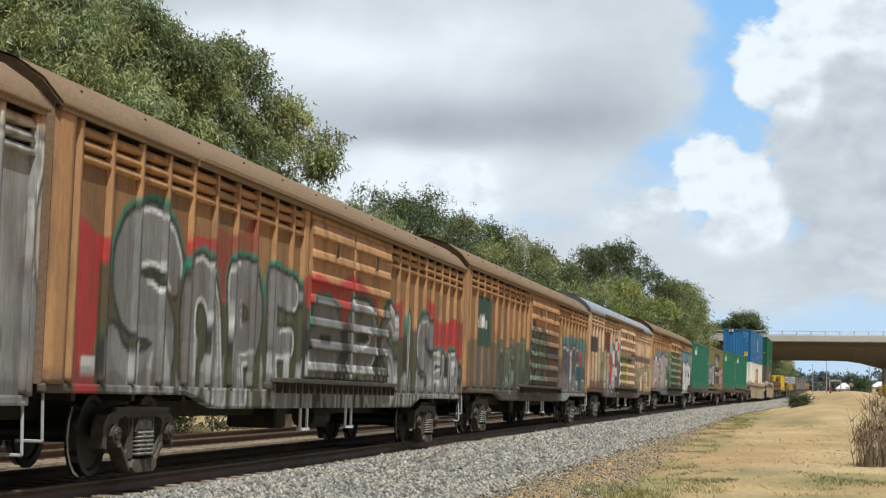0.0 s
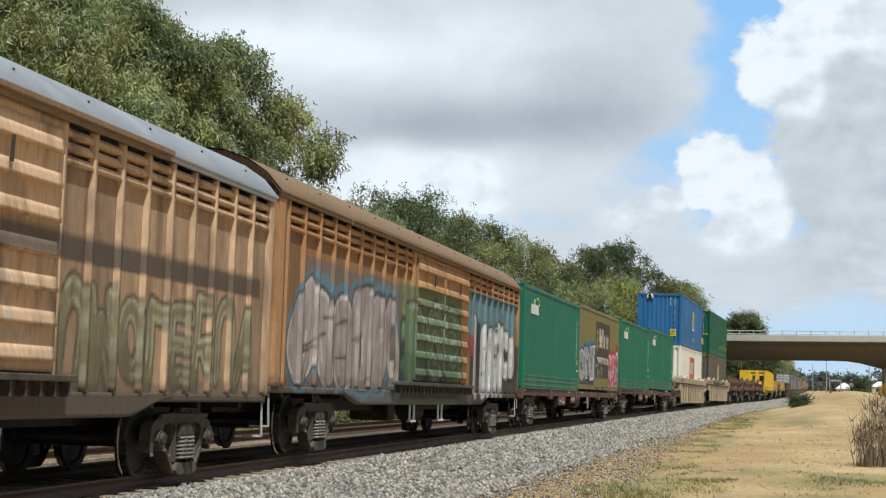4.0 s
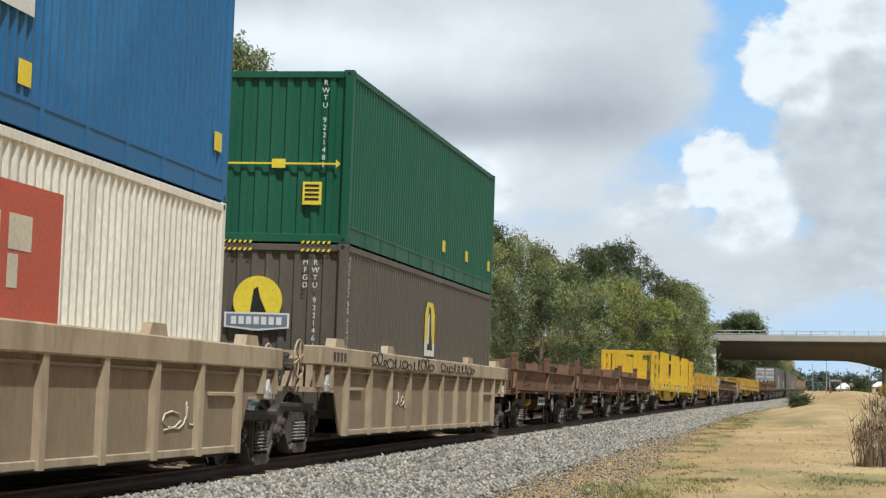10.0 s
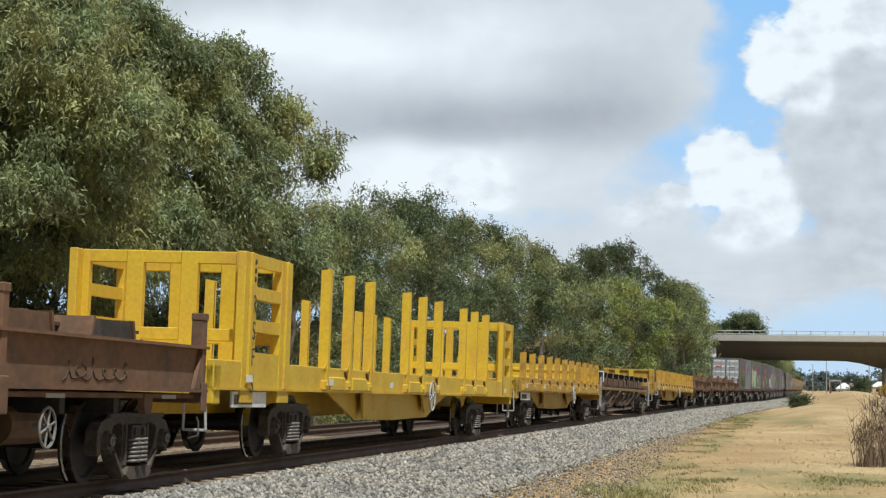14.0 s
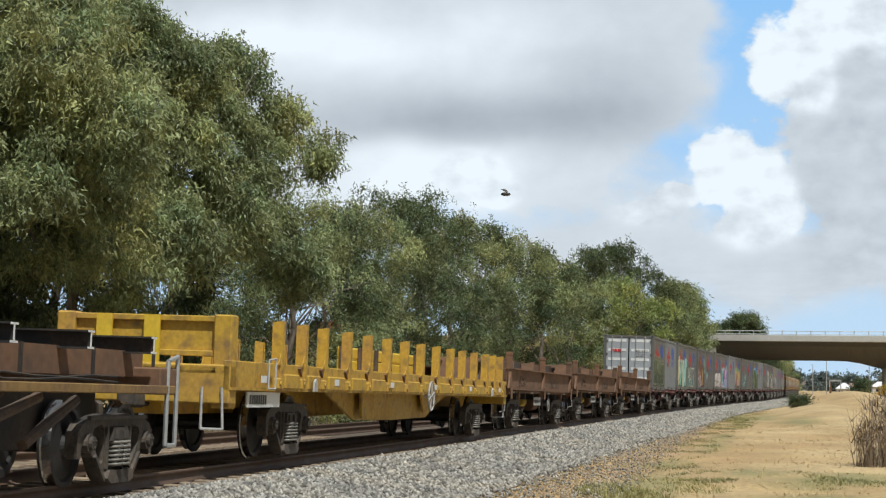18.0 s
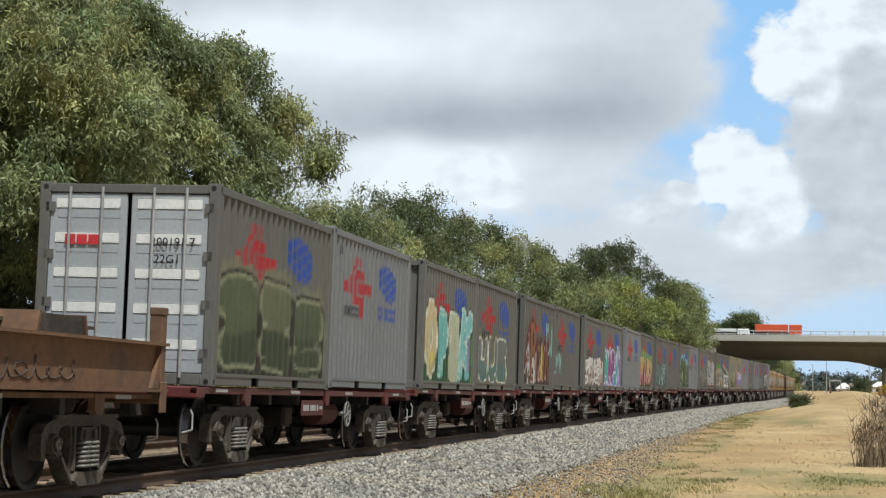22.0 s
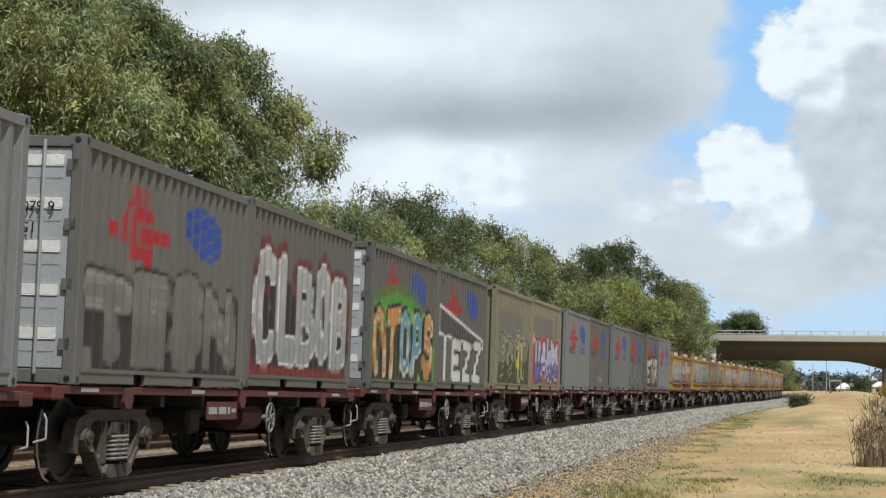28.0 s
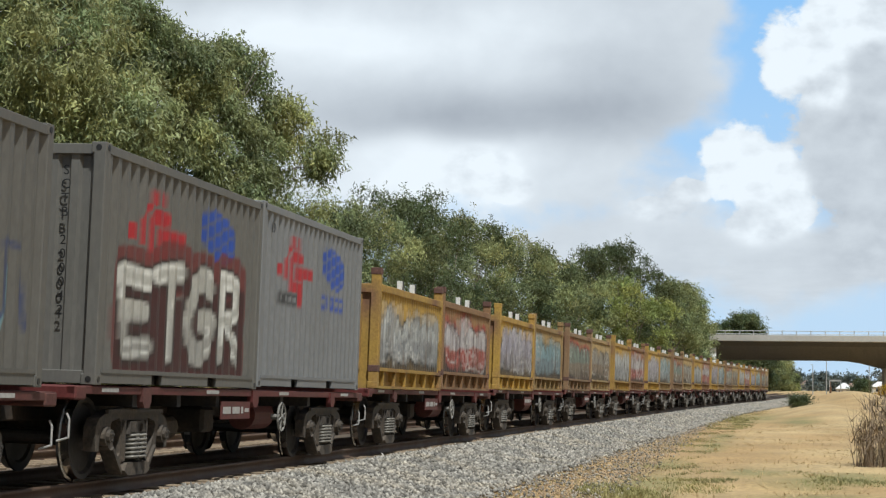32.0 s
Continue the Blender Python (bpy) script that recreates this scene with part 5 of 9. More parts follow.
CAST_CACHE = {}


def CAST_MESHES(fm):
    if fm.name not in CAST_CACHE:
        me = casting_mesh()
        me.materials.append(fm)
        me.materials.append(M_BLACK)
        CAST_CACHE[fm.name] = me
    return CAST_CACHE[fm.name]
# ======== paint on sheet steel: logos and spray pieces ========
def lay(col, mask, rgb, alpha=1.0):
    col[mask] = col[mask] * (1 - alpha) + np.array(rgb) * alpha


def soft_paint(painter, Y, Z, col, hy, hz):
    """Lays the paint four times at slightly shifted places and averages, as sprayed edges are soft."""
    out = np.zeros_like(col)
    for a, b in ((-0.3, -0.3), (0.3, -0.3), (-0.3, 0.3), (0.3, 0.3)):
        c = col.copy()
        painter(Y + a * hy, Z + b * hz, c)
        out += c * 0.25
    col[:] = out


def ragged(Y, Z, k=4.0, seed=0):
    r = np.random.RandomState(seed)
    out = np.zeros_like(Y)
    for i in range(7):
        a, f, p = r.rand() * 6.283, k * (0.5 + 1.6 * r.rand()), r.rand() * 6.283
        out += np.sin((Y * np.cos(a) + Z * np.sin(a)) * f + p)
    return out / 7


def seg_dist(Y, Z, a, b):
    ay, az, by, bz = *a, *b
    dy, dz = by - ay, bz - az
    t = np.clip(((Y - ay) * dy + (Z - az) * dz) / (dy * dy + dz * dz + 1e-9), 0, 1)
    return np.hypot(Y - ay - t * dy, Z - az - t * dz)


def arc(cy, cz, ry, rz, a0, a1, n=8):
    return [(cy + ry * math.cos(radians(a0 + (a1 - a0) * i / n)), cz + rz * math.sin(radians(a0 + (a1 - a0) * i / n))) for i in range(n + 1)]


# skeletons of letter forms in a unit box: strokes of points
GLYPH = {
    "A": [[(0.1, 0.0), (0.5, 1.0), (0.9, 0.0)], [(0.25, 0.33), (0.75, 0.33)]],
    "B": [[(0.15, 0.0), (0.15, 1.0)], [(0.15, 1.0)] + arc(0.5, 0.77, 0.32, 0.23, 80, -90) + [(0.15, 0.54)], arc(0.5, 0.27, 0.4, 0.27, 90, -90) + [(0.15, 0.0)]],
    "C": [arc(0.52, 0.5, 0.42, 0.5, 50, 310, 12)],
    "D": [[(0.15, 0.0), (0.15, 1.0)], [(0.15, 1.0)] + arc(0.4, 0.5, 0.5, 0.5, 80, -80, 10) + [(0.15, 0.0)]],
    "E": [[(0.9, 0.95), (0.15, 1.0), (0.15, 0.0), (0.9, 0.05)], [(0.15, 0.5), (0.75, 0.52)]],
    "F": [[(0.9, 1.0), (0.2, 0.95), (0.2, 0.0)], [(0.2, 0.5), (0.75, 0.55)]],
    "G": [arc(0.52, 0.5, 0.42, 0.5, 50, 330, 12) + [(0.9, 0.45), (0.6, 0.45)]],
    "H": [[(0.15, 0.0), (0.15, 1.0)], [(0.85, 0.0), (0.85, 1.0)], [(0.15, 0.45), (0.85, 0.55)]],
    "I": [[(0.5, 0.0), (0.5, 1.0)]],
    "K": [[(0.15, 0.0), (0.15, 1.0)], [(0.9, 1.0), (0.2, 0.45), (0.9, 0.0)]],
    "L": [[(0.2, 1.0), (0.2, 0.05), (0.9, 0.05)]],
    "M": [[(0.08, 0.0), (0.15, 1.0), (0.5, 0.35), (0.85, 1.0), (0.92, 0.0)]],
    "N": [[(0.12, 0.0), (0.15, 1.0), (0.85, 0.0), (0.88, 1.0)]],
    "O": [arc(0.5, 0.5, 0.38, 0.48, 0, 360, 14)],
    "P": [[(0.18, 0.0), (0.18, 1.0)], [(0.18, 1.0)] + arc(0.5, 0.72, 0.38, 0.28, 80, -90) + [(0.18, 0.44)]],
    "R": [[(0.15, 0.0), (0.15, 1.0)], [(0.15, 1.0)] + arc(0.5, 0.74, 0.35, 0.26, 80, -90) + [(0.15, 0.48)], [(0.45, 0.48), (0.9, 0.0)]],
    "S": [arc(0.52, 0.75, 0.36, 0.25, 20, 250, 9) + arc(0.48, 0.26, 0.38, 0.26, 75, -160, 9)],
    "T": [[(0.05, 0.92), (0.95, 1.0)], [(0.5, 0.95), (0.45, 0.0)]],
    "U": [[(0.12, 1.0), (0.12, 0.3)] + arc(0.5, 0.3, 0.38, 0.3, 180, 360, 8) + [(0.88, 1.0)]],
    "n": [[(0.15, 0.0), (0.15, 0.6)] + arc(0.5, 0.6, 0.35, 0.4, 180, 0, 8) + [(0.85, 0.0)]],
    "Z": [[(0.1, 1.0), (0.9, 0.95), (0.1, 0.05), (0.9, 0.0)]],
}


def piece(Y, Z, col, text, y0, y1, z0, z1, fills, line, halo=None, shadow=None, seed=0, fat=0.16, shine=None, low=None, alpha=0.94, wild=0.14, edge=0.04, lap=1.2, spread=0.08, drop=(0.09, -0.07), under=None, fade=0.8, plain=False):
    """A sprayed piece of fat letter forms: cloud, drop shadow, outline, two-tone fill, gleams along the edges."""
    r = np.random.RandomState(seed)
    h, cw = z1 - z0, (y1 - y0) / len(text)
    Yw = Y + (0.04 if plain else 0.10) * cw * ragged(Y, Z, 3.2 / cw, seed + 1)
    Zw = Z + (0.03 if plain else 0.08) * h * ragged(Y, Z, 2.8 / cw, seed + 2)
    fills = fills if isinstance(fills[0], tuple) else (fills,)
    own, second, cast, which = np.full(Y.shape, 9.0), np.full(Y.shape, 9.0), np.full(Y.shape, 9.0), np.zeros(Y.shape, int)
    gleam = np.zeros(Y.shape, bool)
    for i, ch in enumerate(text):
        if ch == " ":
            continue
        w, top, sink = cw * lap * r.uniform(0.92, 1.1), h * (1 - wild * r.rand()), h * wild * 0.4 * r.rand()
        lean, left, f = r.uniform(-0.12, 0.16), y0 + (i + 0.5) * cw, fat * cw * r.uniform(0.85, 1.15)
        dist, dark = np.full(Y.shape, 9.0), np.full(Y.shape, 9.0)
        turn, flip = r.choice((-1, 1), 2)
        turn, flip = (1, 1) if plain else (turn, flip)
        for stroke in GLYPH[ch]:
            pts = [(left + turn * (py - 0.5) * (w - 2 * f) + lean * (pz - 0.5) * h, z0 + sink + f + (pz if flip > 0 else 1 - pz) * (top - sink - 2 * f)) for py, pz in stroke]
            for a, b in zip(pts, pts[1:]):
                dist = np.minimum(dist, seg_dist(Yw, Zw, a, b))
                dark = np.minimum(dark, seg_dist(Yw - drop[0], Zw - drop[1], a, b))
        gleam |= (np.abs(dist - f * 0.45) < 0.013 + 0.01 * f) & (ragged(Y, Z, 2.2 / cw, seed + 30 + i) > 0.10)
        dist, dark = dist - f, dark - f
        which[dist < own] = i
        second = np.minimum(second, np.maximum(own, dist))
        own, cast = np.minimum(own, dist), np.minimum(cast, dark)
    if halo is not None:
        lay(col, own < edge + spread * h * (1 + 1.1 * ragged(Y * 1.5, Z * 0.5, 3.5, seed + 3)), halo, alpha * 0.95)
    if shadow is not None:
        lay(col, (own < 0.30 * cw) & (Z < z0 + (0.70 + 0.10 * np.sin(Y * 4.2 / cw)) * h) & (Z > z0 - 0.05) & (Y > y0 - 0.05) & (Y < y1 + 0.05), shadow, alpha)
        lay(col, np.minimum(cast, own) < edge * 0.8, shadow, alpha)
    if under is not None:
        lay(col, own < edge * 2.0, under, alpha)
    lay(col, own < edge, line, alpha)
    inner = own < -0.004
    t = np.clip((Z - z0) / h + 0.10 * ragged(Y, Z, 3.0 / cw, seed + 5), 0, 1)[..., None]
    hue = np.array(fills)[which % len(fills)]
    body = hue if low is None else np.where(t > 0.42, hue, np.array(low))
    body = body * (fade + (1 - fade) * 1.2 * t) * (1 + 0.16 * ragged(Y, Z, 5, seed + 4)[..., None])
    col[inner] = col[inner] * (1 - alpha) + np.clip(body[inner], 0, 1) * alpha
    if shine is not None:
        lay(col, inner & gleam, shine, 0.85)
        lay(col, inner & (own > -0.075) & (own < -0.02) & (ragged(Y, Z, 1.6 / cw, seed + 6) > 0.02), shine, 0.85)
    lay(col, inner & (np.abs(second - own) < edge * 0.8), line, 0.95)


def spray(Y, Z, col, y0, y1, z0, z1, fill, low, line, halo=None, letters=5, seed=0, fat=0.17, shine=(0.8, 0.8, 0.78), spread=0.10, alpha=0.93, wild=0.25):
    """A sprayed piece: a row of swollen forms with outlines, dark hollows, slits, highlights and a coloured cloud behind."""
    r = np.random.RandomState(seed)
    h = z1 - z0
    cw = (y1 - y0) / letters
    Yw = Y + 0.07 * cw * ragged(Y, Z, 3.4 / cw, seed + 1)
    Zw = Z + 0.08 * h * ragged(Y, Z, 3.0 / cw, seed + 2)
    fills = fill if isinstance(fill[0], tuple) else (fill,)
    fill = fills[0]
    first, second, which = np.full(Y.shape, 9.0), np.full(Y.shape, 9.0), np.zeros(Y.shape, int)
    holes, slits, gleam = np.full(Y.shape, 9.0), np.zeros(Y.shape, bool), np.zeros(Y.shape, bool)
    for i in range(letters):
        top = h * (1 - wild * 0.9 * r.rand())
        cy, cz, a, b = y0 + (i + 0.5) * cw, z0 + top / 2, cw * r.uniform(0.52, 0.70), top / 2
        lean = r.uniform(-0.55, 0.6)
        v = (Yw - cy - lean * (Zw - cz) * cw / h) / a
        v = v * (1 + r.uniform(-0.3, 0.35) * np.sin((Zw - z0) / h * 5.2 + r.uniform(0, 6)))
        e = r.choice((1.6, 2.4, 4.0, 7.0))
        d = ((np.abs(v) ** e + np.abs((Zw - cz) / b) ** e) ** (1 / e) - 1) * min(a, b)
        which[d < first] = i % len(fills)
        second = np.minimum(second, np.maximum(first, d))
        first = np.minimum(first, d)
        for k in range(r.randint(0, 3)):
            hy, hz = r.uniform(-0.35, 0.35), z0 + top * r.uniform(0.28, 0.72)
            holes = np.minimum(holes, (np.hypot((v - hy - r.uniform(-1.2, 1.2) * (Zw - hz) / top) / r.uniform(0.10, 0.20), (Zw - hz) / (top * r.uniform(0.10, 0.2))) - 1) * 0.1)
        for k in range(r.randint(0, 3)):
            sz, way = cz + b * r.uniform(-0.45, 0.45), r.choice((-1, 1))
            slits |= (np.abs(Zw - sz - 0.1 * b * v) < 0.07 * b * (1.1 - way * v) * 0.6) & (way * v > -0.1) & (np.abs(v) < 1.05)
        for k in range(2):
            sy, up = r.uniform(-0.6, 0.6), r.rand() < 0.5
            reach = np.where(up, z0 + top - Zw, Zw - z0) / top
            slits |= (np.abs(v - sy - 0.25 * reach) < 0.10 * (0.48 - reach)) & (np.abs(v) < 1.05)
        gleam |= (np.abs(v - r.uniform(-0.5, 0.5)) < 0.07) & (np.abs(Zw - cz + b * r.uniform(-0.3, 0.5)) < b * 0.22)
    t = np.clip((Z - z0) / h, 0, 1)[..., None]
    edge = min(0.06, 0.05 * h + 0.01)
    if halo is not None:
        lay(col, first < edge + spread * h + 0.05 * h * ragged(Y, Z, 5, seed + 3), halo, alpha)
    lay(col, first < edge, line, alpha)
    inner = first < 0
    hue = np.array(fills)[which]
    body = (np.array(low) * (1 - t) + hue * t) if len(fills) == 1 else hue * (0.8 + 0.2 * t)
    body = body * (1 + 0.30 * ragged(Y, Z, 6, seed + 4)[..., None])
    col[inner] = col[inner] * (1 - alpha) + np.clip(body[inner], 0, 1) * alpha
    if shine is not None:
        lay(col, inner & (first > -edge * 1.15) & (first < -0.012) & (ragged(Y, Z, 4, seed + 5) > -0.12), shine, 0.9)
        lay(col, inner & gleam, shine, 0.8)
    lay(col, inner & (np.abs(second - first) < edge * 0.8), line, 0.95)
    lay(col, inner & (holes < 0.02), line, 0.9)
    lay(col, inner & (holes < -0.025), np.array(fill) * 0.35, 0.8)
    lay(col, inner & slits, line, 0.9)


def scribble(Y, Z, col, y0, y1, z0, z1, rgb, seed=0, w=0.018, n=16):
    r = np.random.RandomState(seed)
    p = [(y0 + (y1 - y0) * (i + r.uniform(-0.6, 0.9)) / n, z0 + (z1 - z0) * (r.rand() if i % 2 else (i // 2) % 2)) for i in range(n + 1)]
    d = np.full(Y.shape, 9.0)
    for a, b in zip(p, p[1:]):
        d = np.minimum(d, seg_dist(Y, Z, a, b))
    lay(col, d < w, rgb, 0.85)


def marks(Y, Z, col, z=1.15, fade=0.9, low=True):
    """The operators' two plain marks: a red cross of bars with a tail, and a blue cluster of slanted bars."""
    z = 1.06 + 0.3 * (z - 1.14)
    a, b = (Y + 2.1) / 1.92, (Z - z) / 1.02
    m = ((np.abs(a - 0.415) < 0.07) | (np.abs(a - 0.555) < 0.055)) & (b > 0.80) & (b < 1.0)
    m |= (a > 0.17) & (a < 0.62) & (b > 0.36) & (b < 0.83) & (b < 0.62 + (a - 0.17) * 2.0)
    m |= (a > 0.0) & (a < 0.15) & (b > 0.39) & (b < 0.57)
    m |= (a > 0.56) & (a < 0.75) & (b > 0.63) & (b < 0.77)
    m |= (a > 0.5) & (a < 1.0) & (b > 0.41) & (b < 0.59)
    m |= (a > 0.32) & (a < 0.62) & (b > 0.20) & (b < 0.4)
    m |= (np.abs(a - 0.60 - 0.16 * b) < 0.075) & (b > 0.0) & (b < 0.42)
    gap = (np.abs(a - 0.31 - 0.10 * np.clip(b - 0.62, 0, 1) * (b - 0.62) * 20) < 0.016) & (b > 0.2) & (b < 0.80) | (np.abs(b - 0.81) < 0.016) & (a > 0.36) & (a < 0.63)
    gap |= (np.abs(b - 0.60) < 0.016) & (a > 0.45) & (a < 0.80) | (np.abs(a - 0.46) < 0.016) & (b > 0.36) & (b < 0.60) | (np.abs(b - 0.37) < 0.014) & (a > 0.46) & (a < 0.66) | (np.abs(a - 0.53 - 0.16 * b) < 0.018) & (b < 0.37)
    lay(col, m & ~gap, (0.37, 0.012, 0.020), fade)
    if low:
        for k in range(4):
            lay(col, (np.abs(a - 0.07 - k * 0.135 - 0.05 * b) < 0.052) & (b > 0.0) & (b < 0.17) & ~((np.abs(a - 0.08 - k * 0.135) < 0.018) & (b > 0.05) & (b < 0.12)), (0.02, 0.02, 0.022), fade * 0.9)
    a, b = (Y - 0.38) / 1.54, (Z - z - 0.38) / 0.62
    d = b - 0.52 + 0.28 * (a - 0.5)
    globe = np.hypot((a - 0.5) / 0.5, d / (0.5 + 0.05 * np.sin(a * 19))) < 1.0 + 0.05 * np.sin(a * 31 + b * 9)
    col4 = (a * 5.0 + 0.1) % 1
    row = (b * 3.2 - 1.9 * a - 0.5 * a * a + 0.15) % 1
    lay(col, globe & (col4 < 0.94) & (row < 0.86), (0.018, 0.066, 0.35), fade)
    if low:
        b = (Z - z - 0.04) / 0.22
        for k, wd in enumerate((0.17, 0.08, 0.17, 0.17, 0.16)):
            o = (0.0, 0.21, 0.34, 0.56, 0.76)[k]
            lay(col, (a > o) & (a < o + wd) & (b > 0) & (b < 1) & ~((a > o + 0.05) & (a < o + wd - 0.03) & (np.abs(b - 0.5) < 0.2)), (0.018, 0.060, 0.33), fade)


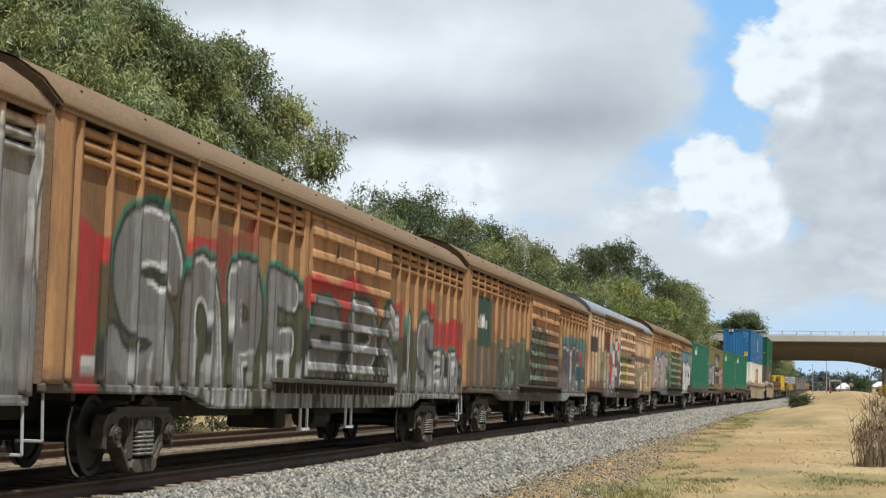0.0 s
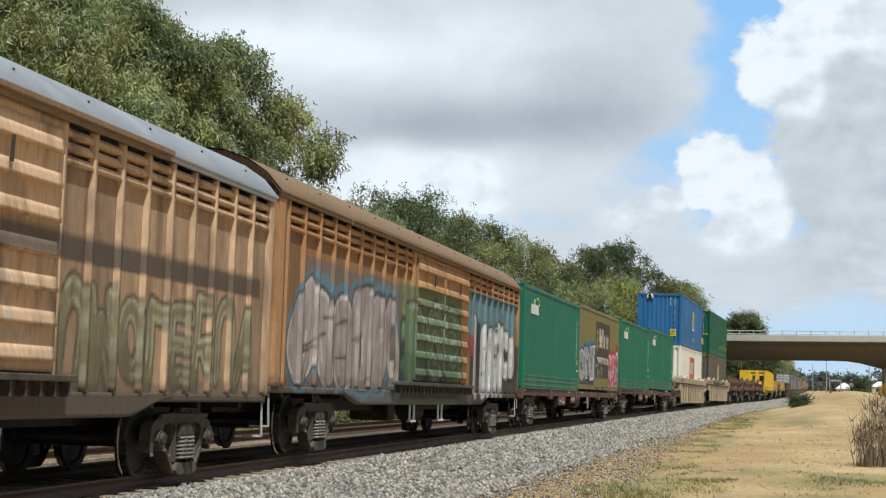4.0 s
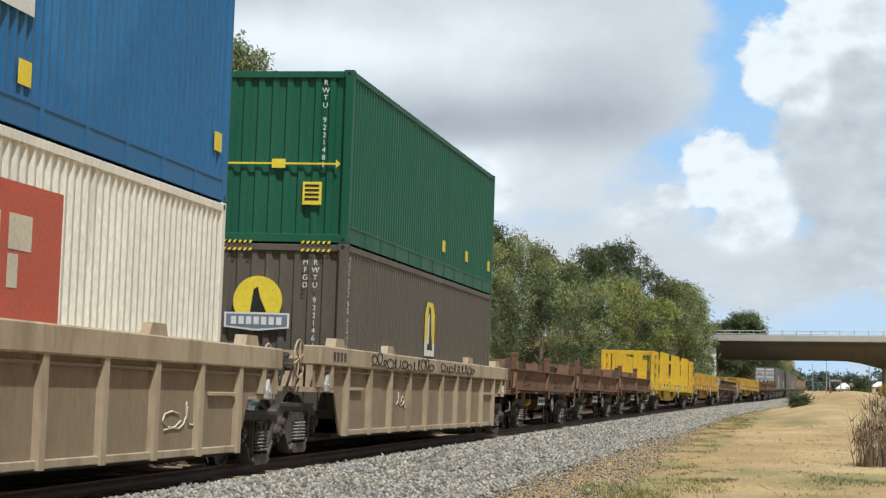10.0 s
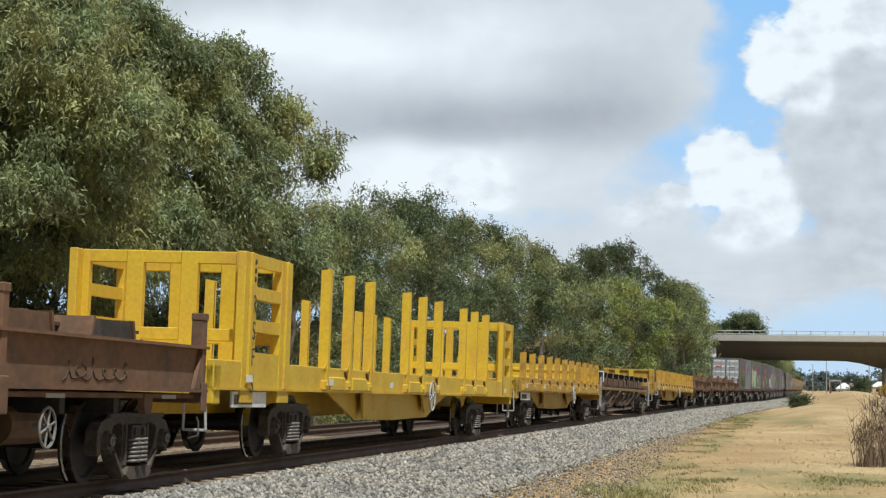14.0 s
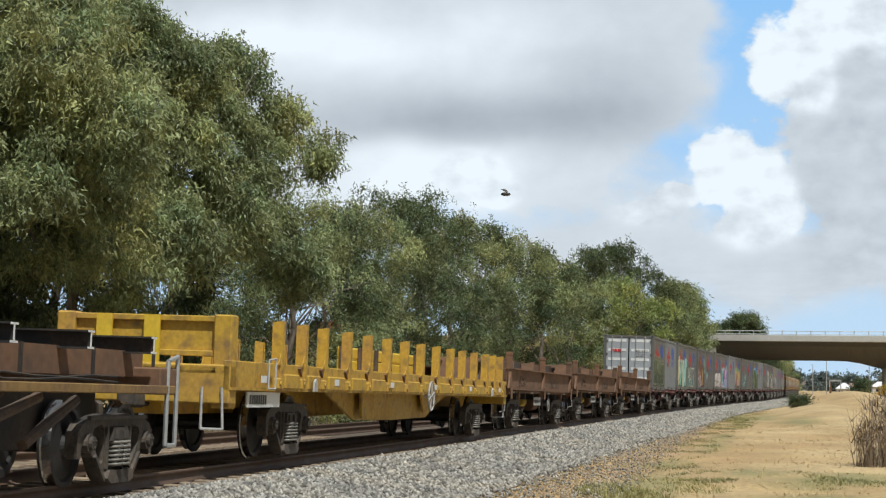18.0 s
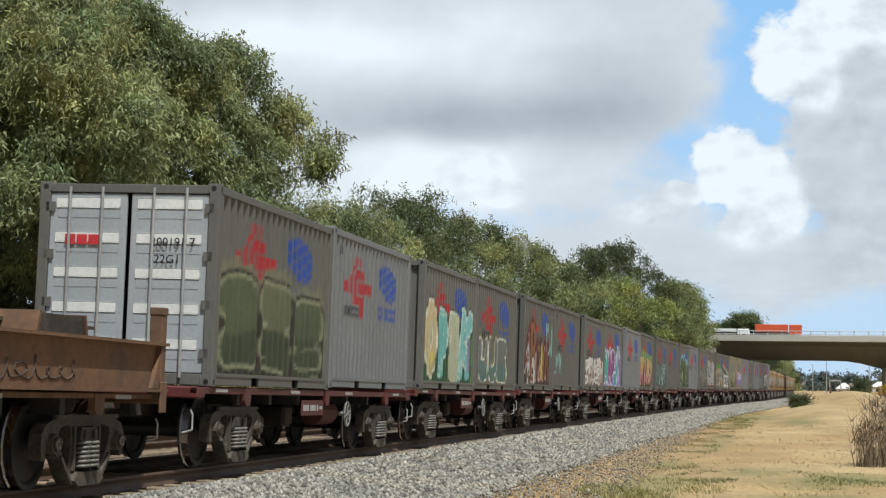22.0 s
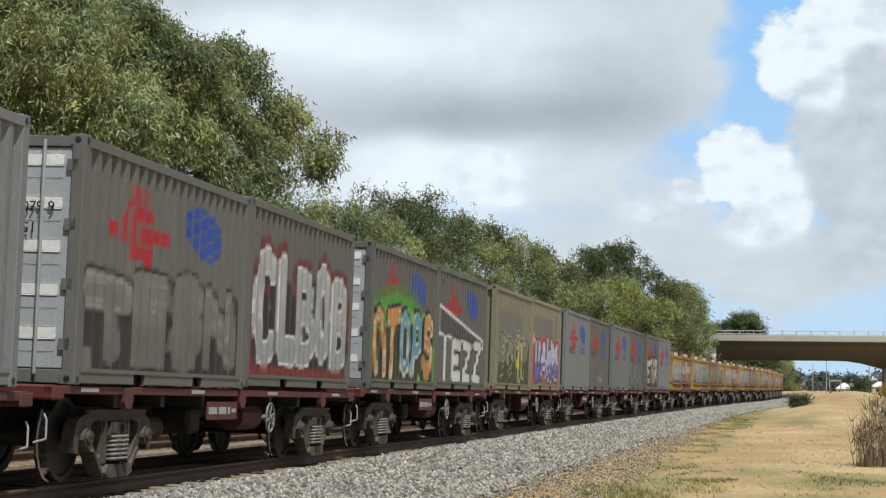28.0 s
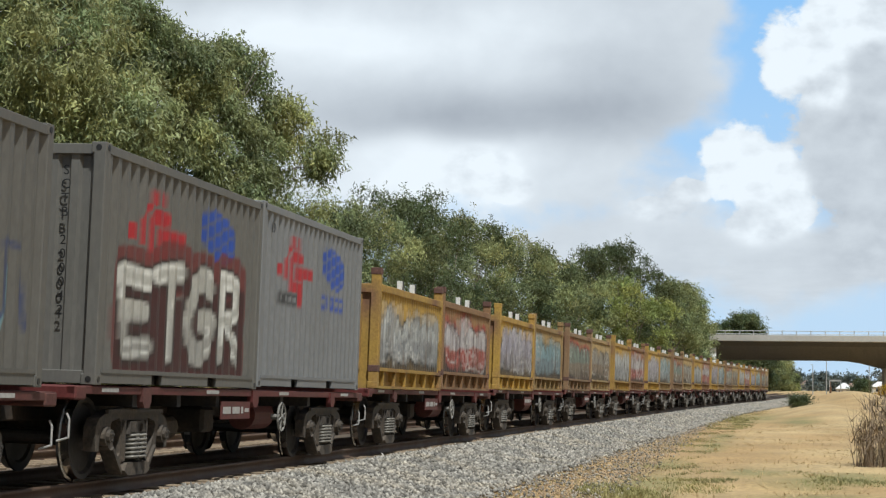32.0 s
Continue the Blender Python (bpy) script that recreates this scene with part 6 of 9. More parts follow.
GREY = (0.124, 0.120, 0.109)
LIGHTGREY = (0.172, 0.177, 0.183)
CREAM = (0.215, 0.19, 0.132)
GREY_WORK = {
    (0, 0): lambda Y, Z, c: (marks(Y, Z, c, 1.15), piece(Y, Z, c, "EZE", -2.7, 2.6, 0.0, 1.45, ((0.085, 0.105, 0.055), (0.12, 0.13, 0.07), (0.075, 0.095, 0.05)), (0.022, 0.018, 0.015), (0.17, 0.17, 0.11), (0.03, 0.03, 0.02), 1, 0.197, (0.25, 0.26, 0.16), (0.05, 0.065, 0.035))),
    (0, 1): lambda Y, Z, c: marks(Y, Z, c, 1.10),
    (1, 0): lambda Y, Z, c: (marks(Y, Z, c, 1.15, low=False), lay(c, (Z < 1.25 + 0.18 * ragged(Y, Z, 2.5, 4)) & (np.abs(Y) < 2.85), (0.07, 0.20, 0.05), 0.9), piece(Y, Z, c, "OPEK", -2.85, 2.5, 0.0, 1.72, ((0.56, 0.46, 0.26), (0.17, 0.44, 0.42), (0.50, 0.52, 0.36), (0.22, 0.50, 0.50)), (0.02, 0.035, 0.035), None, (0.025, 0.07, 0.03), 2, 0.225, (0.62, 0.66, 0.55), None, wild=0.10, edge=0.035), lay(c, (np.hypot(Y + 1.9, Z - 0.5) < 0.16), (0.62, 0.48, 0.05), 0.85), lay(c, (Y > 2.1) & (Y < 2.5) & (Z > 0.25) & (Z < 1.0), (0.24, 0.17, 0.33), 0.85)),
    (1, 1): lambda Y, Z, c: (marks(Y, Z, c, 1.15), piece(Y, Z, c, "UnE", -2.55, 1.6, 0.02, 1.12, (0.105, 0.118, 0.110), (0.72, 0.72, 0.68), None, None, 3, 0.156, None, (0.06, 0.135, 0.13), under=(0.30, 0.30, 0.06), edge=0.03)),
    (2, 0): lambda Y, Z, c: (marks(Y, Z, c, 1.20, low=False), piece(Y, Z, c, "ABnMA", -2.55, 2.1, 0.0, 1.75, ((0.17, 0.045, 0.035), (0.24, 0.10, 0.04), (0.15, 0.05, 0.035), (0.11, 0.03, 0.03)), (0.022, 0.015, 0.015), (0.10, 0.035, 0.03), (0.06, 0.025, 0.02), 4, 0.135, (0.50, 0.36, 0.34), (0.20, 0.075, 0.04), wild=0.3, plain=True, lap=1.15), lay(c, np.hypot((Y - 0.55) / 0.22, (Z - 0.65) / 0.5) < 1, (0.58, 0.44, 0.06), 0.85), lay(c, (np.abs(Y + 1.0 - 0.2 * np.sin(Z * 7)) < 0.13) & (Z < 0.75), (0.50, 0.56, 0.50), 0.85), lay(c, (np.abs(Y + 2.0 + 0.15 * np.sin(Z * 6)) < 0.10) & (Z < 1.0), (0.40, 0.56, 0.54), 0.85), scribble(Y, Z, c, 1.2, 2.6, 0.9, 1.8, (0.22, 0.46, 0.42), 4, 0.035)),
    (2, 1): lambda Y, Z, c: (marks(Y, Z, c, 1.12), scribble(Y, Z, c, -2.6, -1.2, 0.35, 0.95, (0.25, 0.50, 0.50), 5, 0.03), scribble(Y, Z, c, -0.6, 2.0, 0.3, 0.7, (0.12, 0.11, 0.11), 6, 0.02)),
    (3, 0): lambda Y, Z, c: (marks(Y, Z, c, 1.12), piece(Y, Z, c, "ZEnREN", -2.5, 2.75, 0.0, 1.05, (0.55, 0.50, 0.46), (0.045, 0.03, 0.028), None, (0.16, 0.08, 0.06), 7, 0.17, (0.72, 0.7, 0.68), (0.40, 0.33, 0.29))),
    (3, 1): lambda Y, Z, c: (marks(Y, Z, c, 1.15, low=False), lay(c, (Z < 1.35 + 0.2 * ragged(Y, Z, 3, 8)) & (np.abs(Y) < 2.85), (0.22, 0.22, 0.50), 0.88), piece(Y, Z, c, "MAPLI", -2.8, 2.7, 0.0, 1.62, ((0.03, 0.36, 0.30), (0.19, 0.025, 0.15), (0.19, 0.025, 0.15), (0.03, 0.36, 0.31), (0.19, 0.025, 0.15)), (0.66, 0.64, 0.70), None, None, 8, 0.205, None, None, edge=0.075, wild=0.2)),
    (4, 0): lambda Y, Z, c: (marks(Y, Z, c, 1.15), scribble(Y, Z, c, -2.6, 2.4, 0.2, 1.0, (0.13, 0.12, 0.12), 9, 0.015, 26)),
    (4, 1): lambda Y, Z, c: (marks(Y, Z, c, 1.18, low=False), piece(Y, Z, c, "HINK", -2.7, 2.5, 0.0, 1.45, ((0.50, 0.30, 0.14), (0.46, 0.22, 0.13), (0.52, 0.36, 0.18)), (0.03, 0.025, 0.02), (0.14, 0.34, 0.12), (0.05, 0.03, 0.02), 10, 0.18, (0.56, 0.5, 0.36), (0.50, 0.20, 0.20), spread=0.12)),
    (5, 0): lambda Y, Z, c: (marks(Y, Z, c, 1.15, 0.7), piece(Y, Z, c, "SNAPE", -2.5, 2.5, 0.0, 1.2, (0.11, 0.15, 0.15), (0.03, 0.04, 0.04), None, (0.05, 0.07, 0.07), 11, 0.17, (0.40, 0.55, 0.5), (0.07, 0.12, 0.12))),
    (5, 1): lambda Y, Z, c: marks(Y, Z, c, 1.12),
    (6, 0): lambda Y, Z, c: (marks(Y, Z, c, 1.25, low=False), piece(Y, Z, c, "BOR", -2.6, 2.4, 0.0, 1.75, (0.07, 0.10, 0.035), (0.012, 0.015, 0.01), (0.16, 0.42, 0.58), (0.03, 0.05, 0.02), 12, 0.197, (0.42, 0.46, 0.30), (0.05, 0.075, 0.025))),
    (6, 1): lambda Y, Z, c: (marks(Y, Z, c, 1.12), scribble(Y, Z, c, -2.2, 2.0, 0.2, 1.05, (0.10, 0.09, 0.09), 13, 0.022, 22)),
    (7, 0): lambda Y, Z, c: (marks(Y, Z, c, 1.12, low=False), piece(Y, Z, c, "TESN", -2.7, 2.6, 0.0, 1.22, (0.175, 0.17, 0.15), (0.022, 0.02, 0.02), None, (0.030, 0.028, 0.026), 14, 0.164, (0.26, 0.255, 0.23), (0.16, 0.155, 0.138), drop=(0.13, -0.06))),
    (7, 1): lambda Y, Z, c: (lay(c, (np.abs(Y) < 2.85) & (Y < -2.3) & (Z < 1.25), (0.30, 0.035, 0.05), 0.8), piece(Y, Z, c, "CLBOB", -2.6, 2.75, 0.12, 1.85, (0.34, 0.34, 0.345), (0.66, 0.66, 0.66), (0.13, 0.03, 0.03), (0.03, 0.025, 0.025), 15, 0.160, None, (0.31, 0.31, 0.315), edge=0.035, drop=(0.10, -0.12), spread=0.09, plain=True, lap=1.15), lay(c, (Z < 0.14) & (np.abs(Y) < 2.8), (0.17, 0.03, 0.03), 0.85)),
    (8, 0): lambda Y, Z, c: (marks(Y, Z, c, 1.32, 0.8, False), lay(c, (Z < 1.80 - 0.045 * (Y + 0.4) ** 2 - 0.22 * np.clip(Y - 1.0, 0, 2) + 0.05 * ragged(Y, Z, 3, 3)) & (np.abs(Y) < 2.9), (0.075, 0.17, 0.05), 0.7), lay(c, (Z < 1.62 - 0.045 * (Y + 0.4) ** 2 - 0.22 * np.clip(Y - 1.0, 0, 2) + 0.06 * ragged(Y, Z, 3, 4)) & (np.abs(Y) < 2.9), (0.085, 0.28, 0.04), 0.9), lay(c, (Z < 1.40 + 0.12 * ragged(Y, Z, 2, 5)) & (np.abs(Y) < 2.5), (0.26, 0.46, 0.05), 0.75), piece(Y, Z, c, "nTOPS", -2.75, 2.75, 0.0, 1.42, ((0.50, 0.25, 0.085), (0.50, 0.25, 0.085), (0.13, 0.30, 0.38), (0.13, 0.30, 0.38), (0.50, 0.25, 0.085)), (0.02, 0.02, 0.02), None, (0.03, 0.03, 0.025), 16, 0.150, (0.60, 0.56, 0.46), None, edge=0.05, plain=True, wild=0.12, lap=1.18, drop=(-0.08, 0.03))),
    (8, 1): lambda Y, Z, c: (marks(Y, Z, c, 1.2, low=False), lay(c, (np.abs(Y) < 2.7) & (Z < 1.62 - 0.11 * (Y + 2.6)) & (Z > 0.98 - 0.035 * (Y + 2.6)), (0.66, 0.66, 0.64), 0.95), lay(c, (np.abs(Y + 0.02) < 2.62) & (Z < 1.55 - 0.11 * (Y + 2.6)) & (Z > 1.04 - 0.035 * (Y + 2.6)), (0.045, 0.04, 0.042), 0.95), piece(Y, Z, c, "IEZZ", -2.65, 2.55, -0.02, 1.0, (0.60, 0.60, 0.58), (0.04, 0.038, 0.038), None, None, 17, 0.085, None, None, wild=0.04, plain=True, edge=0.06, lap=0.92, fade=1.0)),
    (9, 0): lambda Y, Z, c: (lay(c, (Y < 1.5) & (Z > 1.15) & (Z < 1.85) & (Y > -2.4), (0.15, 0.15, 0.13), 0.8), piece(Y, Z, c, "SOnK", -2.5, 2.6, 0.0, 1.4, (0.20, 0.195, 0.12), (0.025, 0.027, 0.02), (0.36, 0.35, 0.31), (0.06, 0.06, 0.03), 18, 0.164, (0.46, 0.46, 0.40), (0.085, 0.08, 0.035), spread=0.03), lay(c, (np.abs(Y - 0.75) < 0.10 + 0.10 * (np.abs(Z - 0.55) < 0.12)) & (np.abs(Z - 0.6) < 0.55), (0.62, 0.48, 0.03))),
    (9, 1): lambda Y, Z, c: (lay(c, (Y > -2.6) & (Y < 1.3) & (Z > 1.3) & (Z < 1.95), (0.15, 0.15, 0.135), 0.85), lay(c, (np.abs(Y - 2.05) < 0.16) & (Z > 1.2) & (Z < 2.15), (0.10, 0.105, 0.12), 0.8), lay(c, (Z < 1.36 + 0.22 * ragged(Y * 1.6, Z * 0.3, 4, 9)) & (np.abs(Y) < 2.85), (0.46, 0.065, 0.075), 0.9), piece(Y, Z, c, "nAMn", -2.35, 2.65, 0.06, 1.42, (0.44, 0.42, 0.62), (0.018, 0.015, 0.025), None, (0.22, 0.14, 0.06), 19, 0.189, (0.60, 0.58, 0.72), (0.17, 0.14, 0.38), edge=0.055, drop=(-0.11, -0.02)), scribble(Y, Z, c, -2.7, -2.2, 1.15, 1.45, (0.66, 0.66, 0.64), 24, 0.02, 5)),
    (10, 0): lambda Y, Z, c: marks(Y, Z, c, 1.12),
    (10, 1): lambda Y, Z, c: (marks(Y, Z, c, 1.12, 0.75), scribble(Y, Z, c, -0.5, 1.0, 0.1, 0.4, (0.5, 0.5, 0.5), 20, 0.02, 10)),
    (11, 0): lambda Y, Z, c: marks(Y, Z, c, 1.12),
    (11, 1): lambda Y, Z, c: (marks(Y, Z, c, 1.15), scribble(Y, Z, c, -2.4, 2.2, 0.2, 0.95, (0.20, 0.36, 0.40), 21, 0.028, 18), scribble(Y, Z, c, 0.4, 2.5, 0.4, 1.2, (0.035, 0.05, 0.12), 22, 0.03, 12)),
    (12, 0): lambda Y, Z, c: (marks(Y, Z, c, 1.20, low=False), piece(Y, Z, c, "ETGR", -2.4, 2.3, 0.05, 1.42, (0.42, 0.41, 0.37), (0.03, 0.022, 0.02), (0.13, 0.030, 0.028), (0.05, 0.02, 0.02), 23, 0.125, (0.64, 0.64, 0.60), (0.36, 0.35, 0.32), spread=0.12, plain=True, lap=1.15)),
    (12, 1): lambda Y, Z, c: marks(Y, Z, c, 1.12),
}
GREY_LABEL = {
    (0, 0): "grey container sprayed with a green camouflage piece", (1, 0): "grey container sprayed with cream and turquoise forms", (1, 1): "grey container with white outlined spray forms", (2, 0): "grey container sprayed with a red-brown piece",
    (3, 0): "grey container with a white and brown sprayed row", (3, 1): "grey container sprayed turquoise and purple", (4, 1): "grey container with an orange and green piece", (6, 0): "grey container sprayed dark green with blue cloud",
    (7, 0): "grey container with black outlined forms and door end", (7, 1): "grey container with silver forms on red cloud", (8, 0): "grey container sprayed green, orange and blue", (8, 1): "grey container with a black panel of white outlines",
    (9, 0): "cream container with olive and black sprayed forms", (9, 1): "cream container sprayed purple on a red ground", (12, 0): "grey container with silver forms on dark red",
}


def van_paint(k):
    def go(Y, Z, c):
        if k == 0:
            spray(Y, Z, c, -11.5, 11.5, -0.15, 2.6, (0.30, 0.29, 0.28), (0.30, 0.29, 0.28), (0.03, 0.03, 0.03), (0.55, 0.53, 0.45), 9, 31, 0.22, (0.7, 0.7, 0.68), 0.04)
        if k == 1:
            cloud = (Z < 1.75 + 0.45 * ragged(Y, Z, 2.4, 2)) & (Y > -11.0) & (Y < 11.6)
            lay(c, cloud & ((Y < 8.2) | (Z > 0.75)) & ((Y < -9.2) | (ragged(Y, Z * 0.3, 1.2, 4) > -0.22)), (0.42, 0.030, 0.032), 0.93)
            lay(c, (Y > -6.4) & (Y < -4.4) & (Z < 2.15 + 0.3 * ragged(Y, Z, 4, 3)) & (Z > 1.2), (0.24, 0.05, 0.03), 0.8)
            lay(c, (Y > -10.2) & (Y < 8.6) & (Z < np.where(Y < -7.9, 1.45, 1.12) + 0.25 * ragged(Y, Z, 2.6, 12)), (0.060, 0.058, 0.050), 0.92)
            grey, low_grey = (0.195, 0.192, 0.190), (0.25, 0.247, 0.242)
            dark, teal, pale = (0.022, 0.022, 0.020), (0.02, 0.20, 0.14), (0.74, 0.73, 0.71)
            piece(Y, Z, c, "S", -10.3, -7.5, -0.30, 2.12, grey, dark, teal, (0.075, 0.072, 0.035), 32, 0.116, pale, low_grey, wild=0.0, plain=True, edge=0.07, spread=0.03, lap=1.0)
            piece(Y, Z, c, "nPE", -7.7, -2.0, -0.45, 1.80, grey, dark, teal, (0.075, 0.072, 0.035), 36, 0.142, pale, low_grey, wild=0.10, plain=True, edge=0.065, spread=0.03, lap=1.08)
            piece(Y, Z, c, "RR", -2.1, 3.2, -0.45, 1.62, grey, dark, teal, dark, 34, 0.120, pale, low_grey, wild=0.12, plain=True, edge=0.06, spread=0.03, lap=1.06)
            piece(Y, Z, c, "SIS", 3.1, 8.6, -0.40, 1.72, grey, dark, teal, (0.075, 0.072, 0.035), 37, 0.124, pale, low_grey, wild=0.06, plain=True, edge=0.06, spread=0.03, lap=1.12)
            piece(Y, Z, c, "BUB", 8.4, 11.6, -0.3, 0.95, grey, dark, teal, dark, 35, 0.130, (0.6, 0.59, 0.57), low_grey, wild=0.1, edge=0.04, spread=0.05, lap=1.05)
            lay(c, (Z < 0.40 + 0.42 * ragged(Y * 2.0, Z * 0.2, 5, 7)) & (ragged(Y * 3.0, Z * 0.4, 5, 6) > 0.10) & (Y > -9.5), (0.46, 0.45, 0.44), 0.7)
            lay(c, (Y > -10.75) & (Y < -10.35) & (Z > 0.1) & (Z < 0.3), (0.62, 0.60, 0.58))
        if k == 2:
            lay(c, (Y > -11.5) & (Y < 5.0) & (Z < 1.12 + 0.12 * ragged(Y * 1.5, Z * 0.4, 3, 14)), (0.100, 0.082, 0.062), 0.72)
            lay(c, (Y > -2.0) & (Y < 4.0) & (Z > 1.1) & (Z < 1.9 + 0.3 * ragged(Y, Z, 2.5, 15)), (0.165, 0.105, 0.075), 0.55)
            lay(c, (Y > -10.2) & (Y < -8.3) & (Z > 1.0) & (Z < 2.22), (0.035, 0.065, 0.048))
            for i in range(7):
                lay(c, (Y > -10.05 + i * 0.22) & (Y < -9.91 + i * 0.22) & (Z > 1.46) & (Z < 1.66 + 0.10 * (i in (2, 3))), (0.6, 0.6, 0.55))
            lay(c, (Y > -10.2) & (Y < -8.4) & (Z < 0.96) & (np.abs(((Y * 1.6) % 1) - 0.5) < 0.32), (0.10, 0.098, 0.088), 0.9)
            piece(Y, Z, c, "KUSHLI", -7.3, -1.8, -0.15, 1.45, (0.105, 0.13, 0.085), (0.035, 0.04, 0.03), None, (0.06, 0.055, 0.045), 33, 0.156, (0.26, 0.30, 0.22), (0.085, 0.115, 0.075), alpha=0.85, wild=0.25)
            lay(c, (Y > -1.9) & (Y < 4.0) & (Z > 0.95 + 0.1 * ragged(Y, Z, 3, 1)) & (Z < 1.35), (0.035, 0.03, 0.028), 0.85)
            piece(Y, Z, c, "SB", -1.85, 1.0, -0.1, 1.75, (0.07, 0.125, 0.065), (0.03, 0.035, 0.03), (0.03, 0.032, 0.03), None, 133, 0.164, (0.30, 0.36, 0.27), (0.09, 0.15, 0.08), alpha=0.88)
            lay(c, (Y > 1.4) & (Y < 4.8) & (Z < 1.3) & (ragged(Y, Z, 4, 5) > -0.05), (0.07, 0.062, 0.05), 0.8)
            lay(c, (Y > 4.9) & (Z < 1.85 + 0.2 * ragged(Y, Z, 2, 8)) & (Y < 11.3), (0.03, 0.14, 0.16), 0.85)
            piece(Y, Z, c, "BUCL", 5.3, 11.4, -0.10, 1.52, (0.045, 0.042, 0.045), (0.55, 0.53, 0.53), (0.02, 0.03, 0.035), (0.03, 0.075, 0.085), 34, 0.148, None, (0.10, 0.097, 0.10), edge=0.04, wild=0.06, plain=True, lap=1.12, spread=0.04, fade=1.25)
            for y, z in ((5.42, 0.95), (6.9, 0.55), (8.6, 0.7), (9.9, 1.2), (10.5, 0.75)):
                lay(c, (np.abs(Y - y - 0.15 * (Z - z)) < 0.085) & (np.abs(Z - z) < 0.24), (0.42, 0.045, 0.06), 0.9)
            lay(c, (Y > 5.2) & (Y < 11.5) & (Z < 0.10 + 0.16 * ragged(Y * 2, Z * 0.3, 5, 9)), (0.36, 0.35, 0.35), 0.75)
        if k == 3:
            lay(c, (Y > -11.3) & (Y < -5.0) & (Z < 1.25 + 0.15 * ragged(Y * 1.5, Z * 0.4, 3, 16)), (0.22, 0.145, 0.090), 0.35)
            lay(c, (Y > -11.3) & (Y < -6.8) & (Z < 0.32 + 0.1 * ragged(Y, Z, 3, 17)), (0.085, 0.045, 0.035), 0.75)
            lay(c, (Y > -11.2) & (Y < -8.9) & (Z > 1.35) & (Z < 1.9), (0.05, 0.042, 0.036))
            lay(c, (Y > -6.6) & (Y < -4.9) & (Z > 1.45) & (Z < 2.2), (0.12, 0.035, 0.025))
            spray(Y, Z, c, -8.6, -5.2, 0.3, 1.6, (0.36, 0.31, 0.20), (0.32, 0.27, 0.17), (0.10, 0.075, 0.05), None, 3, 35, 0.25, None)
            piece(Y, Z, c, "HKRI", -5.4, -1.2, -0.25, 1.98, ((0.58, 0.57, 0.56), (0.62, 0.61, 0.60), (0.55, 0.54, 0.54), (0.60, 0.59, 0.58)), (0.04, 0.035, 0.04), (0.20, 0.36, 0.50), (0.10, 0.085, 0.085), 36, 0.140, (0.78, 0.77, 0.76), (0.50, 0.49, 0.49), wild=0.2, spread=0.05, drop=(0.12, 0.06))
            for y, z, t in ((-4.6, 0.9, 0.7), (-3.55, 1.0, 0.75), (-2.5, 0.75, 0.6), (-2.3, 1.75, 0.2), (-4.2, 1.8, 0.2)):
                lay(c, (np.hypot((Y - y - 0.1 * (Z - z)) / 0.20, (Z - z) / t) < 1.0), (0.46, 0.035, 0.04), 0.92)
            lay(c, (Y > -1.8) & (Y < 2.4) & (Z > 1.2) & (Z < 1.5), (0.05, 0.042, 0.036), 0.9)
            lay(c, (Y > -1.2) & (Y < 0.4) & (Z > 0.3) & (Z < 1.3 + 0.1 * ragged(Y, Z, 5, 1)), (0.30, 0.33, 0.05), 0.85)
            piece(Y, Z, c, "nMOLERnA", 4.0, 11.2, 0.0, 1.3, (0.235, 0.215, 0.12), (0.06, 0.05, 0.035), None, None, 37, 0.156, (0.4, 0.37, 0.26), (0.20, 0.175, 0.09), alpha=0.88)
            scribble(Y, Z, c, 1.0, 3.2, 0.5, 1.25, (0.40, 0.39, 0.34), 25, 0.03, 9)
            lay(c, (Y > 2.4) & (Y < 11.4) & (Z > 1.35) & (Z < 1.62), (0.055, 0.045, 0.04), 0.85)
        if k == 4:
            lay(c, (Y > -10) & (Y < -3) & (Z < 2.0 + 0.2 * ragged(Y, Z, 2, 5)), (0.13, 0.12, 0.13), 0.7)
            spray(Y, Z, c, -10.5, -3.0, 0.0, 1.9, (0.40, 0.34, 0.34), (0.36, 0.30, 0.26), (0.06, 0.05, 0.05), (0.10, 0.20, 0.26), 6, 38, 0.2, (0.6, 0.55, 0.55), 0.06)
            lay(c, (Y > -3.0) & (Y < 3.0) & (Z < 2.05), (0.10, 0.155, 0.075), 0.85)
            piece(Y, Z, c, "SOS", -2.9, 3.0, -0.1, 1.95, (0.14, 0.21, 0.11), (0.02, 0.03, 0.03), None, (0.03, 0.03, 0.04), 39, 0.180, (0.46, 0.5, 0.40), (0.10, 0.155, 0.075), edge=0.06)
            lay(c, (Y > 4.3) & (Y < 11.4) & (Z < 2.35) & (Z > 1.2), (0.08, 0.22, 0.28), 0.85)
            lay(c, (Y > 5.2) & (Y < 11.7) & (Z < 1.3 + 0.12 * ragged(Y, Z, 3, 6)), (0.045, 0.042, 0.042), 0.95)
            piece(Y, Z, c, "ISHR", 4.7, 9.3, -0.25, 1.85, (0.58, 0.57, 0.56), (0.02, 0.02, 0.02), None, (0.025, 0.025, 0.025), 40, 0.205, (0.72, 0.71, 0.7), None, plain=True, edge=0.05, drop=(0.14, -0.02))
            piece(Y, Z, c, "OB", 9.2, 11.5, 0.35, 1.62, (0.55, 0.54, 0.53), (0.02, 0.02, 0.02), None, (0.025, 0.025, 0.025), 41, 0.197, (0.7, 0.69, 0.68), None, plain=True, edge=0.05)
            lay(c, np.hypot(Y - 4.6, (Z - 1.1)) < 0.28, (0.30, 0.03, 0.03), 0.9)
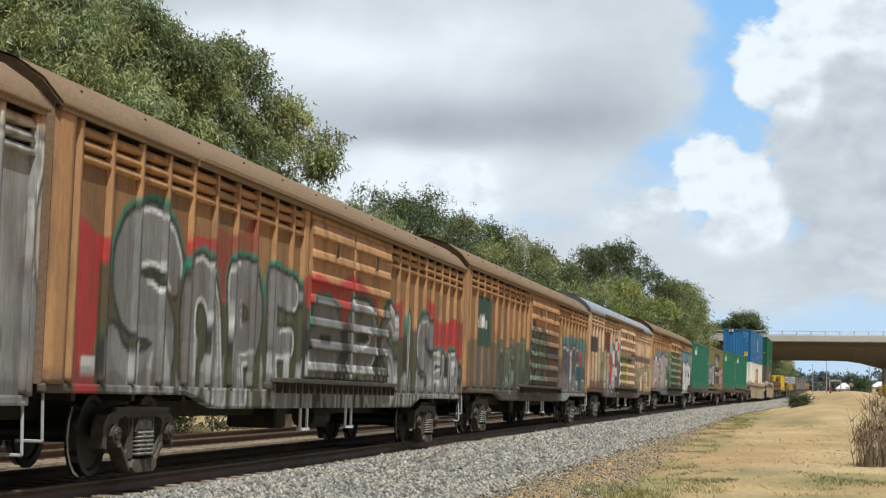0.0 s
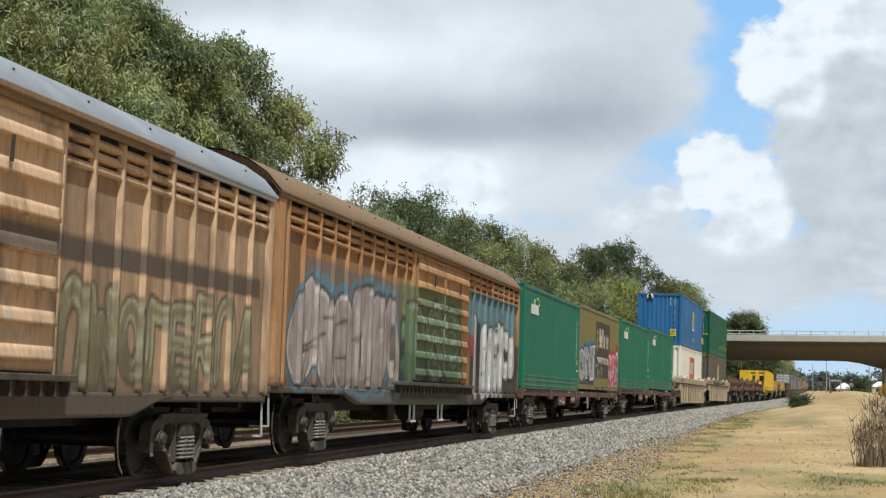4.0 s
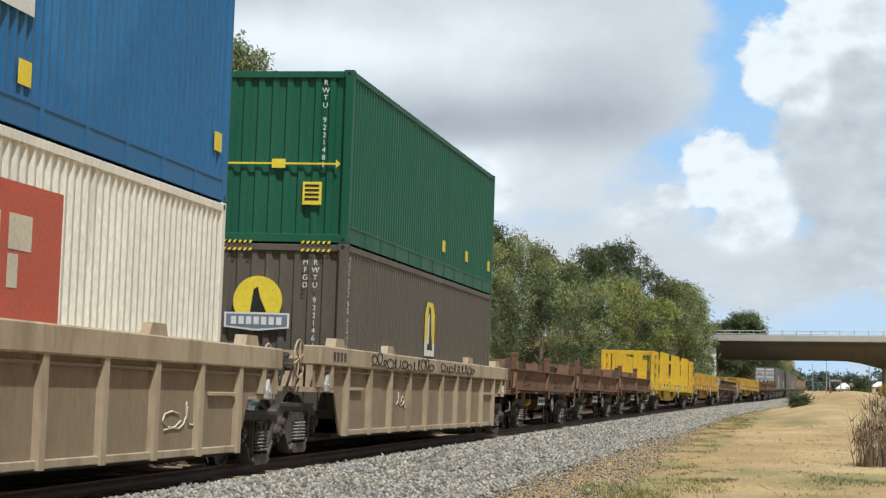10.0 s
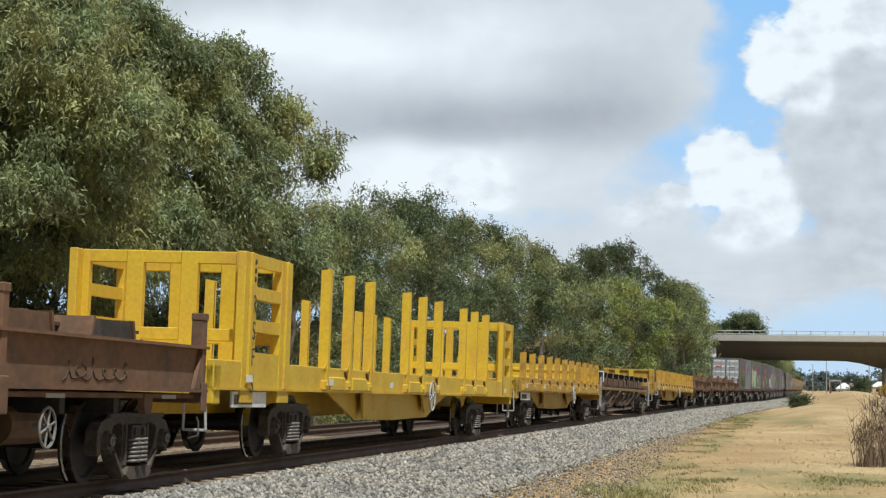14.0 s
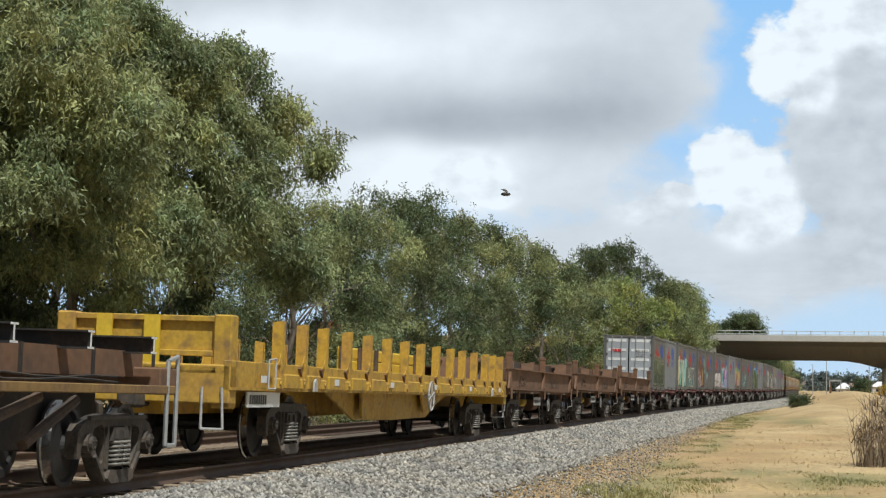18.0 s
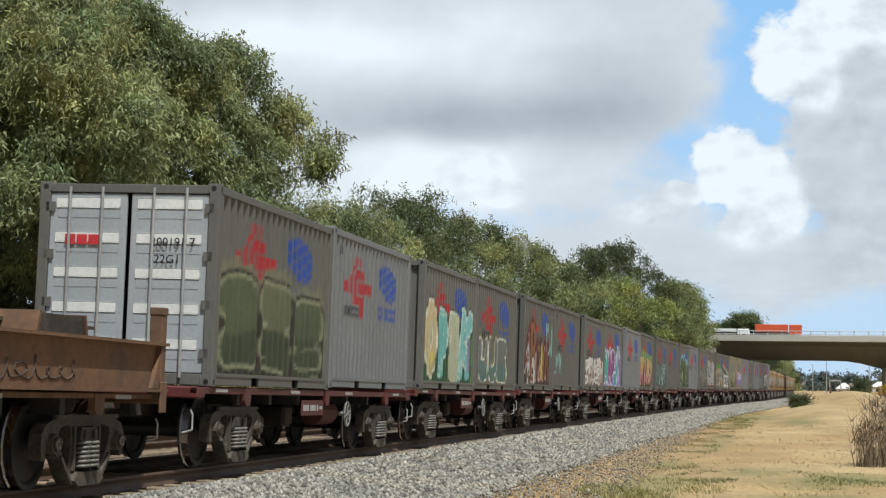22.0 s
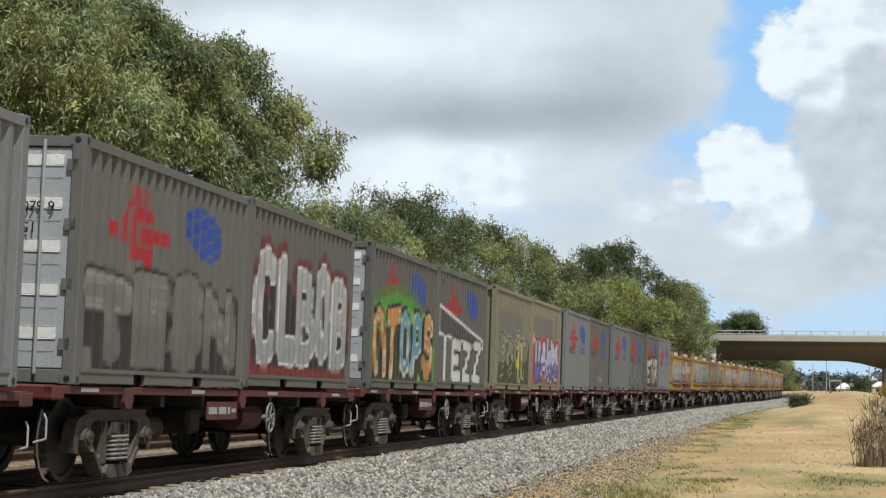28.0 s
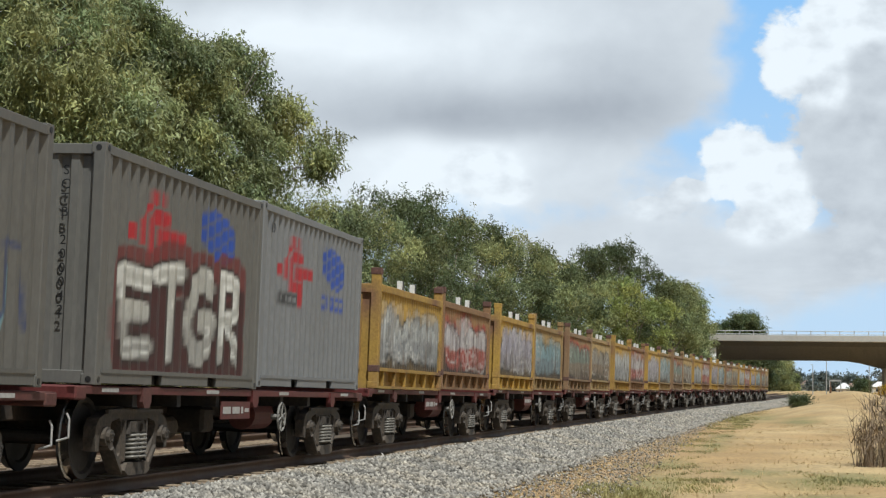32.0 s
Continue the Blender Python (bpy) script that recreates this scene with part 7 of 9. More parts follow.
        lay(c, (Z < 0.16 + 0.12 * ragged(Y * 2.0, Z * 0.3, 4, 18)) & (Z > -0.02), (0.07, 0.055, 0.042), 0.45)
        lay(c, (ragged(Y * 4.0, Z * 0.12, 5, 19) > 0.34) & (Z > 0.9), (0.12, 0.065, 0.035), 0.35)
    return go
# ======== the train, front to rear ========
WOODY = (0.375, 0.200, 0.086)
PALEWOOD = (0.45, 0.305, 0.190)
GRIMY = (0.085, 0.062, 0.045)


def van(u, k, roof, label):
    """Long louvred van: plywood bays between posts, louvres above, double doors amidships."""
    w = thing("louvred_van", label, "van", "louvred vans of the train")
    half, x = 11.75, 1.22
    paint = van_paint(k)
    ys, zs = np.linspace(-half, half, 560 if k else 240), np.linspace(1.02, 3.36, 66 if k else 40)
    Y, Z = np.meshgrid(ys, zs)
    r = np.random.RandomState(40 + k)
    bay = np.floor((Y + half) / 0.92).astype(int)
    shade = (0.75 + 0.4 * r.rand(60))[bay % 60]
    wood = PALEWOOD if k == 3 else WOODY
    # bays take a darker tone of the timber colour than the posts
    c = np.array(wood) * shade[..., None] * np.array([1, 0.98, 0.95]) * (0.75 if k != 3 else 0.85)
    soft_paint(paint, Y, Z - 1.02, c, 0.04, 0.034)
    i = np.arange(Y.size).reshape(Y.shape)
    q = np.c_[i[:-1, :-1].ravel(), i[:-1, 1:].ravel(), i[1:, 1:].ravel(), i[1:, :-1].ravel()]
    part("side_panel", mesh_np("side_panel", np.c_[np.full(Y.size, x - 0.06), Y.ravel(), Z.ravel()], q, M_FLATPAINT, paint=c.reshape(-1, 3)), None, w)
    bm = B()
    box(bm, -x + 0.02, -x + 0.07, -half, half, 1.02, 3.76)
    for k2 in (-1, 1):
        box(bm, -x + 0.03, x - 0.06, k2 * half, k2 * (half - 0.06), 1.02, 3.95)
    part("far_wall", bm, M_ROOFRUST, w)

    def painted_box(y0, y1, z0, z1, x0, x1, name, rz=10, tilt=0.0, ny=1, base=None):
        """A bar that carries the same spray paint as the wall behind it."""
        zz, yy = np.linspace(z0, z1, rz + 1), np.linspace(y0, y1, ny + 1)
        v, cc, qs = [], [], []
        front = len(yy) * len(zz)
        YY, ZZ = np.meshgrid(yy, zz)
        # bars before the wall take a lighter tone than the bays
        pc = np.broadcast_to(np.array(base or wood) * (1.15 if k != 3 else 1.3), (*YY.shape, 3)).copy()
        soft_paint(paint, YY, ZZ - 1.02, pc, 0.05, 0.05)
        V = np.c_[x1 + tilt * (ZZ.ravel() - z0), YY.ravel(), ZZ.ravel()]
        Bk = np.c_[np.full(YY.size, x0), YY.ravel(), ZZ.ravel()]
        ii = np.arange(YY.size).reshape(YY.shape)
        Q = [np.c_[ii[:-1, :-1].ravel(), ii[:-1, 1:].ravel(), ii[1:, 1:].ravel(), ii[1:, :-1].ravel()]]
        n = YY.size
        for e in (ii[:, 0], ii[:, -1][::-1], ii[0, ::-1], ii[-1, :]):
            Q.append(np.c_[e[:-1], e[1:], e[1:] + n, e[:-1] + n])
        return mesh_np(name, np.r_[V, Bk], np.concatenate(Q), M_FLATPAINT, paint=np.r_[pc.reshape(-1, 3), pc.reshape(-1, 3)])

    d0, d1 = (27.3 - 29.15), (33.0 - 29.15)
    posts = [-half + 0.62 + i * (d0 + half - 0.62) / 10 for i in range(10)] + [d1 + 0.1 + i * (half - 0.12 - d1 - 0.1) / 9 for i in range(10)]
    for y in posts:
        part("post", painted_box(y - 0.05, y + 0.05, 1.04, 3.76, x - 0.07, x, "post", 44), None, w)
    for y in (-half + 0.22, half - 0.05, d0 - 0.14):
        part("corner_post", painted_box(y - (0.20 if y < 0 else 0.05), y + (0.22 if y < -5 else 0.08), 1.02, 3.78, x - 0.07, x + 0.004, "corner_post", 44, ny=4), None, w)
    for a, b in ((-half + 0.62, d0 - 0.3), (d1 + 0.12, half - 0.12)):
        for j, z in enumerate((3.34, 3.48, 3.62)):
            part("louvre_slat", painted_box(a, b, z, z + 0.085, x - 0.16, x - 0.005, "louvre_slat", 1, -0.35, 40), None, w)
        bm = B()
        box(bm, x - 0.2, x - 0.16, a, b, 3.36, 3.76)
        part("louvre_backing", bm, M_DARK, w)
    for y0, y1 in ((d0, (d0 + d1) / 2 - 0.03), ((d0 + d1) / 2 + 0.03, d1)):
        door = part("door", painted_box(y0, y1, 1.22, 3.64, x - 0.07, x + 0.02, "door", 44, ny=30), None, w, "ribbed sliding door leaf")
        for j in range(7):
            z = 1.32 + j * 0.345
            part("rib", painted_box(y0 + 0.08, y1 - 0.08, z, z + 0.15, x, x + 0.075, "rib", 3, -0.25, 24), None, door)
        bm = B()
        ym = (y0 + y1) / 2
        bar(bm, (x + 0.09, ym, 3.15), (x + 0.09, ym + 0.02, 3.4), 0.03, 0.03)
        part("latch", bm, M_DARK, door)
    bm = B()
    box(bm, x - 0.05, x + 0.16, d0 - 1.9, d1 + 0.3, 1.13, 1.20, 0.01)
    part("sill_face", painted_box(d0 - 2.0, d1 + 0.4, 1.02, 1.13, x - 0.08, x + 0.03, "sill_face", 3, 0.0, 120, GRIMY), None, w)
    part("door_sill", bm, M_CAST, w, "weathered steel door sill")
    part("door_header", painted_box(d0 - 0.1, d1 + 0.1, 3.63, 3.77, x - 0.07, x - 0.02, "door_header", 2, 0.0, 20), None, w)
    bm = B()
    box(bm, x + 0.03, x + 0.10, d0 - 5.6, d1 + 3.2, 3.80, 3.87, 0.01)
    box(bm, x + 0.02, x + 0.05, d0 - 5.6, d1 + 3.2, 3.74, 3.81)
    part("door_track", bm, M_ROOFRUST, w, "rusty door track under the eaves")
    gusset = B()
    slab(gusset, [(0, 1.13), (0.05, 1.13), (0.05, 0.98), (0, 0.98)], x + 0.03, x + 0.13)
    y = d0 - 1.7
    while y < d1 + 0.2:
        gm = part("sill_gusset", gusset, M_CAST, w)
        gusset = gm.data
        gm.location = (0, y, 0)
        y += 0.36
    bm = B()
    box(bm, -x + 0.02, -x + 0.1, -half, half, 0.9, 1.03)
    part("side_sill", bm, M_CAST, w)
    part("side_sill", painted_box(-half, half, 0.93, 1.03, x - 0.1, x - 0.02, "side_sill", 3, 0.0, 300, GRIMY), None, w)
    skirt = painted_box(-7.7, 7.7, 0.76, 1.03, x - 0.12, x - 0.015, "skirt", 6, 0.0, 180, GRIMY)
    for vt in skirt.vertices:
        e = min(max((abs(vt.co.y) - 6.0) / 1.6, 0.0), 1.0)
        vt.co.z = 1.03 - (1.03 - vt.co.z) * (1.0 - 0.8 * e * e * (3 - 2 * e))
    part("skirt", skirt, None, w, "sheet skirt that rises towards the bogies")
    bm = B()
    box(bm, x - 0.02, x + 0.03, -half, half, 3.76, 3.84, 0.01)
    part("eave_rail", bm, M_ROOFRUST if roof is not M_GALV else M_GALV, w)
    # arched roof
    n = 9
    ang = [-1.12 + 2.24 * i / (n - 1) for i in range(n)]
    pr = [(1.27 * math.sin(a) / math.sin(1.12), 3.84 + 0.62 * (math.cos(a) - math.cos(1.12)) / (1 - math.cos(1.12))) for a in ang]
    L = [-half - 0.05 + i * (2 * half + 0.1) / 24 for i in range(25)]
    v = [(px, y, pz) for y in L for px, pz in pr] + [(px * 0.99, y, pz - 0.04) for y in L for px, pz in pr]
    m = len(L) * n
    qs = [(a * n + b, a * n + b + 1, (a + 1) * n + b + 1, (a + 1) * n + b) for a in range(24) for b in range(n - 1)]
    qs += [(m + a, m + d, m + c2, m + b) for a, b, c2, d in qs]
    for a in range(24):
        qs += [(a * n, (a + 1) * n, m + (a + 1) * n, m + a * n), (a * n + n - 1, m + a * n + n - 1, m + (a + 1) * n + n - 1, (a + 1) * n + n - 1)]
    part("roof", mesh_np("roof", v, qs, roof, True), None, w)
    bolt, (px, pz) = B(), pr[-2]
    rod(bolt, (px + 0.012, 0, pz + 0.012), (px - 0.02, 0, pz - 0.01), 0.016, 6)
    for y in L[1::2]:
        bo = part("roof_bolt", bolt, M_DARK, w)
        bolt = bo.data
        bo.location = (0, y, 0)
    for e in (-1, 1):
        bm = B()
        vs = [bm.verts.new((px, e * half, pz - 0.02)) for px, pz in pr]
        bm.faces.new(vs if e < 0 else vs[::-1])
        part("end_gable", bm, roof, w)
    # running gear
    bm = B()
    box(bm, -0.25, 0.25, -half + 0.3, half - 0.3, 0.62, 0.98)
    for y in np.arange(-half + 1, half, 1.8):
        box(bm, -1.1, 1.1, y - 0.06, y + 0.06, 0.85, 1.0)
    part("centre_sill", bm, M_DARK, w)
    bm = B()
    rod(bm, (0.45, 1.0, 0.60), (0.45, 2.1, 0.60), 0.2, 12)
    part("air_tank", bm, M_DARK, w)
    bm = B()
    box(bm, -0.2, 0.6, -1.2, -0.6, 0.42, 0.82, 0.04)
    part("valve_box", bm, M_DARK, w)
    for y in (-8.55, 8.55):
        bogie(w, y)
    coupler(w, half)
    for y in (-half + 0.05, half - 0.05):
        bm = B()
        tube(bm, [(1.16, y, 0.98), (1.18, y, 0.45), (0.9, y, 0.45)], 0.017, 6)
        part("step", bm, M_DULLWHITE, w, "pale tubular step")
    for y in (-1.6, 1.3):
        bm = B()
        for yy in (y - 0.2, y + 0.2):
            box(bm, 1.14, 1.17, yy - 0.03, yy + 0.03, 0.42, 0.95)
        box(bm, 1.10, 1.2, y - 0.2, y + 0.2, 0.42, 0.46)
        part("step", bm, M_WHITE, w, "white flat-bar step")
    return on_train(w, u)


for k, (u0, roof, label) in enumerate(((17.25 - 23.75, M_ROOFRUST, "timber-brown louvred van covered in grey spray paint"), (17.4, M_ROOFRUST, "brown louvred van with silver and red spray piece"),
                                       (41.15, M_ROOFRUST, "brown louvred van with green and blue spray pieces"), (64.95, M_GALV, "brown louvred van with a new grey metal roof"), (88.7, M_ROOFRUST, "brown louvred van with black and white spray forms"))):
    van(u0 + 11.75, k, roof, label)


def flat_wagon(u, half, bogies, material, label, name="container_wagon", **kw):
    w = thing(name, label, "wagon", "wagons of the train")
    flat_parts(w, half, bogies, material, **kw)
    return on_train(w, u)


# two long skeletal flats with green and olive containers
long_flat = flat_wagon(125.0, 12.3, 9.6, M_BROWNRED, "long brown-red flat wagon carrying two containers", depth=0.20)
for k in (-1, 1):
    for y in (-12.0, -6.2, -0.3, 0.3, 6.2, 12.0):
        bm = B()
        box(bm, k * 1.10, k * 1.25, y - 0.21, y + 0.21, 0.76, 1.02, 0.01)
        part("twistlock_bracket", bm, M_BROWNRED, long_flat, "boxed red-brown corner bracket")
bm = B()
box(bm, 1.2, 1.23, -4.6, -3.0, 0.58, 0.86)
gp = part("graffiti_plate", bm, M_BROWNRED, long_flat, "side plate marked with red and white paint")
for a, b, z, m in ((-4.4, -4.0, 0.68, M_DULLWHITE), (-3.9, -3.45, 0.74, M_REDPAINT), (-3.8, -3.3, 0.64, M_DULLWHITE)):
    bm = B()
    box(bm, 1.231, 1.235, a, b, z, z + 0.07)
    part("paint_mark", bm, m, gp)
on_train(copy_thing(long_flat, pose(0, 0, 0)), 150.6)


def bar_row(parent, x, y, z, n, w, h, material, gap=0.03, name="lettering", vertical=False, axis="y"):
    """Illegible lettering as plain bars."""
    bm = B()
    for i in range(n):
        o = i * (w + gap)
        if axis == "y":
            y0, z0 = (y, z - o * 1.0) if vertical else (y + o, z)
            box(bm, x, x + 0.006, y0, y0 + (h if vertical else w), z0, z0 + (w if vertical else h))
        else:
            x0, z0 = (y, z - o) if vertical else (y + o, z)
            box(bm, x0, x0 + (h if vertical else w), x - 0.006, x, z0, z0 + (w if vertical else h))
    return part(name, bm, material, parent)


def writing(parent, text, size, m, material, name="writing"):
    cu = bpy.data.curves.new(name, "FONT")
    cu.body, cu.size, cu.extrude = text, size, 0.003
    cu.align_x = "CENTER"
    ob = bpy.data.objects.new(name, cu)
    scene.collection.objects.link(ob)
    me = bpy.data.meshes.new_from_object(ob)
    bpy.data.objects.remove(ob)
    me.materials.append(material)
    o = part(name, me, None, parent)
    o.matrix_basis = m
    return o


FRONT = pose(0, 0, 0, 90, 0, 0)
SIDE = pose(0, 0, 0, 90, 0, 90)


def column(parent, text, size, x, y, z, material, on="end", step=1.0):
    """Letters one below another."""
    return writing(parent, "\n".join(text), size, (Matrix.Translation((x, y, z)) @ (FRONT if on == "end" else SIDE)), material)


EMERALD = (0.010, 0.150, 0.090)
OLIVE = (0.19, 0.165, 0.055)


def olive_paint(Y, Z, c):
    lay(c, (Y > -1.55) & (Y < 3.0) & (Z > 0.30) & (Z < 2.35), (0.055, 0.047, 0.036))
    for i in range(3):
        lay(c, (Y > -1.25) & (Y < -0.7) & (np.abs(Z - 1.42 - i * 0.27) < 0.11), (0.30, 0.17, 0.03))
    for i, (h, w) in enumerate(((0.42, 0.34), (0.28, 0.3), (0.42, 0.3), (0.42, 0.13), (0.28, 0.28), (0.36, 0.12), (0.28, 0.2), (0.28, 0.28))):
        o = -0.45 + i * 0.38
        lay(c, (Y > o) & (Y < o + w) & (Z > 1.42) & (Z < 1.42 + h * 1.6) & ~((Y > o + 0.10) & (Y < o + w - 0.08) & (np.abs(Z - 1.56) < 0.07)), (0.50, 0.46, 0.36))
    spray(Y, Z, c, -5.9, -2.0, 0.15, 1.45, (0.30, 0.30, 0.31), (0.30, 0.30, 0.31), (0.02, 0.02, 0.022), (0.07, 0.15, 0.22), 3, 51, 0.28, (0.68, 0.68, 0.7), 0.10)
    lay(c, (Y < -1.85) & (Z < 0.14), (0.05, 0.05, 0.055))
    spray(Y, Z, c, 2.9, 5.8, 0.0, 1.35, (0.34, 0.02, 0.05), (0.30, 0.02, 0.05), (0.66, 0.62, 0.62), (0.30, 0.02, 0.045), 4, 52, 0.14, None, 0.10)
    scribble(Y, Z, c, -1.4, 0.9, 0.35, 0.85, (0.42, 0.42, 0.36), 53, 0.022, 14)


def panel_foot(c, fm, length, z, h=0.36, w2=1.22):
    """The plain ribbed sheet along the foot of the side."""
    bm = B()
    box(bm, w2 - 0.045, w2 - 0.012, -length / 2 + 0.16, length / 2 - 0.16, z, z + h)
    for k in (0.06, 0.20, h - 0.03):
        box(bm, w2 - 0.03, w2 + 0.004, -length / 2 + 0.3, length / 2 - 0.3, z + k, z + k + 0.035, 0.008)
    part("foot_panel", bm, fm, c, "ribbed sheet along the foot")


for u, col, painter, label in ((119.1, EMERALD, None, "clean emerald green corrugated container on a flat wagon"), (131.45, OLIVE, olive_paint, "olive container with dark panel and spray pieces"),
                               (144.4, EMERALD, None, "clean emerald green corrugated container on a flat wagon"), (156.8, EMERALD, None, "clean emerald green corrugated container on a flat wagon")):
    ol = painter is not None
    c, fm = container(label, 12.19, 2.896, col, u, painter=painter, nz=70 if ol else 3, fine=2 if ol else 1, pitch=0.16, rail_h=0.16 if ol else 0.42)
    if ol:
        writing(c, "TRANSPORT SINCE 1895", 0.34, Matrix.Translation((1.214, 0.75, 2.05)) @ SIDE, mat("cream_lettering", (0.5, 0.46, 0.36)))
        for y in (-0.9, 0.9):
            bm = B()
            box(bm, 1.205, 1.224, y - 0.18, y + 0.18, 1.09, 1.18)
            part("fork_pocket", bm, M_BLACK, c)
    else:
        panel_foot(c, fm, 12.19, 1.09)
        bm, y = B(), -4.85
        for wide, high, foot, notch in ((0.16, 0.27, 0, 1), (0.18, 0.27, 0, 2), (0.19, 0.42, 0, 2), (0.07, 0.42, 0, 0), (0.18, 0.27, 0, 1), (0.07, 0.27, 0, 0), (0.13, 0.27, 0, 0), (0.16, 0.27, 0, 1), (0.06, 0.06, 0, 0)):
            if notch:
                box(bm, 1.212, 1.218, y, y + 0.06, 3.18, 3.18 + 0.27)
                box(bm, 1.212, 1.218, y + wide - 0.06, y + wide, 3.18, 3.18 + high)
                for z in (3.18, 3.40) if notch == 2 else (3.18, 3.29, 3.40):
                    box(bm, 1.212, 1.218, y + 0.06, y + wide - 0.06, z, z + 0.05)
            else:
                box(bm, 1.212, 1.218, y, y + wide, 3.18, 3.18 + high)
            y += wide + 0.035
        part("logo", bm, M_WHITE, c, "white row of blocks as a name mark")
        bm = B()
        tube(bm, [(1.214, -3.62 + 0.26 * math.cos(a), 3.50 + 0.16 * math.sin(a)) for a in (2.6, 2.0, 1.4, 0.8, 0.2, -0.4)], 0.02, 5)
        part("logo_arc", bm, M_LIME, c)
        bar_row(c, 1.214, 5.35, 3.2, 5, 0.20, 0.035, M_WHITE, 0.05, "marking", vertical=True)
        bar_row(c, 1.214, 5.55, 1.72, 2, 0.14, 0.06, M_WHITE, 0.04, "marking")
        bm = B()
        box(bm, 1.212, 1.217, 5.55, 5.68, 1.95, 2.12)
        part("warning_plate", bm, M_YELPAINT, c)

# ---- well wagons with stacked containers
def well_wagon(u):
    w = thing("well_wagon", "beige steel well wagon carrying two stacked containers", "wagon", "wagons of the train")
    half, x = 9.35, 1.40
    for k in (-1, 1):
        bm = B()
        box(bm, k * (x - 0.30), k * x, -half, half, 1.38, 1.68, 0.02)
        part("top_chord", bm, M_BEIGE, w)
        bm = B()
        slab(bm, [(-half + 0.05, 1.38), (half - 0.05, 1.38), (half - 0.05, 1.02), (half - 1.3, 1.0), (half - 1.75, 0.28), (-half + 1.75, 0.28), (-half + 1.3, 1.0), (-half + 0.05, 1.02)], k * (x - 0.10), k * (x - 0.13))
        part("side_sheet", bm, M_BEIGEDIRT, w, "dirt-stained side sheet")
        ribs = [-half + 0.25, -half + 0.85] + [-half + 1.95 + i * (2 * half - 3.9) / 9 for i in range(10)] + [half - 0.85, half - 0.25]
        bm = B()
        box(bm, k * (x - 0.10), k * (x - 0.045), -half + 1.9, half - 1.9, 0.27, 0.36, 0.01)
        part("bottom_chord", bm, M_BEIGE, w)
        bm = B()
        rod(bm, (k * (x - 0.06), -half + 0.4, 1.30), (k * (x - 0.06), half - 0.4, 1.30), 0.022, 6)
        part("brake_pipe", bm, M_BEIGEDIRT, w)
        for y in (-half + 2.6, half - 2.6):
            bm = B()
            box(bm, k * (x - 0.10), k * (x - 0.05), y - 0.55, y + 0.55, 1.00, 1.05, 0.008)
            part("stiffener", bm, M_BEIGE, w)
        for y in ribs:
            lo = 0.26 if abs(y) < half - 1.6 else 1.04
            bm = B()
            slab(bm, [(y - 0.075, 1.39), (y + 0.075, 1.39), (y + 0.075, lo), (y - 0.075, lo)], k * (x - 0.10), k * (x - 0.015))
            part("rib", bm, M_BEIGE, w)
        for y in (-half + 1.4, half - 1.4, -half + 5.2, half - 5.2):
            bm = B()
            slab(bm, [(y - 0.32, 1.68), (y + 0.32, 1.68), (y + 0.24, 1.82), (y - 0.24, 1.82)], k * (x - 0.22), k * (x - 0.05))
            part("guide", bm, M_BEIGE, w)
        for y in (-half + 0.6, half - 0.6):
            bm = B()
            slab(bm, [(y - 0.11, 0.98), (y + 0.11, 0.98), (y + 0.11, 1.08), (y, 1.24), (y - 0.11, 1.08)], k * (x - 0.06), k * (x - 0.01))
            rod(bm, (k * (x - 0.04), y, 1.07), (k * (x + 0.004), y, 1.07), 0.035, 10)
            part("lifting_lug", bm, M_DULLWHITE, w, "pale lifting lug")
    bm = B()
    box(bm, -x + 0.24, x - 0.24, -half + 1.75, half - 1.75, 0.22, 0.30)
    part("floor", bm, M_DARK, w)
    for e in (-1, 1):
        bm = B()
        box(bm, -x + 0.1, x - 0.1, e * half, e * (half - 1.7), 0.96, 1.04)
        part("end_platform", bm, M_BEIGE, w)
        bm = B()
        slab(bm, [(e * (half - 1.4), 1.04), (e * (half - 1.2), 1.04), (e * (half - 1.2), 1.62), (e * (half - 1.4), 1.62)], -x + 0.24, x - 0.24)
        part("bulkhead", bm, M_BEIGE, w)
        bm = B()
        rod(bm, (-0.3, e * (half - 0.75), 1.44), (0.30, e * (half - 0.75), 1.44), 0.19, 16)
        part("air_tank", bm, M_BEIGEDIRT, w, "dusty brown air tank")
        bm = B()
        tube(bm, [(0.5, e * (half - 0.2), 1.04), (0.5, e * (half - 0.2), 1.38), (1.1, e * (half - 0.2), 1.38), (1.1, e * (half - 0.2), 1.04)], 0.02, 6)
        for i, (a, d, s) in enumerate(((0.50, 1.44, 0.10), (0.68, 1.50, 0.075), (0.80, 1.40, 0.09), (0.92, 1.30, 0.06), (0.60, 1.26, 0.07))):
            rod(bm, (a, e * (half - 0.38), d), (a, e * (half - 0.62), d), s, 9)
            tube(bm, [(a, e * (half - 0.45), d), (a + 0.03, e * (half - 0.40), d - 0.14), (a - 0.02, e * (half - 0.36), 1.04)], 0.022, 5)
        box(bm, 0.48, 0.94, e * (half - 0.5), e * (half - 0.6), 1.28, 1.44, 0.03)
        part("valve_gear", bm, M_CAST, w)
        bogie(w, e * (half + 0.05))
    for e in (-1, 1):
        handbrake(w, 1.12, e * (half + 0.22), 1.46, M_BEIGE, 0.29)
        bm = B()
        rod(bm, (1.06, e * (half + 0.22), 1.0), (1.06, e * (half + 0.22), 1.46), 0.03, 6)
        part("wheel_post", bm, M_BEIGE, w)
    coupler(w, half + 0.9)
    bar_row(w, x + 0.002, -half + 0.8, 1.46, 4, 0.14, 0.14, M_CAST, 0.09, "lettering")
    return on_train(w, u)


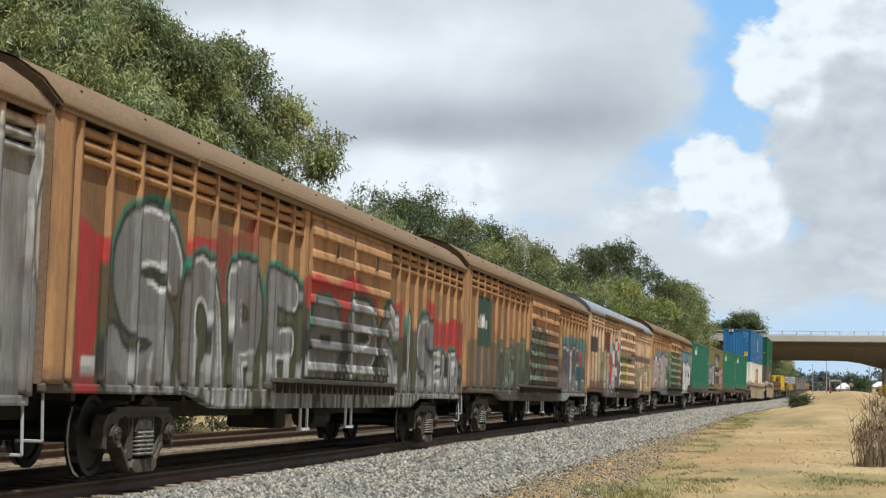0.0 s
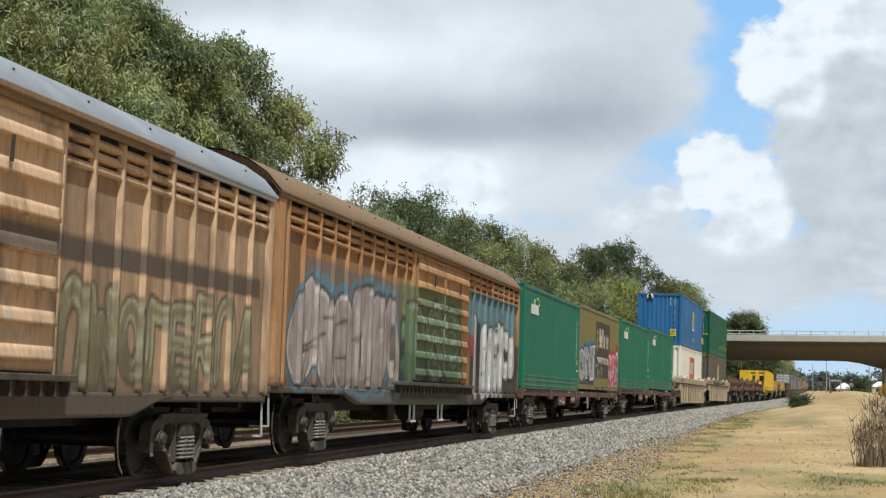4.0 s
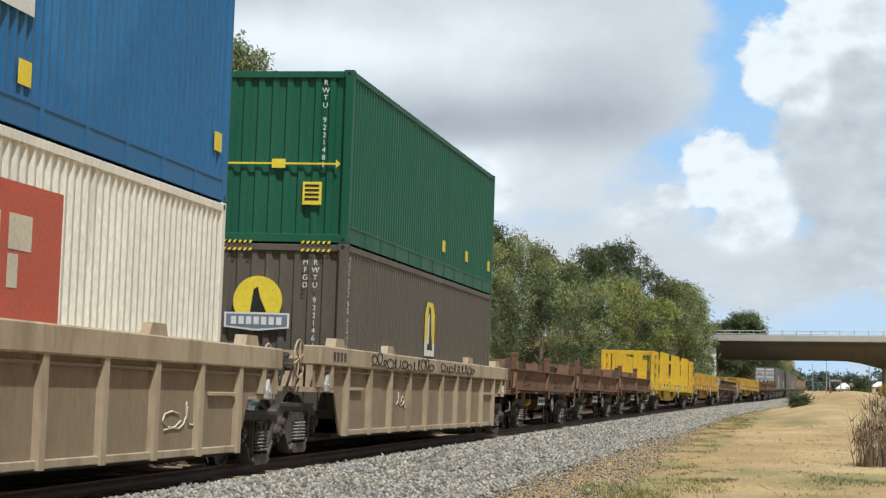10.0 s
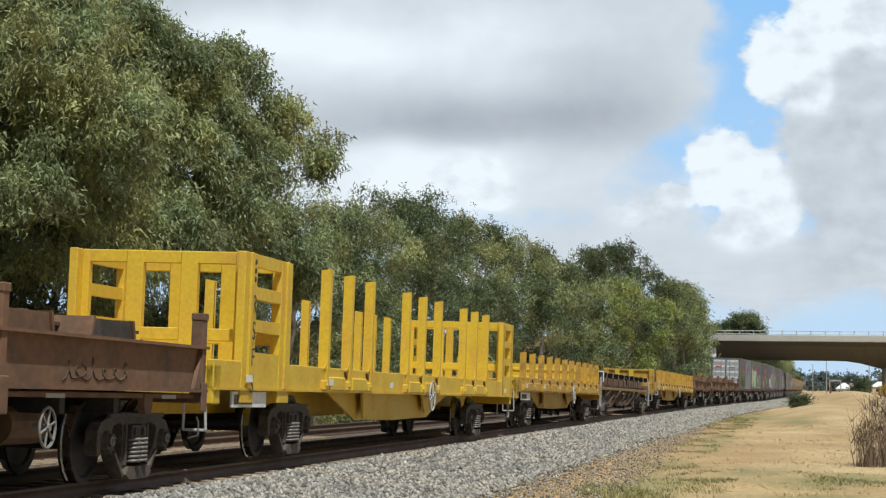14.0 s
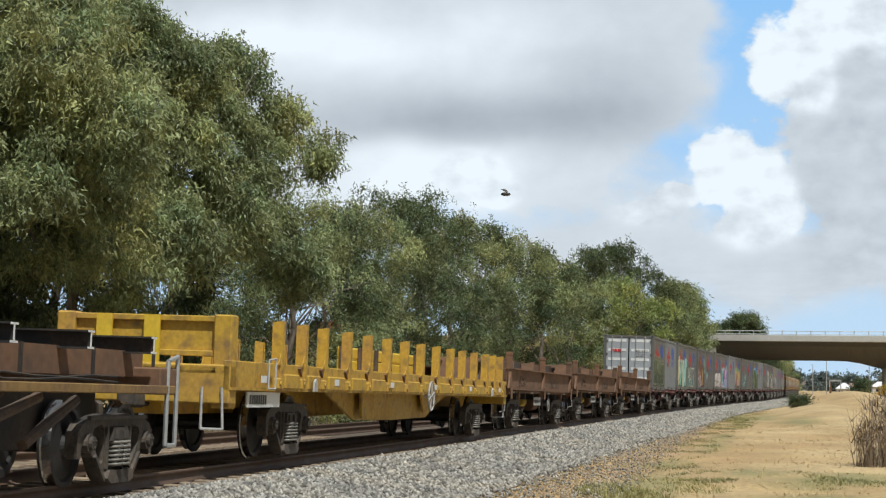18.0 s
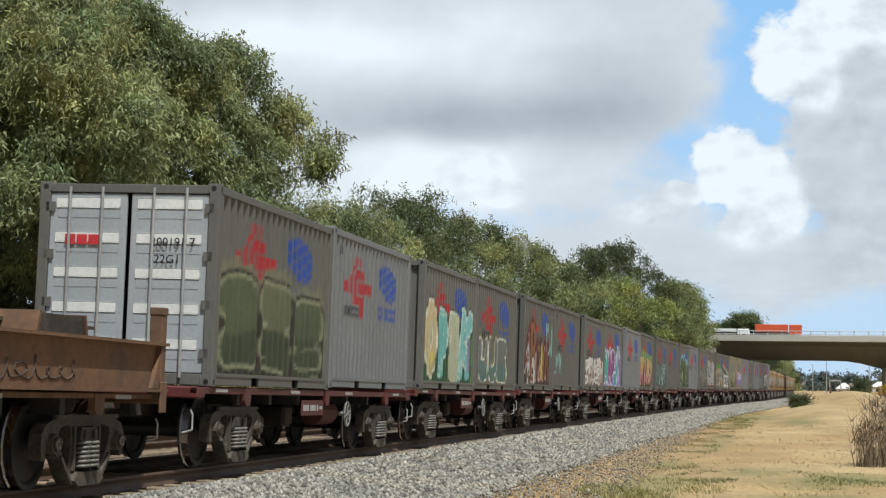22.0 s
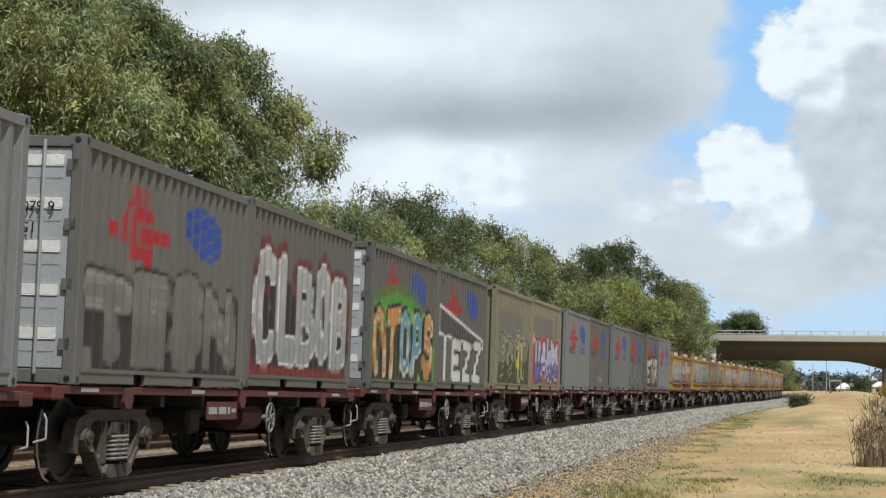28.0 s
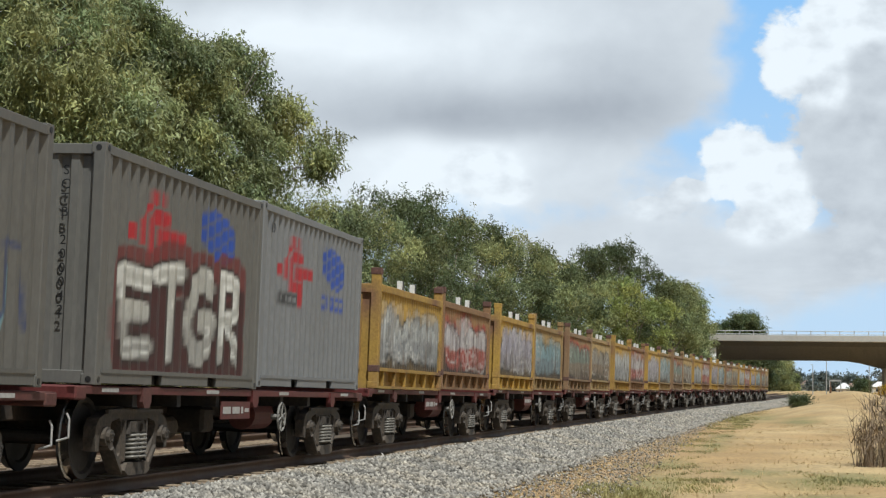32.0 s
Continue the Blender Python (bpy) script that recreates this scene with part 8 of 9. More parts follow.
def scrawl(parent, x, y0, y1, z0, z1, seed, material, n=14, label="black scribbled tag"):
    """Loose looping pen strokes in a row."""
    r = random.Random(seed)
    bm = B()
    step, tall, pts = (y1 - y0) / n, z1 - z0, []
    for i in range(n):
        up, back, foot = tall * r.uniform(0.45, 1.0), step * r.uniform(0.2, 0.9), tall * r.uniform(-0.1, 0.15)
        for a in range(8):
            t = a / 8
            pts.append((x, y0 + step * (i + t) + back * math.sin(t * 6.2832), z0 + foot + up * (0.5 - 0.5 * math.cos(t * 6.2832))))
    tube(bm, pts, 0.011, 4)
    return part("scribble", bm, material, parent, label)


w1 = well_wagon(175.2)
w2 = on_train(copy_thing(w1, pose(0, 0, 0)), 196.05)
scrawl(w2, 1.404, -5.9, -0.4, 1.41, 1.66, 5, M_BLACK, 13)
scrawl(w2, 1.404, 0.4, 4.4, 1.43, 1.64, 6, M_BLACK, 9)
scrawl(w2, 1.305, -3.4, -2.2, 0.75, 1.1, 7, M_DULLCREAM, 3, "pale scribbled tag")
scrawl(w1, 1.305, 4.6, 6.2, 0.62, 1.0, 8, M_DULLCREAM, 3, "pale scribbled tag")
ROYAL = (0.026, 0.140, 0.33)


def rust_streaks(Y, Z, c):
    lay(c, ragged(Y * 3.0, Z * 0.25, 3.0, 61) > 0.42, (0.42, 0.31, 0.20), 0.4)


def blue_paint(Y, Z, c):
    lay(c, ragged(Y * 0.4, Z, 1.5, 62) > 0.25, (0.040, 0.18, 0.40), 0.6)


def blob_logo(c, x, y, z, s, material_back, on="side"):
    """The owner's mark: a dark animal shape on a yellow shield, kept plain."""
    w = 0.62
    bm = B()
    slab(bm, [(y - w * s, z), (y + w * s, z), (y + w * s, z + 1.0 * s), (y + 0.55 * w * s, z + 1.3 * s), (y - 0.55 * w * s, z + 1.3 * s), (y - w * s, z + 1.0 * s)], x, x + 0.004)
    p = part("logo", bm, material_back, c)
    bm = B()
    slab(bm, [(y - 0.5 * w * s, z + 0.1 * s), (y + 0.6 * w * s, z + 0.1 * s), (y + 0.3 * w * s, z + 0.6 * s), (y + 0.1 * w * s, z + 1.15 * s), (y - 0.25 * w * s, z + 1.2 * s), (y - 0.4 * w * s, z + 0.9 * s)], x + 0.004, x + 0.008)
    part("emblem", bm, M_BLACK, p)
    bm = B()
    slab(bm, [(y - 0.55 * w * s, z + 0.25 * s), (y - 0.2 * w * s, z + 0.25 * s), (y - 0.15 * w * s, z + 1.05 * s), (y - 0.45 * w * s, z + 0.9 * s)], x + 0.008, x + 0.010)
    part("emblem_highlight", bm, M_WHITE, p)
    bm = B()
    slab(bm, [(y - w * s, z - 0.05 * s), (y + w * s, z - 0.05 * s), (y + w * s, z + 0.30 * s), (y, z + 0.18 * s), (y - w * s, z + 0.34 * s)], x + 0.004, x + 0.007)
    part("name_plate", bm, M_WHITE, p)


M_BLUEPLATE = solid("slate_blue_plate_paint", (0.16, 0.20, 0.26))
blue, blue_fm = container("weathered blue forty-eight foot container on top", 14.63, 2.896, ROYAL, 174.72, 3.47, 2.5, blue_paint, nz=12, pitch=0.20, rail_h=0.30)
white, _ = container("cream white container with red rectangular logo", 14.63, 2.896, (0.80, 0.76, 0.66), 174.72, 0.57, 2.5, rust_streaks, nz=24, pitch=0.20)
green, green_fm = container("dark green container on top of a brown one", 14.63, 2.896, (0.010, 0.100, 0.055), 196.05, 3.40, 2.5, None, nz=3, pitch=0.20, rail_h=0.30)
brown, _ = container("grey-brown container standing in a well wagon", 14.63, 2.896, (0.108, 0.092, 0.074), 196.05, 0.50, 2.5, None, nz=3, pitch=0.20)
for c, z, fm2 in ((blue, 3.485, blue_fm), (green, 3.415, green_fm)):
    web = B()
    box(web, 1.2, 1.252, -0.05, 0.05, z + 0.02, z + 0.27)
    for i in range(11):
        wo = part("rail_web", web, fm2, c)
        web = wo.data
        wo.location = (0, -6.0 + i * 1.2, 0)
blob_logo(blue, 1.254, 0.35, 4.62, 0.85, M_YELPAINT)
blob_logo(brown, 1.254, -0.2, 1.78, 0.8, M_YELPAINT)
bm = B()
box(bm, 1.246, 1.252, -1.25, 1.85, 1.66, 2.98)
lg = part("logo", bm, M_ORANGE, white, "faded red rectangular logo")
for y0, y1, z0, z1 in ((-1.02, -0.42, 1.98, 2.68), (-0.22, 0.36, 1.98, 2.68), (0.56, 1.10, 2.34, 2.68), (0.56, 0.80, 1.98, 2.30)):
    bm = B()
    box(bm, 1.2525, 1.256, y0, y1, z0, z1, 0.001)
    part("logo_bar", bm, M_DULLCREAM, lg)
YE = -7.315
for c, y, z in ((green, 0.9, 3.95), (green, 3.6, 3.95), (green, 6.6, 3.95), (blue, 6.7, 4.1), (blue, 0.6, 3.9)):
    bm = B()
    box(bm, 1.246, 1.252, y, y + 0.30, z, z + 0.24)
    part("warning_plate", bm, M_YELPAINT, c, "small yellow warning plate")
column(blue, "RWTU 922105 5", 0.125, 0.86, YE + 0.005, 6.05, M_WHITE)
column(blue, "MFGB", 0.125, 0.62, YE + 0.005, 6.05, M_WHITE)
column(white, "SCFU 415192 2", 0.125, 0.70, YE + 0.005, 3.08, M_BLACK)
column(green, "RWTU 9221489", 0.125, 0.78, YE + 0.005, 6.05, M_WHITE)
column(brown, "RWTU 9221461", 0.125, 0.72, YE + 0.005, 3.05, M_WHITE)
writing(brown, "YOU CAN DO ANYTHING IN A", 0.15, Matrix.Translation((1.256, -7.2, 2.15)) @ SIDE @ Matrix.Rotation(radians(-90), 4, "Z"), M_DULLWHITE)
column(brown, "MFGD", 0.125, 0.55, YE + 0.005, 3.05, M_WHITE)
for c, z, x0 in ((blue, 4.0, 0.62), (green, 4.05, 0.45)):
    bm = B()
    box(bm, x0, x0 + 0.32, YE - 0.006, YE + 0.03, z, z + 0.38)
    p = part("caution_plate", bm, M_YELPAINT, c, "yellow caution plate")
    bar_row(p, YE - 0.007, x0 + 0.04, z + 0.30, 4, 0.035, 0.24, M_BLACK, 0.04, "lettering", True, "x")
bm = B()
box(bm, -0.9, 1.0, YE, YE + 0.02, 4.72, 4.75)
for e, s in ((-0.9, -1), (1.0, 1)):
    slab2 = [(e, 4.66), (e + 0.08 * s, 4.735), (e, 4.81)]
    a = [bm.verts.new((px, YE - 0.002, pz)) for px, pz in slab2]
    bm.faces.new(a)
box(bm, -0.1, 0.13, YE - 0.005, YE + 0.02, 4.66, 4.81)
part("width_arrow", bm, M_YELPAINT, green, "yellow width arrow")
for c, x0, z, yel in ((blue, -0.85, 5.75, False), (brown, -0.55, 1.98, True)):
    bm = B()
    rod(bm, (x0 + 0.3, YE - 0.004, z + 0.45), (x0 + 0.3, YE + 0.03, z + 0.45), 0.42 if yel else 0.18, 28)
    p = part("emblem_disc", bm, M_YELPAINT if yel else M_WHITE, c)
    bm = B()
    vs = [bm.verts.new((x0 + 0.3 + a, YE - 0.008, z + 0.45 + b)) for a, b in ((-0.12, -0.18), (0.16, -0.18), (0.05, 0.05), (0.0, 0.24), (-0.07, 0.2))]
    bm.faces.new(vs)
    part("emblem", bm, M_BLACK, p)
    if yel:
        bm = B()
        for grow, dy, m in ((0.0, 0.0, M_WHITE), (-0.035, 0.003, M_BLUEPLATE)):
            a = [bm.verts.new((x0 + 0.3 + px * (0.56 + grow), YE - 0.010 - dy, z + 0.13 + pz * (0.17 + grow))) for px, pz in ((-1, -0.7), (-0.1, -1.0), (0.1, -1.0), (1, -0.7), (1, 0.75), (-1, 0.75))]
            bm.faces.new(a)
            part("name_plate", bm, m, p)
            bm = B()
        for k in range(7):
            box(bm, x0 - 0.14 + k * 0.13, x0 - 0.05 + k * 0.13, YE - 0.018, YE - 0.014, z + 0.06, z + 0.19)
        part("plate_bars", bm, M_WHITE, p)
for c, z in ((green, 3.40), (brown, 3.27), (white, 3.33)):
    for s in (-1, 1):
        bm = B()
        for i in range(6):
            o = s * (0.45 + i * 0.09)
            vs = [bm.verts.new((o + a, YE - 0.003, z + b)) for a, b in ((0, 0), (0.045, 0), (0.072, 0.045), (0.027, 0.045))]
            bm.faces.new(vs)
        part("hazard_stripe", bm, M_YELPAINT, c)


# ---- rusty steel carriers on short flats
def steel_wagon(u, first=True):
    w = flat_wagon(u, 6.3, 4.25, M_RUST, "rusty flat wagon with deep beams for steel loads", "steel_wagon", deck_z=1.03, depth=0.07, plate=M_DULLWHITE, ink=M_DARK)
    for k in (-1, 1):
        bm = B()
        x = k * 1.20
        ring = [(x - 0.13, 1.04), (x + 0.10, 1.04), (x + 0.10, 1.075), (x + 0.012, 1.075), (x + 0.012, 1.575), (x + 0.10, 1.575), (x + 0.10, 1.61), (x - 0.13, 1.61), (x - 0.13, 1.575), (x - 0.012, 1.575), (x - 0.012, 1.075), (x - 0.13, 1.075)]
        a, b = [bm.verts.new((p, -6.2, q)) for p, q in ring], [bm.verts.new((p, 6.2, q)) for p, q in ring]
        bm.faces.new(a), bm.faces.new(b[::-1])
        for i in range(12):
            bm.faces.new((a[i], b[i], b[(i + 1) % 12], a[(i + 1) % 12]))
        bmesh.ops.recalc_face_normals(bm, faces=bm.faces[:])
        part("side_beam", bm, M_RUST, w)
        for y in (-6.1, 0.0, 6.05):
            post = B()
            box(post, x - 0.08, x + 0.08, y - 0.075, y + 0.075, 0.92, 2.02, 0.01)
            box(post, x + k * 0.075, x + k * 0.105, y - 0.10, y + 0.10, 0.80, 1.16, 0.01)
            box(post, x - 0.085, x + 0.09, y - 0.085, y + 0.085, 1.93, 2.02, 0.01)
            slab(post, [(y - 0.085, 1.08), (y - 0.085, 1.5), (y - 0.32, 1.08)], x + k * 0.02, x + k * 0.07)
            part("stanchion", post, M_RUST, w)
    for y in (-4.4, -2.0, 1.7, 4.2):
        bm = B()
        slab(bm, [(y - 0.75, 1.30), (y + 0.75, 1.30), (y + 0.60, 1.84), (y - 0.60, 1.84)], -0.95, 0.75)
        part("cradle", bm, M_CAST if y in (-2.0, 4.2) else M_RUST, w)
        for k in (-1, 1):
            bm = B()
            slab(bm, [(y + k * 0.76, 1.30), (y + k * 0.82, 1.30), (y + k * 0.66, 1.86), (y + k * 0.60, 1.86)], -0.97, 0.78)
            part("cradle_end", bm, M_RUST, w, "rust-brown slanted end plate")
    for x in (-0.86, 0.30):
        bm = B()
        box(bm, x - 0.09, x + 0.09, -6.1, 6.1, 1.74, 1.78)
        box(bm, x - 0.012, x + 0.012, -6.1, 6.1, 1.60, 1.75)
        for i in range(8):
            y = -5.6 + i * 1.6
            slab(bm, [(y - 0.05, 1.30), (y + 0.05, 1.30), (y + 0.30, 1.62), (y + 0.20, 1.62)], x - 0.03, x + 0.03)
        part("load_rail", bm, M_BROWNDARK, w, "dark slotted upper rail")
    bm = B()
    box(bm, -1.1, 1.1, -6.1, 6.1, 1.04, 1.30)
    part("load_floor", bm, M_RUST, w)
    scrawl(w, 1.214, -4.6, -3.2, 1.14, 1.42, 41, M_BROWNDARK, 4, "dark scribbled tag")
    scrawl(w, 1.214, 1.6, 3.6, 1.14, 1.40, 42, M_BROWNDARK, 6, "dark scribbled tag")
    return w


sw = steel_wagon(213.7)
bm = B()
rod(bm, (0.7, -1.1, 0.72), (0.7, -0.5, 0.72), 0.14, 12)
part("yellow_valve", bm, M_YELLOW, sw)
for u in (227.1, 240.4, 344.3, 358.0, 371.9):
    on_train(copy_thing(sw, pose(0, 0, 0)), u)


# ---- yellow bolster wagons
def stake(w, k, y, top, material):
    """Channel-section post, open to the inside, flared at its foot."""
    bm = B()
    ring = [(-0.075, -0.065), (0.085, -0.065), (0.085, 0.065), (-0.075, 0.065), (-0.075, 0.048), (0.066, 0.048), (0.066, -0.048), (-0.075, -0.048)]
    lo, hi = [[bm.verts.new((k * (1.20 + a), y + b, z - (0.02 if z > 1.5 and a < 0 else 0.0))) for a, b in ring] for z in (1.0, top)]
    bm.faces.new(lo), bm.faces.new(hi[::-1])
    for i in range(8):
        bm.faces.new((lo[i], hi[i], hi[(i + 1) % 8], lo[(i + 1) % 8]))
    slab(bm, [(y - 0.24, 1.34), (y + 0.24, 1.34), (y + 0.12, 1.40), (y + 0.06, 1.52), (y - 0.06, 1.52), (y - 0.12, 1.40)], k * 1.255, k * 1.268)
    bmesh.ops.recalc_face_normals(bm, faces=bm.faces[:])
    st = part("stake", bm, material, w)
    bm = B()
    box(bm, k * 1.14, k * 1.264, y - 0.045, y + 0.045, 1.3, top - 0.04)
    part("stake_lining", bm, M_RUST, st, "rusty inside of the channel")


def stake_wagon(u, half, stakes, top, name_label, material, box_end=None, bogies=8.2, low_end=0.0):
    w = thing("stake_wagon", name_label, "wagon", "wagons of the train")
    for k in (-1, 1):
        bm = B()
        x = k * 1.20
        box(bm, x - 0.05, x + 0.05, -half, half, 0.98, 1.36, 0.01)
        box(bm, x - 0.09, x + 0.08, -half, half, 0.97, 1.01)
        part("side_sill", bm, material, w)
        bm = B()
        slab(bm, [(-5.4, 0.97), (-3.4, 0.50), (-0.2, 0.47), (3.1, 0.50), (5.0, 0.97)], k * 0.86, k * 0.90)
        part("fishbelly_plate", bm, material, w)
        bm = B()
        slab(bm, [(-3.4, 0.97), (-0.6, 0.97), (-0.9, 0.93), (-3.3, 0.53)], k * 1.0, k * 1.04)
        part("belly_gusset", bm, material, w)
        bm = B()
        slab(bm, [(1.9, 0.97), (4.7, 0.97), (2.2, 0.60)], k * 1.0, k * 1.04)
        part("belly_gusset", bm, material, w)
        for i, y in enumerate(stakes):
            stake(w, k, y, top + (0.0 if k > 0 else -0.12), material)
            bm = B()
            box(bm, k * 1.22, k * 1.325, y - 0.34, y - 0.12, 1.0, 1.16, 0.02)
            rod(bm, (k * 1.32, y - 0.23, 1.08), (k * 1.345, y - 0.23, 1.08), 0.035, 8)
            part("stake_pocket", bm, material, w)
            if i + 1 < len(stakes) and stakes[i + 1] - y < 2.2:
                bm = B()
                box(bm, k * 1.22, k * 1.30, y + 0.12, stakes[i + 1] - 0.40, 1.0, 1.22, 0.02)
                part("fascia_box", bm, material, w)
                bm = B()
                slab(bm, [(stakes[i + 1] - 0.36, 1.31), (stakes[i + 1] - 0.24, 1.19), (stakes[i + 1] - 0.24, 1.27), (stakes[i + 1] - 0.29, 1.33)], k * 1.25, k * 1.29)
                part("chain_end", bm, M_RUST, w, "rusty chain end")
        for i in range(6):
            bm = B()
            y = -half + 1.4 + i * (2 * half - 2.8) / 5
            box(bm, x + k * 0.101, x + k * 0.106, y - 0.14, y + 0.14, 1.08, 1.18)
            part("reflector", bm, M_WHITE, w, "white reflective plate")
    bm = B()
    box(bm, -1.15, 1.15, -half, half, 1.18, 1.26)
    box(bm, -0.25, 0.25, -half + 0.2, half - 0.2, 0.62, 1.18)
    part("deck", bm, material, w)
    for e in (-1, 1):
        bm = B()
        box(bm, -1.25, 1.25, e * half, e * (half - 0.3), 0.78, 1.30, 0.02)
        part("end_beam", bm, material, w)
        bm = B()
        tube(bm, [(1.15, e * (half + 0.03), 1.0), (1.18, e * (half + 0.03), 0.45), (0.88, e * (half + 0.03), 0.45), (0.88, e * (half + 0.03), 1.0)], 0.018, 6)
        part("step", bm, M_DULLWHITE, w, "pale tubular step")
        bogie(w, e * bogies)
    coupler(w, half)
    handbrake(w, 1.36, 1.35, 0.95, M_DULLWHITE, 0.29)
    bm = B()
    box(bm, 1.20, 1.225, -half + 0.9, -half + 2.5, 0.74, 0.95)
    p = part("number_board", bm, M_WHITE, w, "white number board")
    bar_row(p, 1.226, -half + 1.0, 0.78, 8, 0.07, 0.13, M_BLACK, 0.035)
    return on_train(w, u)


def bulkhead_frame(w, y0, y1, top, material, posts=5, wide=0.1, low=0.80):
    """Open end frame: two rows of flat posts across the wagon, joined by ladder-like sides, as deep as y0 to y1."""
    for y in (y0, y1):
        for x in [-1.17 + 2.34 * i / (posts - 1) for i in range(posts)]:
            bm = B()
            box(bm, x - wide, x + wide, y - 0.075, y + 0.06, 1.0, top, 0.01)
            part("end_post", bm, material, w)
        for z in (top - 0.17, 1.62):
            bm = B()
            box(bm, -1.25, 1.25, y - 0.05, y + 0.05, z, z + 0.17, 0.01)
            part("end_rail", bm, material, w)
    for k in (-1, 1):
        x = k * 1.20
        for y in (y0, y1):
            bm = B()
            d = (y1 - y0) * 0.16
            box(bm, x - 0.06, x + 0.06, y - d, y + d, low, top, 0.01)
            part("side_post", bm, material, w)
        for z in (top - 0.17, top - 0.62, top - 1.07, top - 1.52, 1.0):
            bm = B()
            box(bm, x - 0.052, x + 0.052, y0 + 0.05, y1 - 0.05, z, z + 0.17)
            part("side_rail", bm, material, w)
    bm = B()
    box(bm, -1.24, 1.24, y0 - 0.1, y1 + 0.1, 0.98, 1.22, 0.02)
    part("frame_foot", bm, material, w)


half1 = 12.6
c1 = 259.65
st1 = [u - c1 for u in (252.8, 254.3, 255.85, 258.95, 260.5, 262.15, 265.1, 266.55, 268.1)]
y1 = stake_wagon(c1, half1, st1, 2.92, "bright yellow stake wagon with tall end frame", M_YELLOW)
bulkhead_frame(y1, 248.5 - c1, 250.3 - c1, 2.84, M_YELLOW, 4, 0.12)
bulkhead_frame(y1, 270.7 - c1, 272.0 - c1, 2.84, M_YELLOW, 4, 0.09, 1.0)
for k, ch in enumerate("RSFS"):
    z = 2.02 - k * 0.36
    writing(y1, ch, 0.36, Matrix.Translation((1.285, 248.62 - c1, z)) @ SIDE, M_BLACK, "sprayed_letter")
for k in range(3):
    bm = B()
    rod(bm, (1.27, 248.62 - c1, 2.48 + k * 0.12), (1.288, 248.62 - c1, 2.48 + k * 0.12), 0.035, 8)
    part("sprayed_dot", bm, M_BLACK, y1)
c2 = 282.9
st2 = [-8.6 + i * 1.72 for i in range(11)]
y2 = stake_wagon(c2, 9.75, st2, 2.05, "worn yellow stake wagon with low posts", M_OLDYELLOW, bogies=6.8)


def drop_side(w, y0, y1, material, top=1.95, x=1.12):
    for k in (-1, 1):
        bm = B()
        for z in (1.40, 1.66):
            box(bm, k * x - 0.03, k * x + 0.03, y0, y1, z, z + 0.24, 0.02)
        part("side_board", bm, material, w)
    for y in (y0, y1):
        bm = B()
        box(bm, -1.2, 1.2, y - 0.05, y + 0.05, 1.3, top)
        for z in (1.42, 1.7):
            box(bm, -1.1, 1.1, y - 0.08, y + 0.08, z, z + 0.1, 0.02)
        part("end_board", bm, material, w)


drop_side(y2, 4.0, 9.5, M_YELLOW)
c3 = 325.85
st3 = [u - c3 for u in (316.45, 317.75, 319.0, 320.6, 322.1, 323.65, 325.2, 326.75, 328.35, 329.95, 331.4, 332.95, 334.45, 335.6, 336.75)]
y3 = stake_wagon(c3, 11.8, st3, 1.98, "worn yellow stake wagon with end boards", M_OLDYELLOW)
bulk = B()
box(bulk, -1.24, 1.0, 314.2 - c3, 314.32 - c3, 1.42, 1.92, 0.02)
box(bulk, -1.24, 1.0, 314.14 - c3, 314.2 - c3, 1.86, 1.94, 0.01)
box(bulk, -1.24, 1.0, 314.14 - c3, 314.2 - c3, 1.40, 1.48, 0.01)
part("end_board", bulk, M_OLDYELLOW, y3, "dirty yellow channel-section end board")
for x in (-0.55, 0.12):
    bm = B()
    box(bm, x - 0.11, x + 0.11, 314.1 - c3, 314.14 - c3, 1.25, 1.94)
    part("end_strap", bm, M_YELLOW, y3, "bright orange-yellow strap")
for x in (-1.22, 0.98):
    bm = B()
    box(bm, x, x + 0.25, 314.1 - c3, 314.4 - c3, 0.72, 1.96, 0.02)
    part("end_post", bm, M_OLDYELLOW, y3)
for z in (1.42, 1.69):
    bm = B()
    box(bm, -1.10, -1.04, 3.2, 11.5, z, z + 0.25, 0.03)
    part("side_board", bm, M_YELLOW, y3, "bright yellow pressed side board")
for y in (3.3, 5.0, 6.6, 8.1, 9.6, 11.1):
    bm = B()
    box(bm, -1.04, -0.98, y - 0.13, y + 0.13, 1.30, 1.95, 0.01)
    part("board_upright", bm, M_BROWNDARK, y3, "dark brown upright before the boards")
for y in (-7.75, 9.05):
    bm = B()
    slab(bm, [(y - 0.10, 0.98), (y + 0.10, 0.98), (y + 0.08, 1.12), (y, 1.17), (y - 0.08, 1.12)], 1.33, 1.36)
    rod(bm, (1.355, y, 1.09), (1.362, y, 1.09), 0.03, 8)
    part("lifting_lug", bm, M_DULLWHITE, y3, "pale lifting lug")
bm = B()
tube(bm, [(1.34, -10.3, 1.0), (1.34, -10.3, 1.40), (1.34, -9.95, 1.42), (1.34, -9.95, 1.0), (1.34, -10.3, 1.0)], 0.014, 5)
part("grab_hoop", bm, M_DULLWHITE, y3, "pale grab hoop")

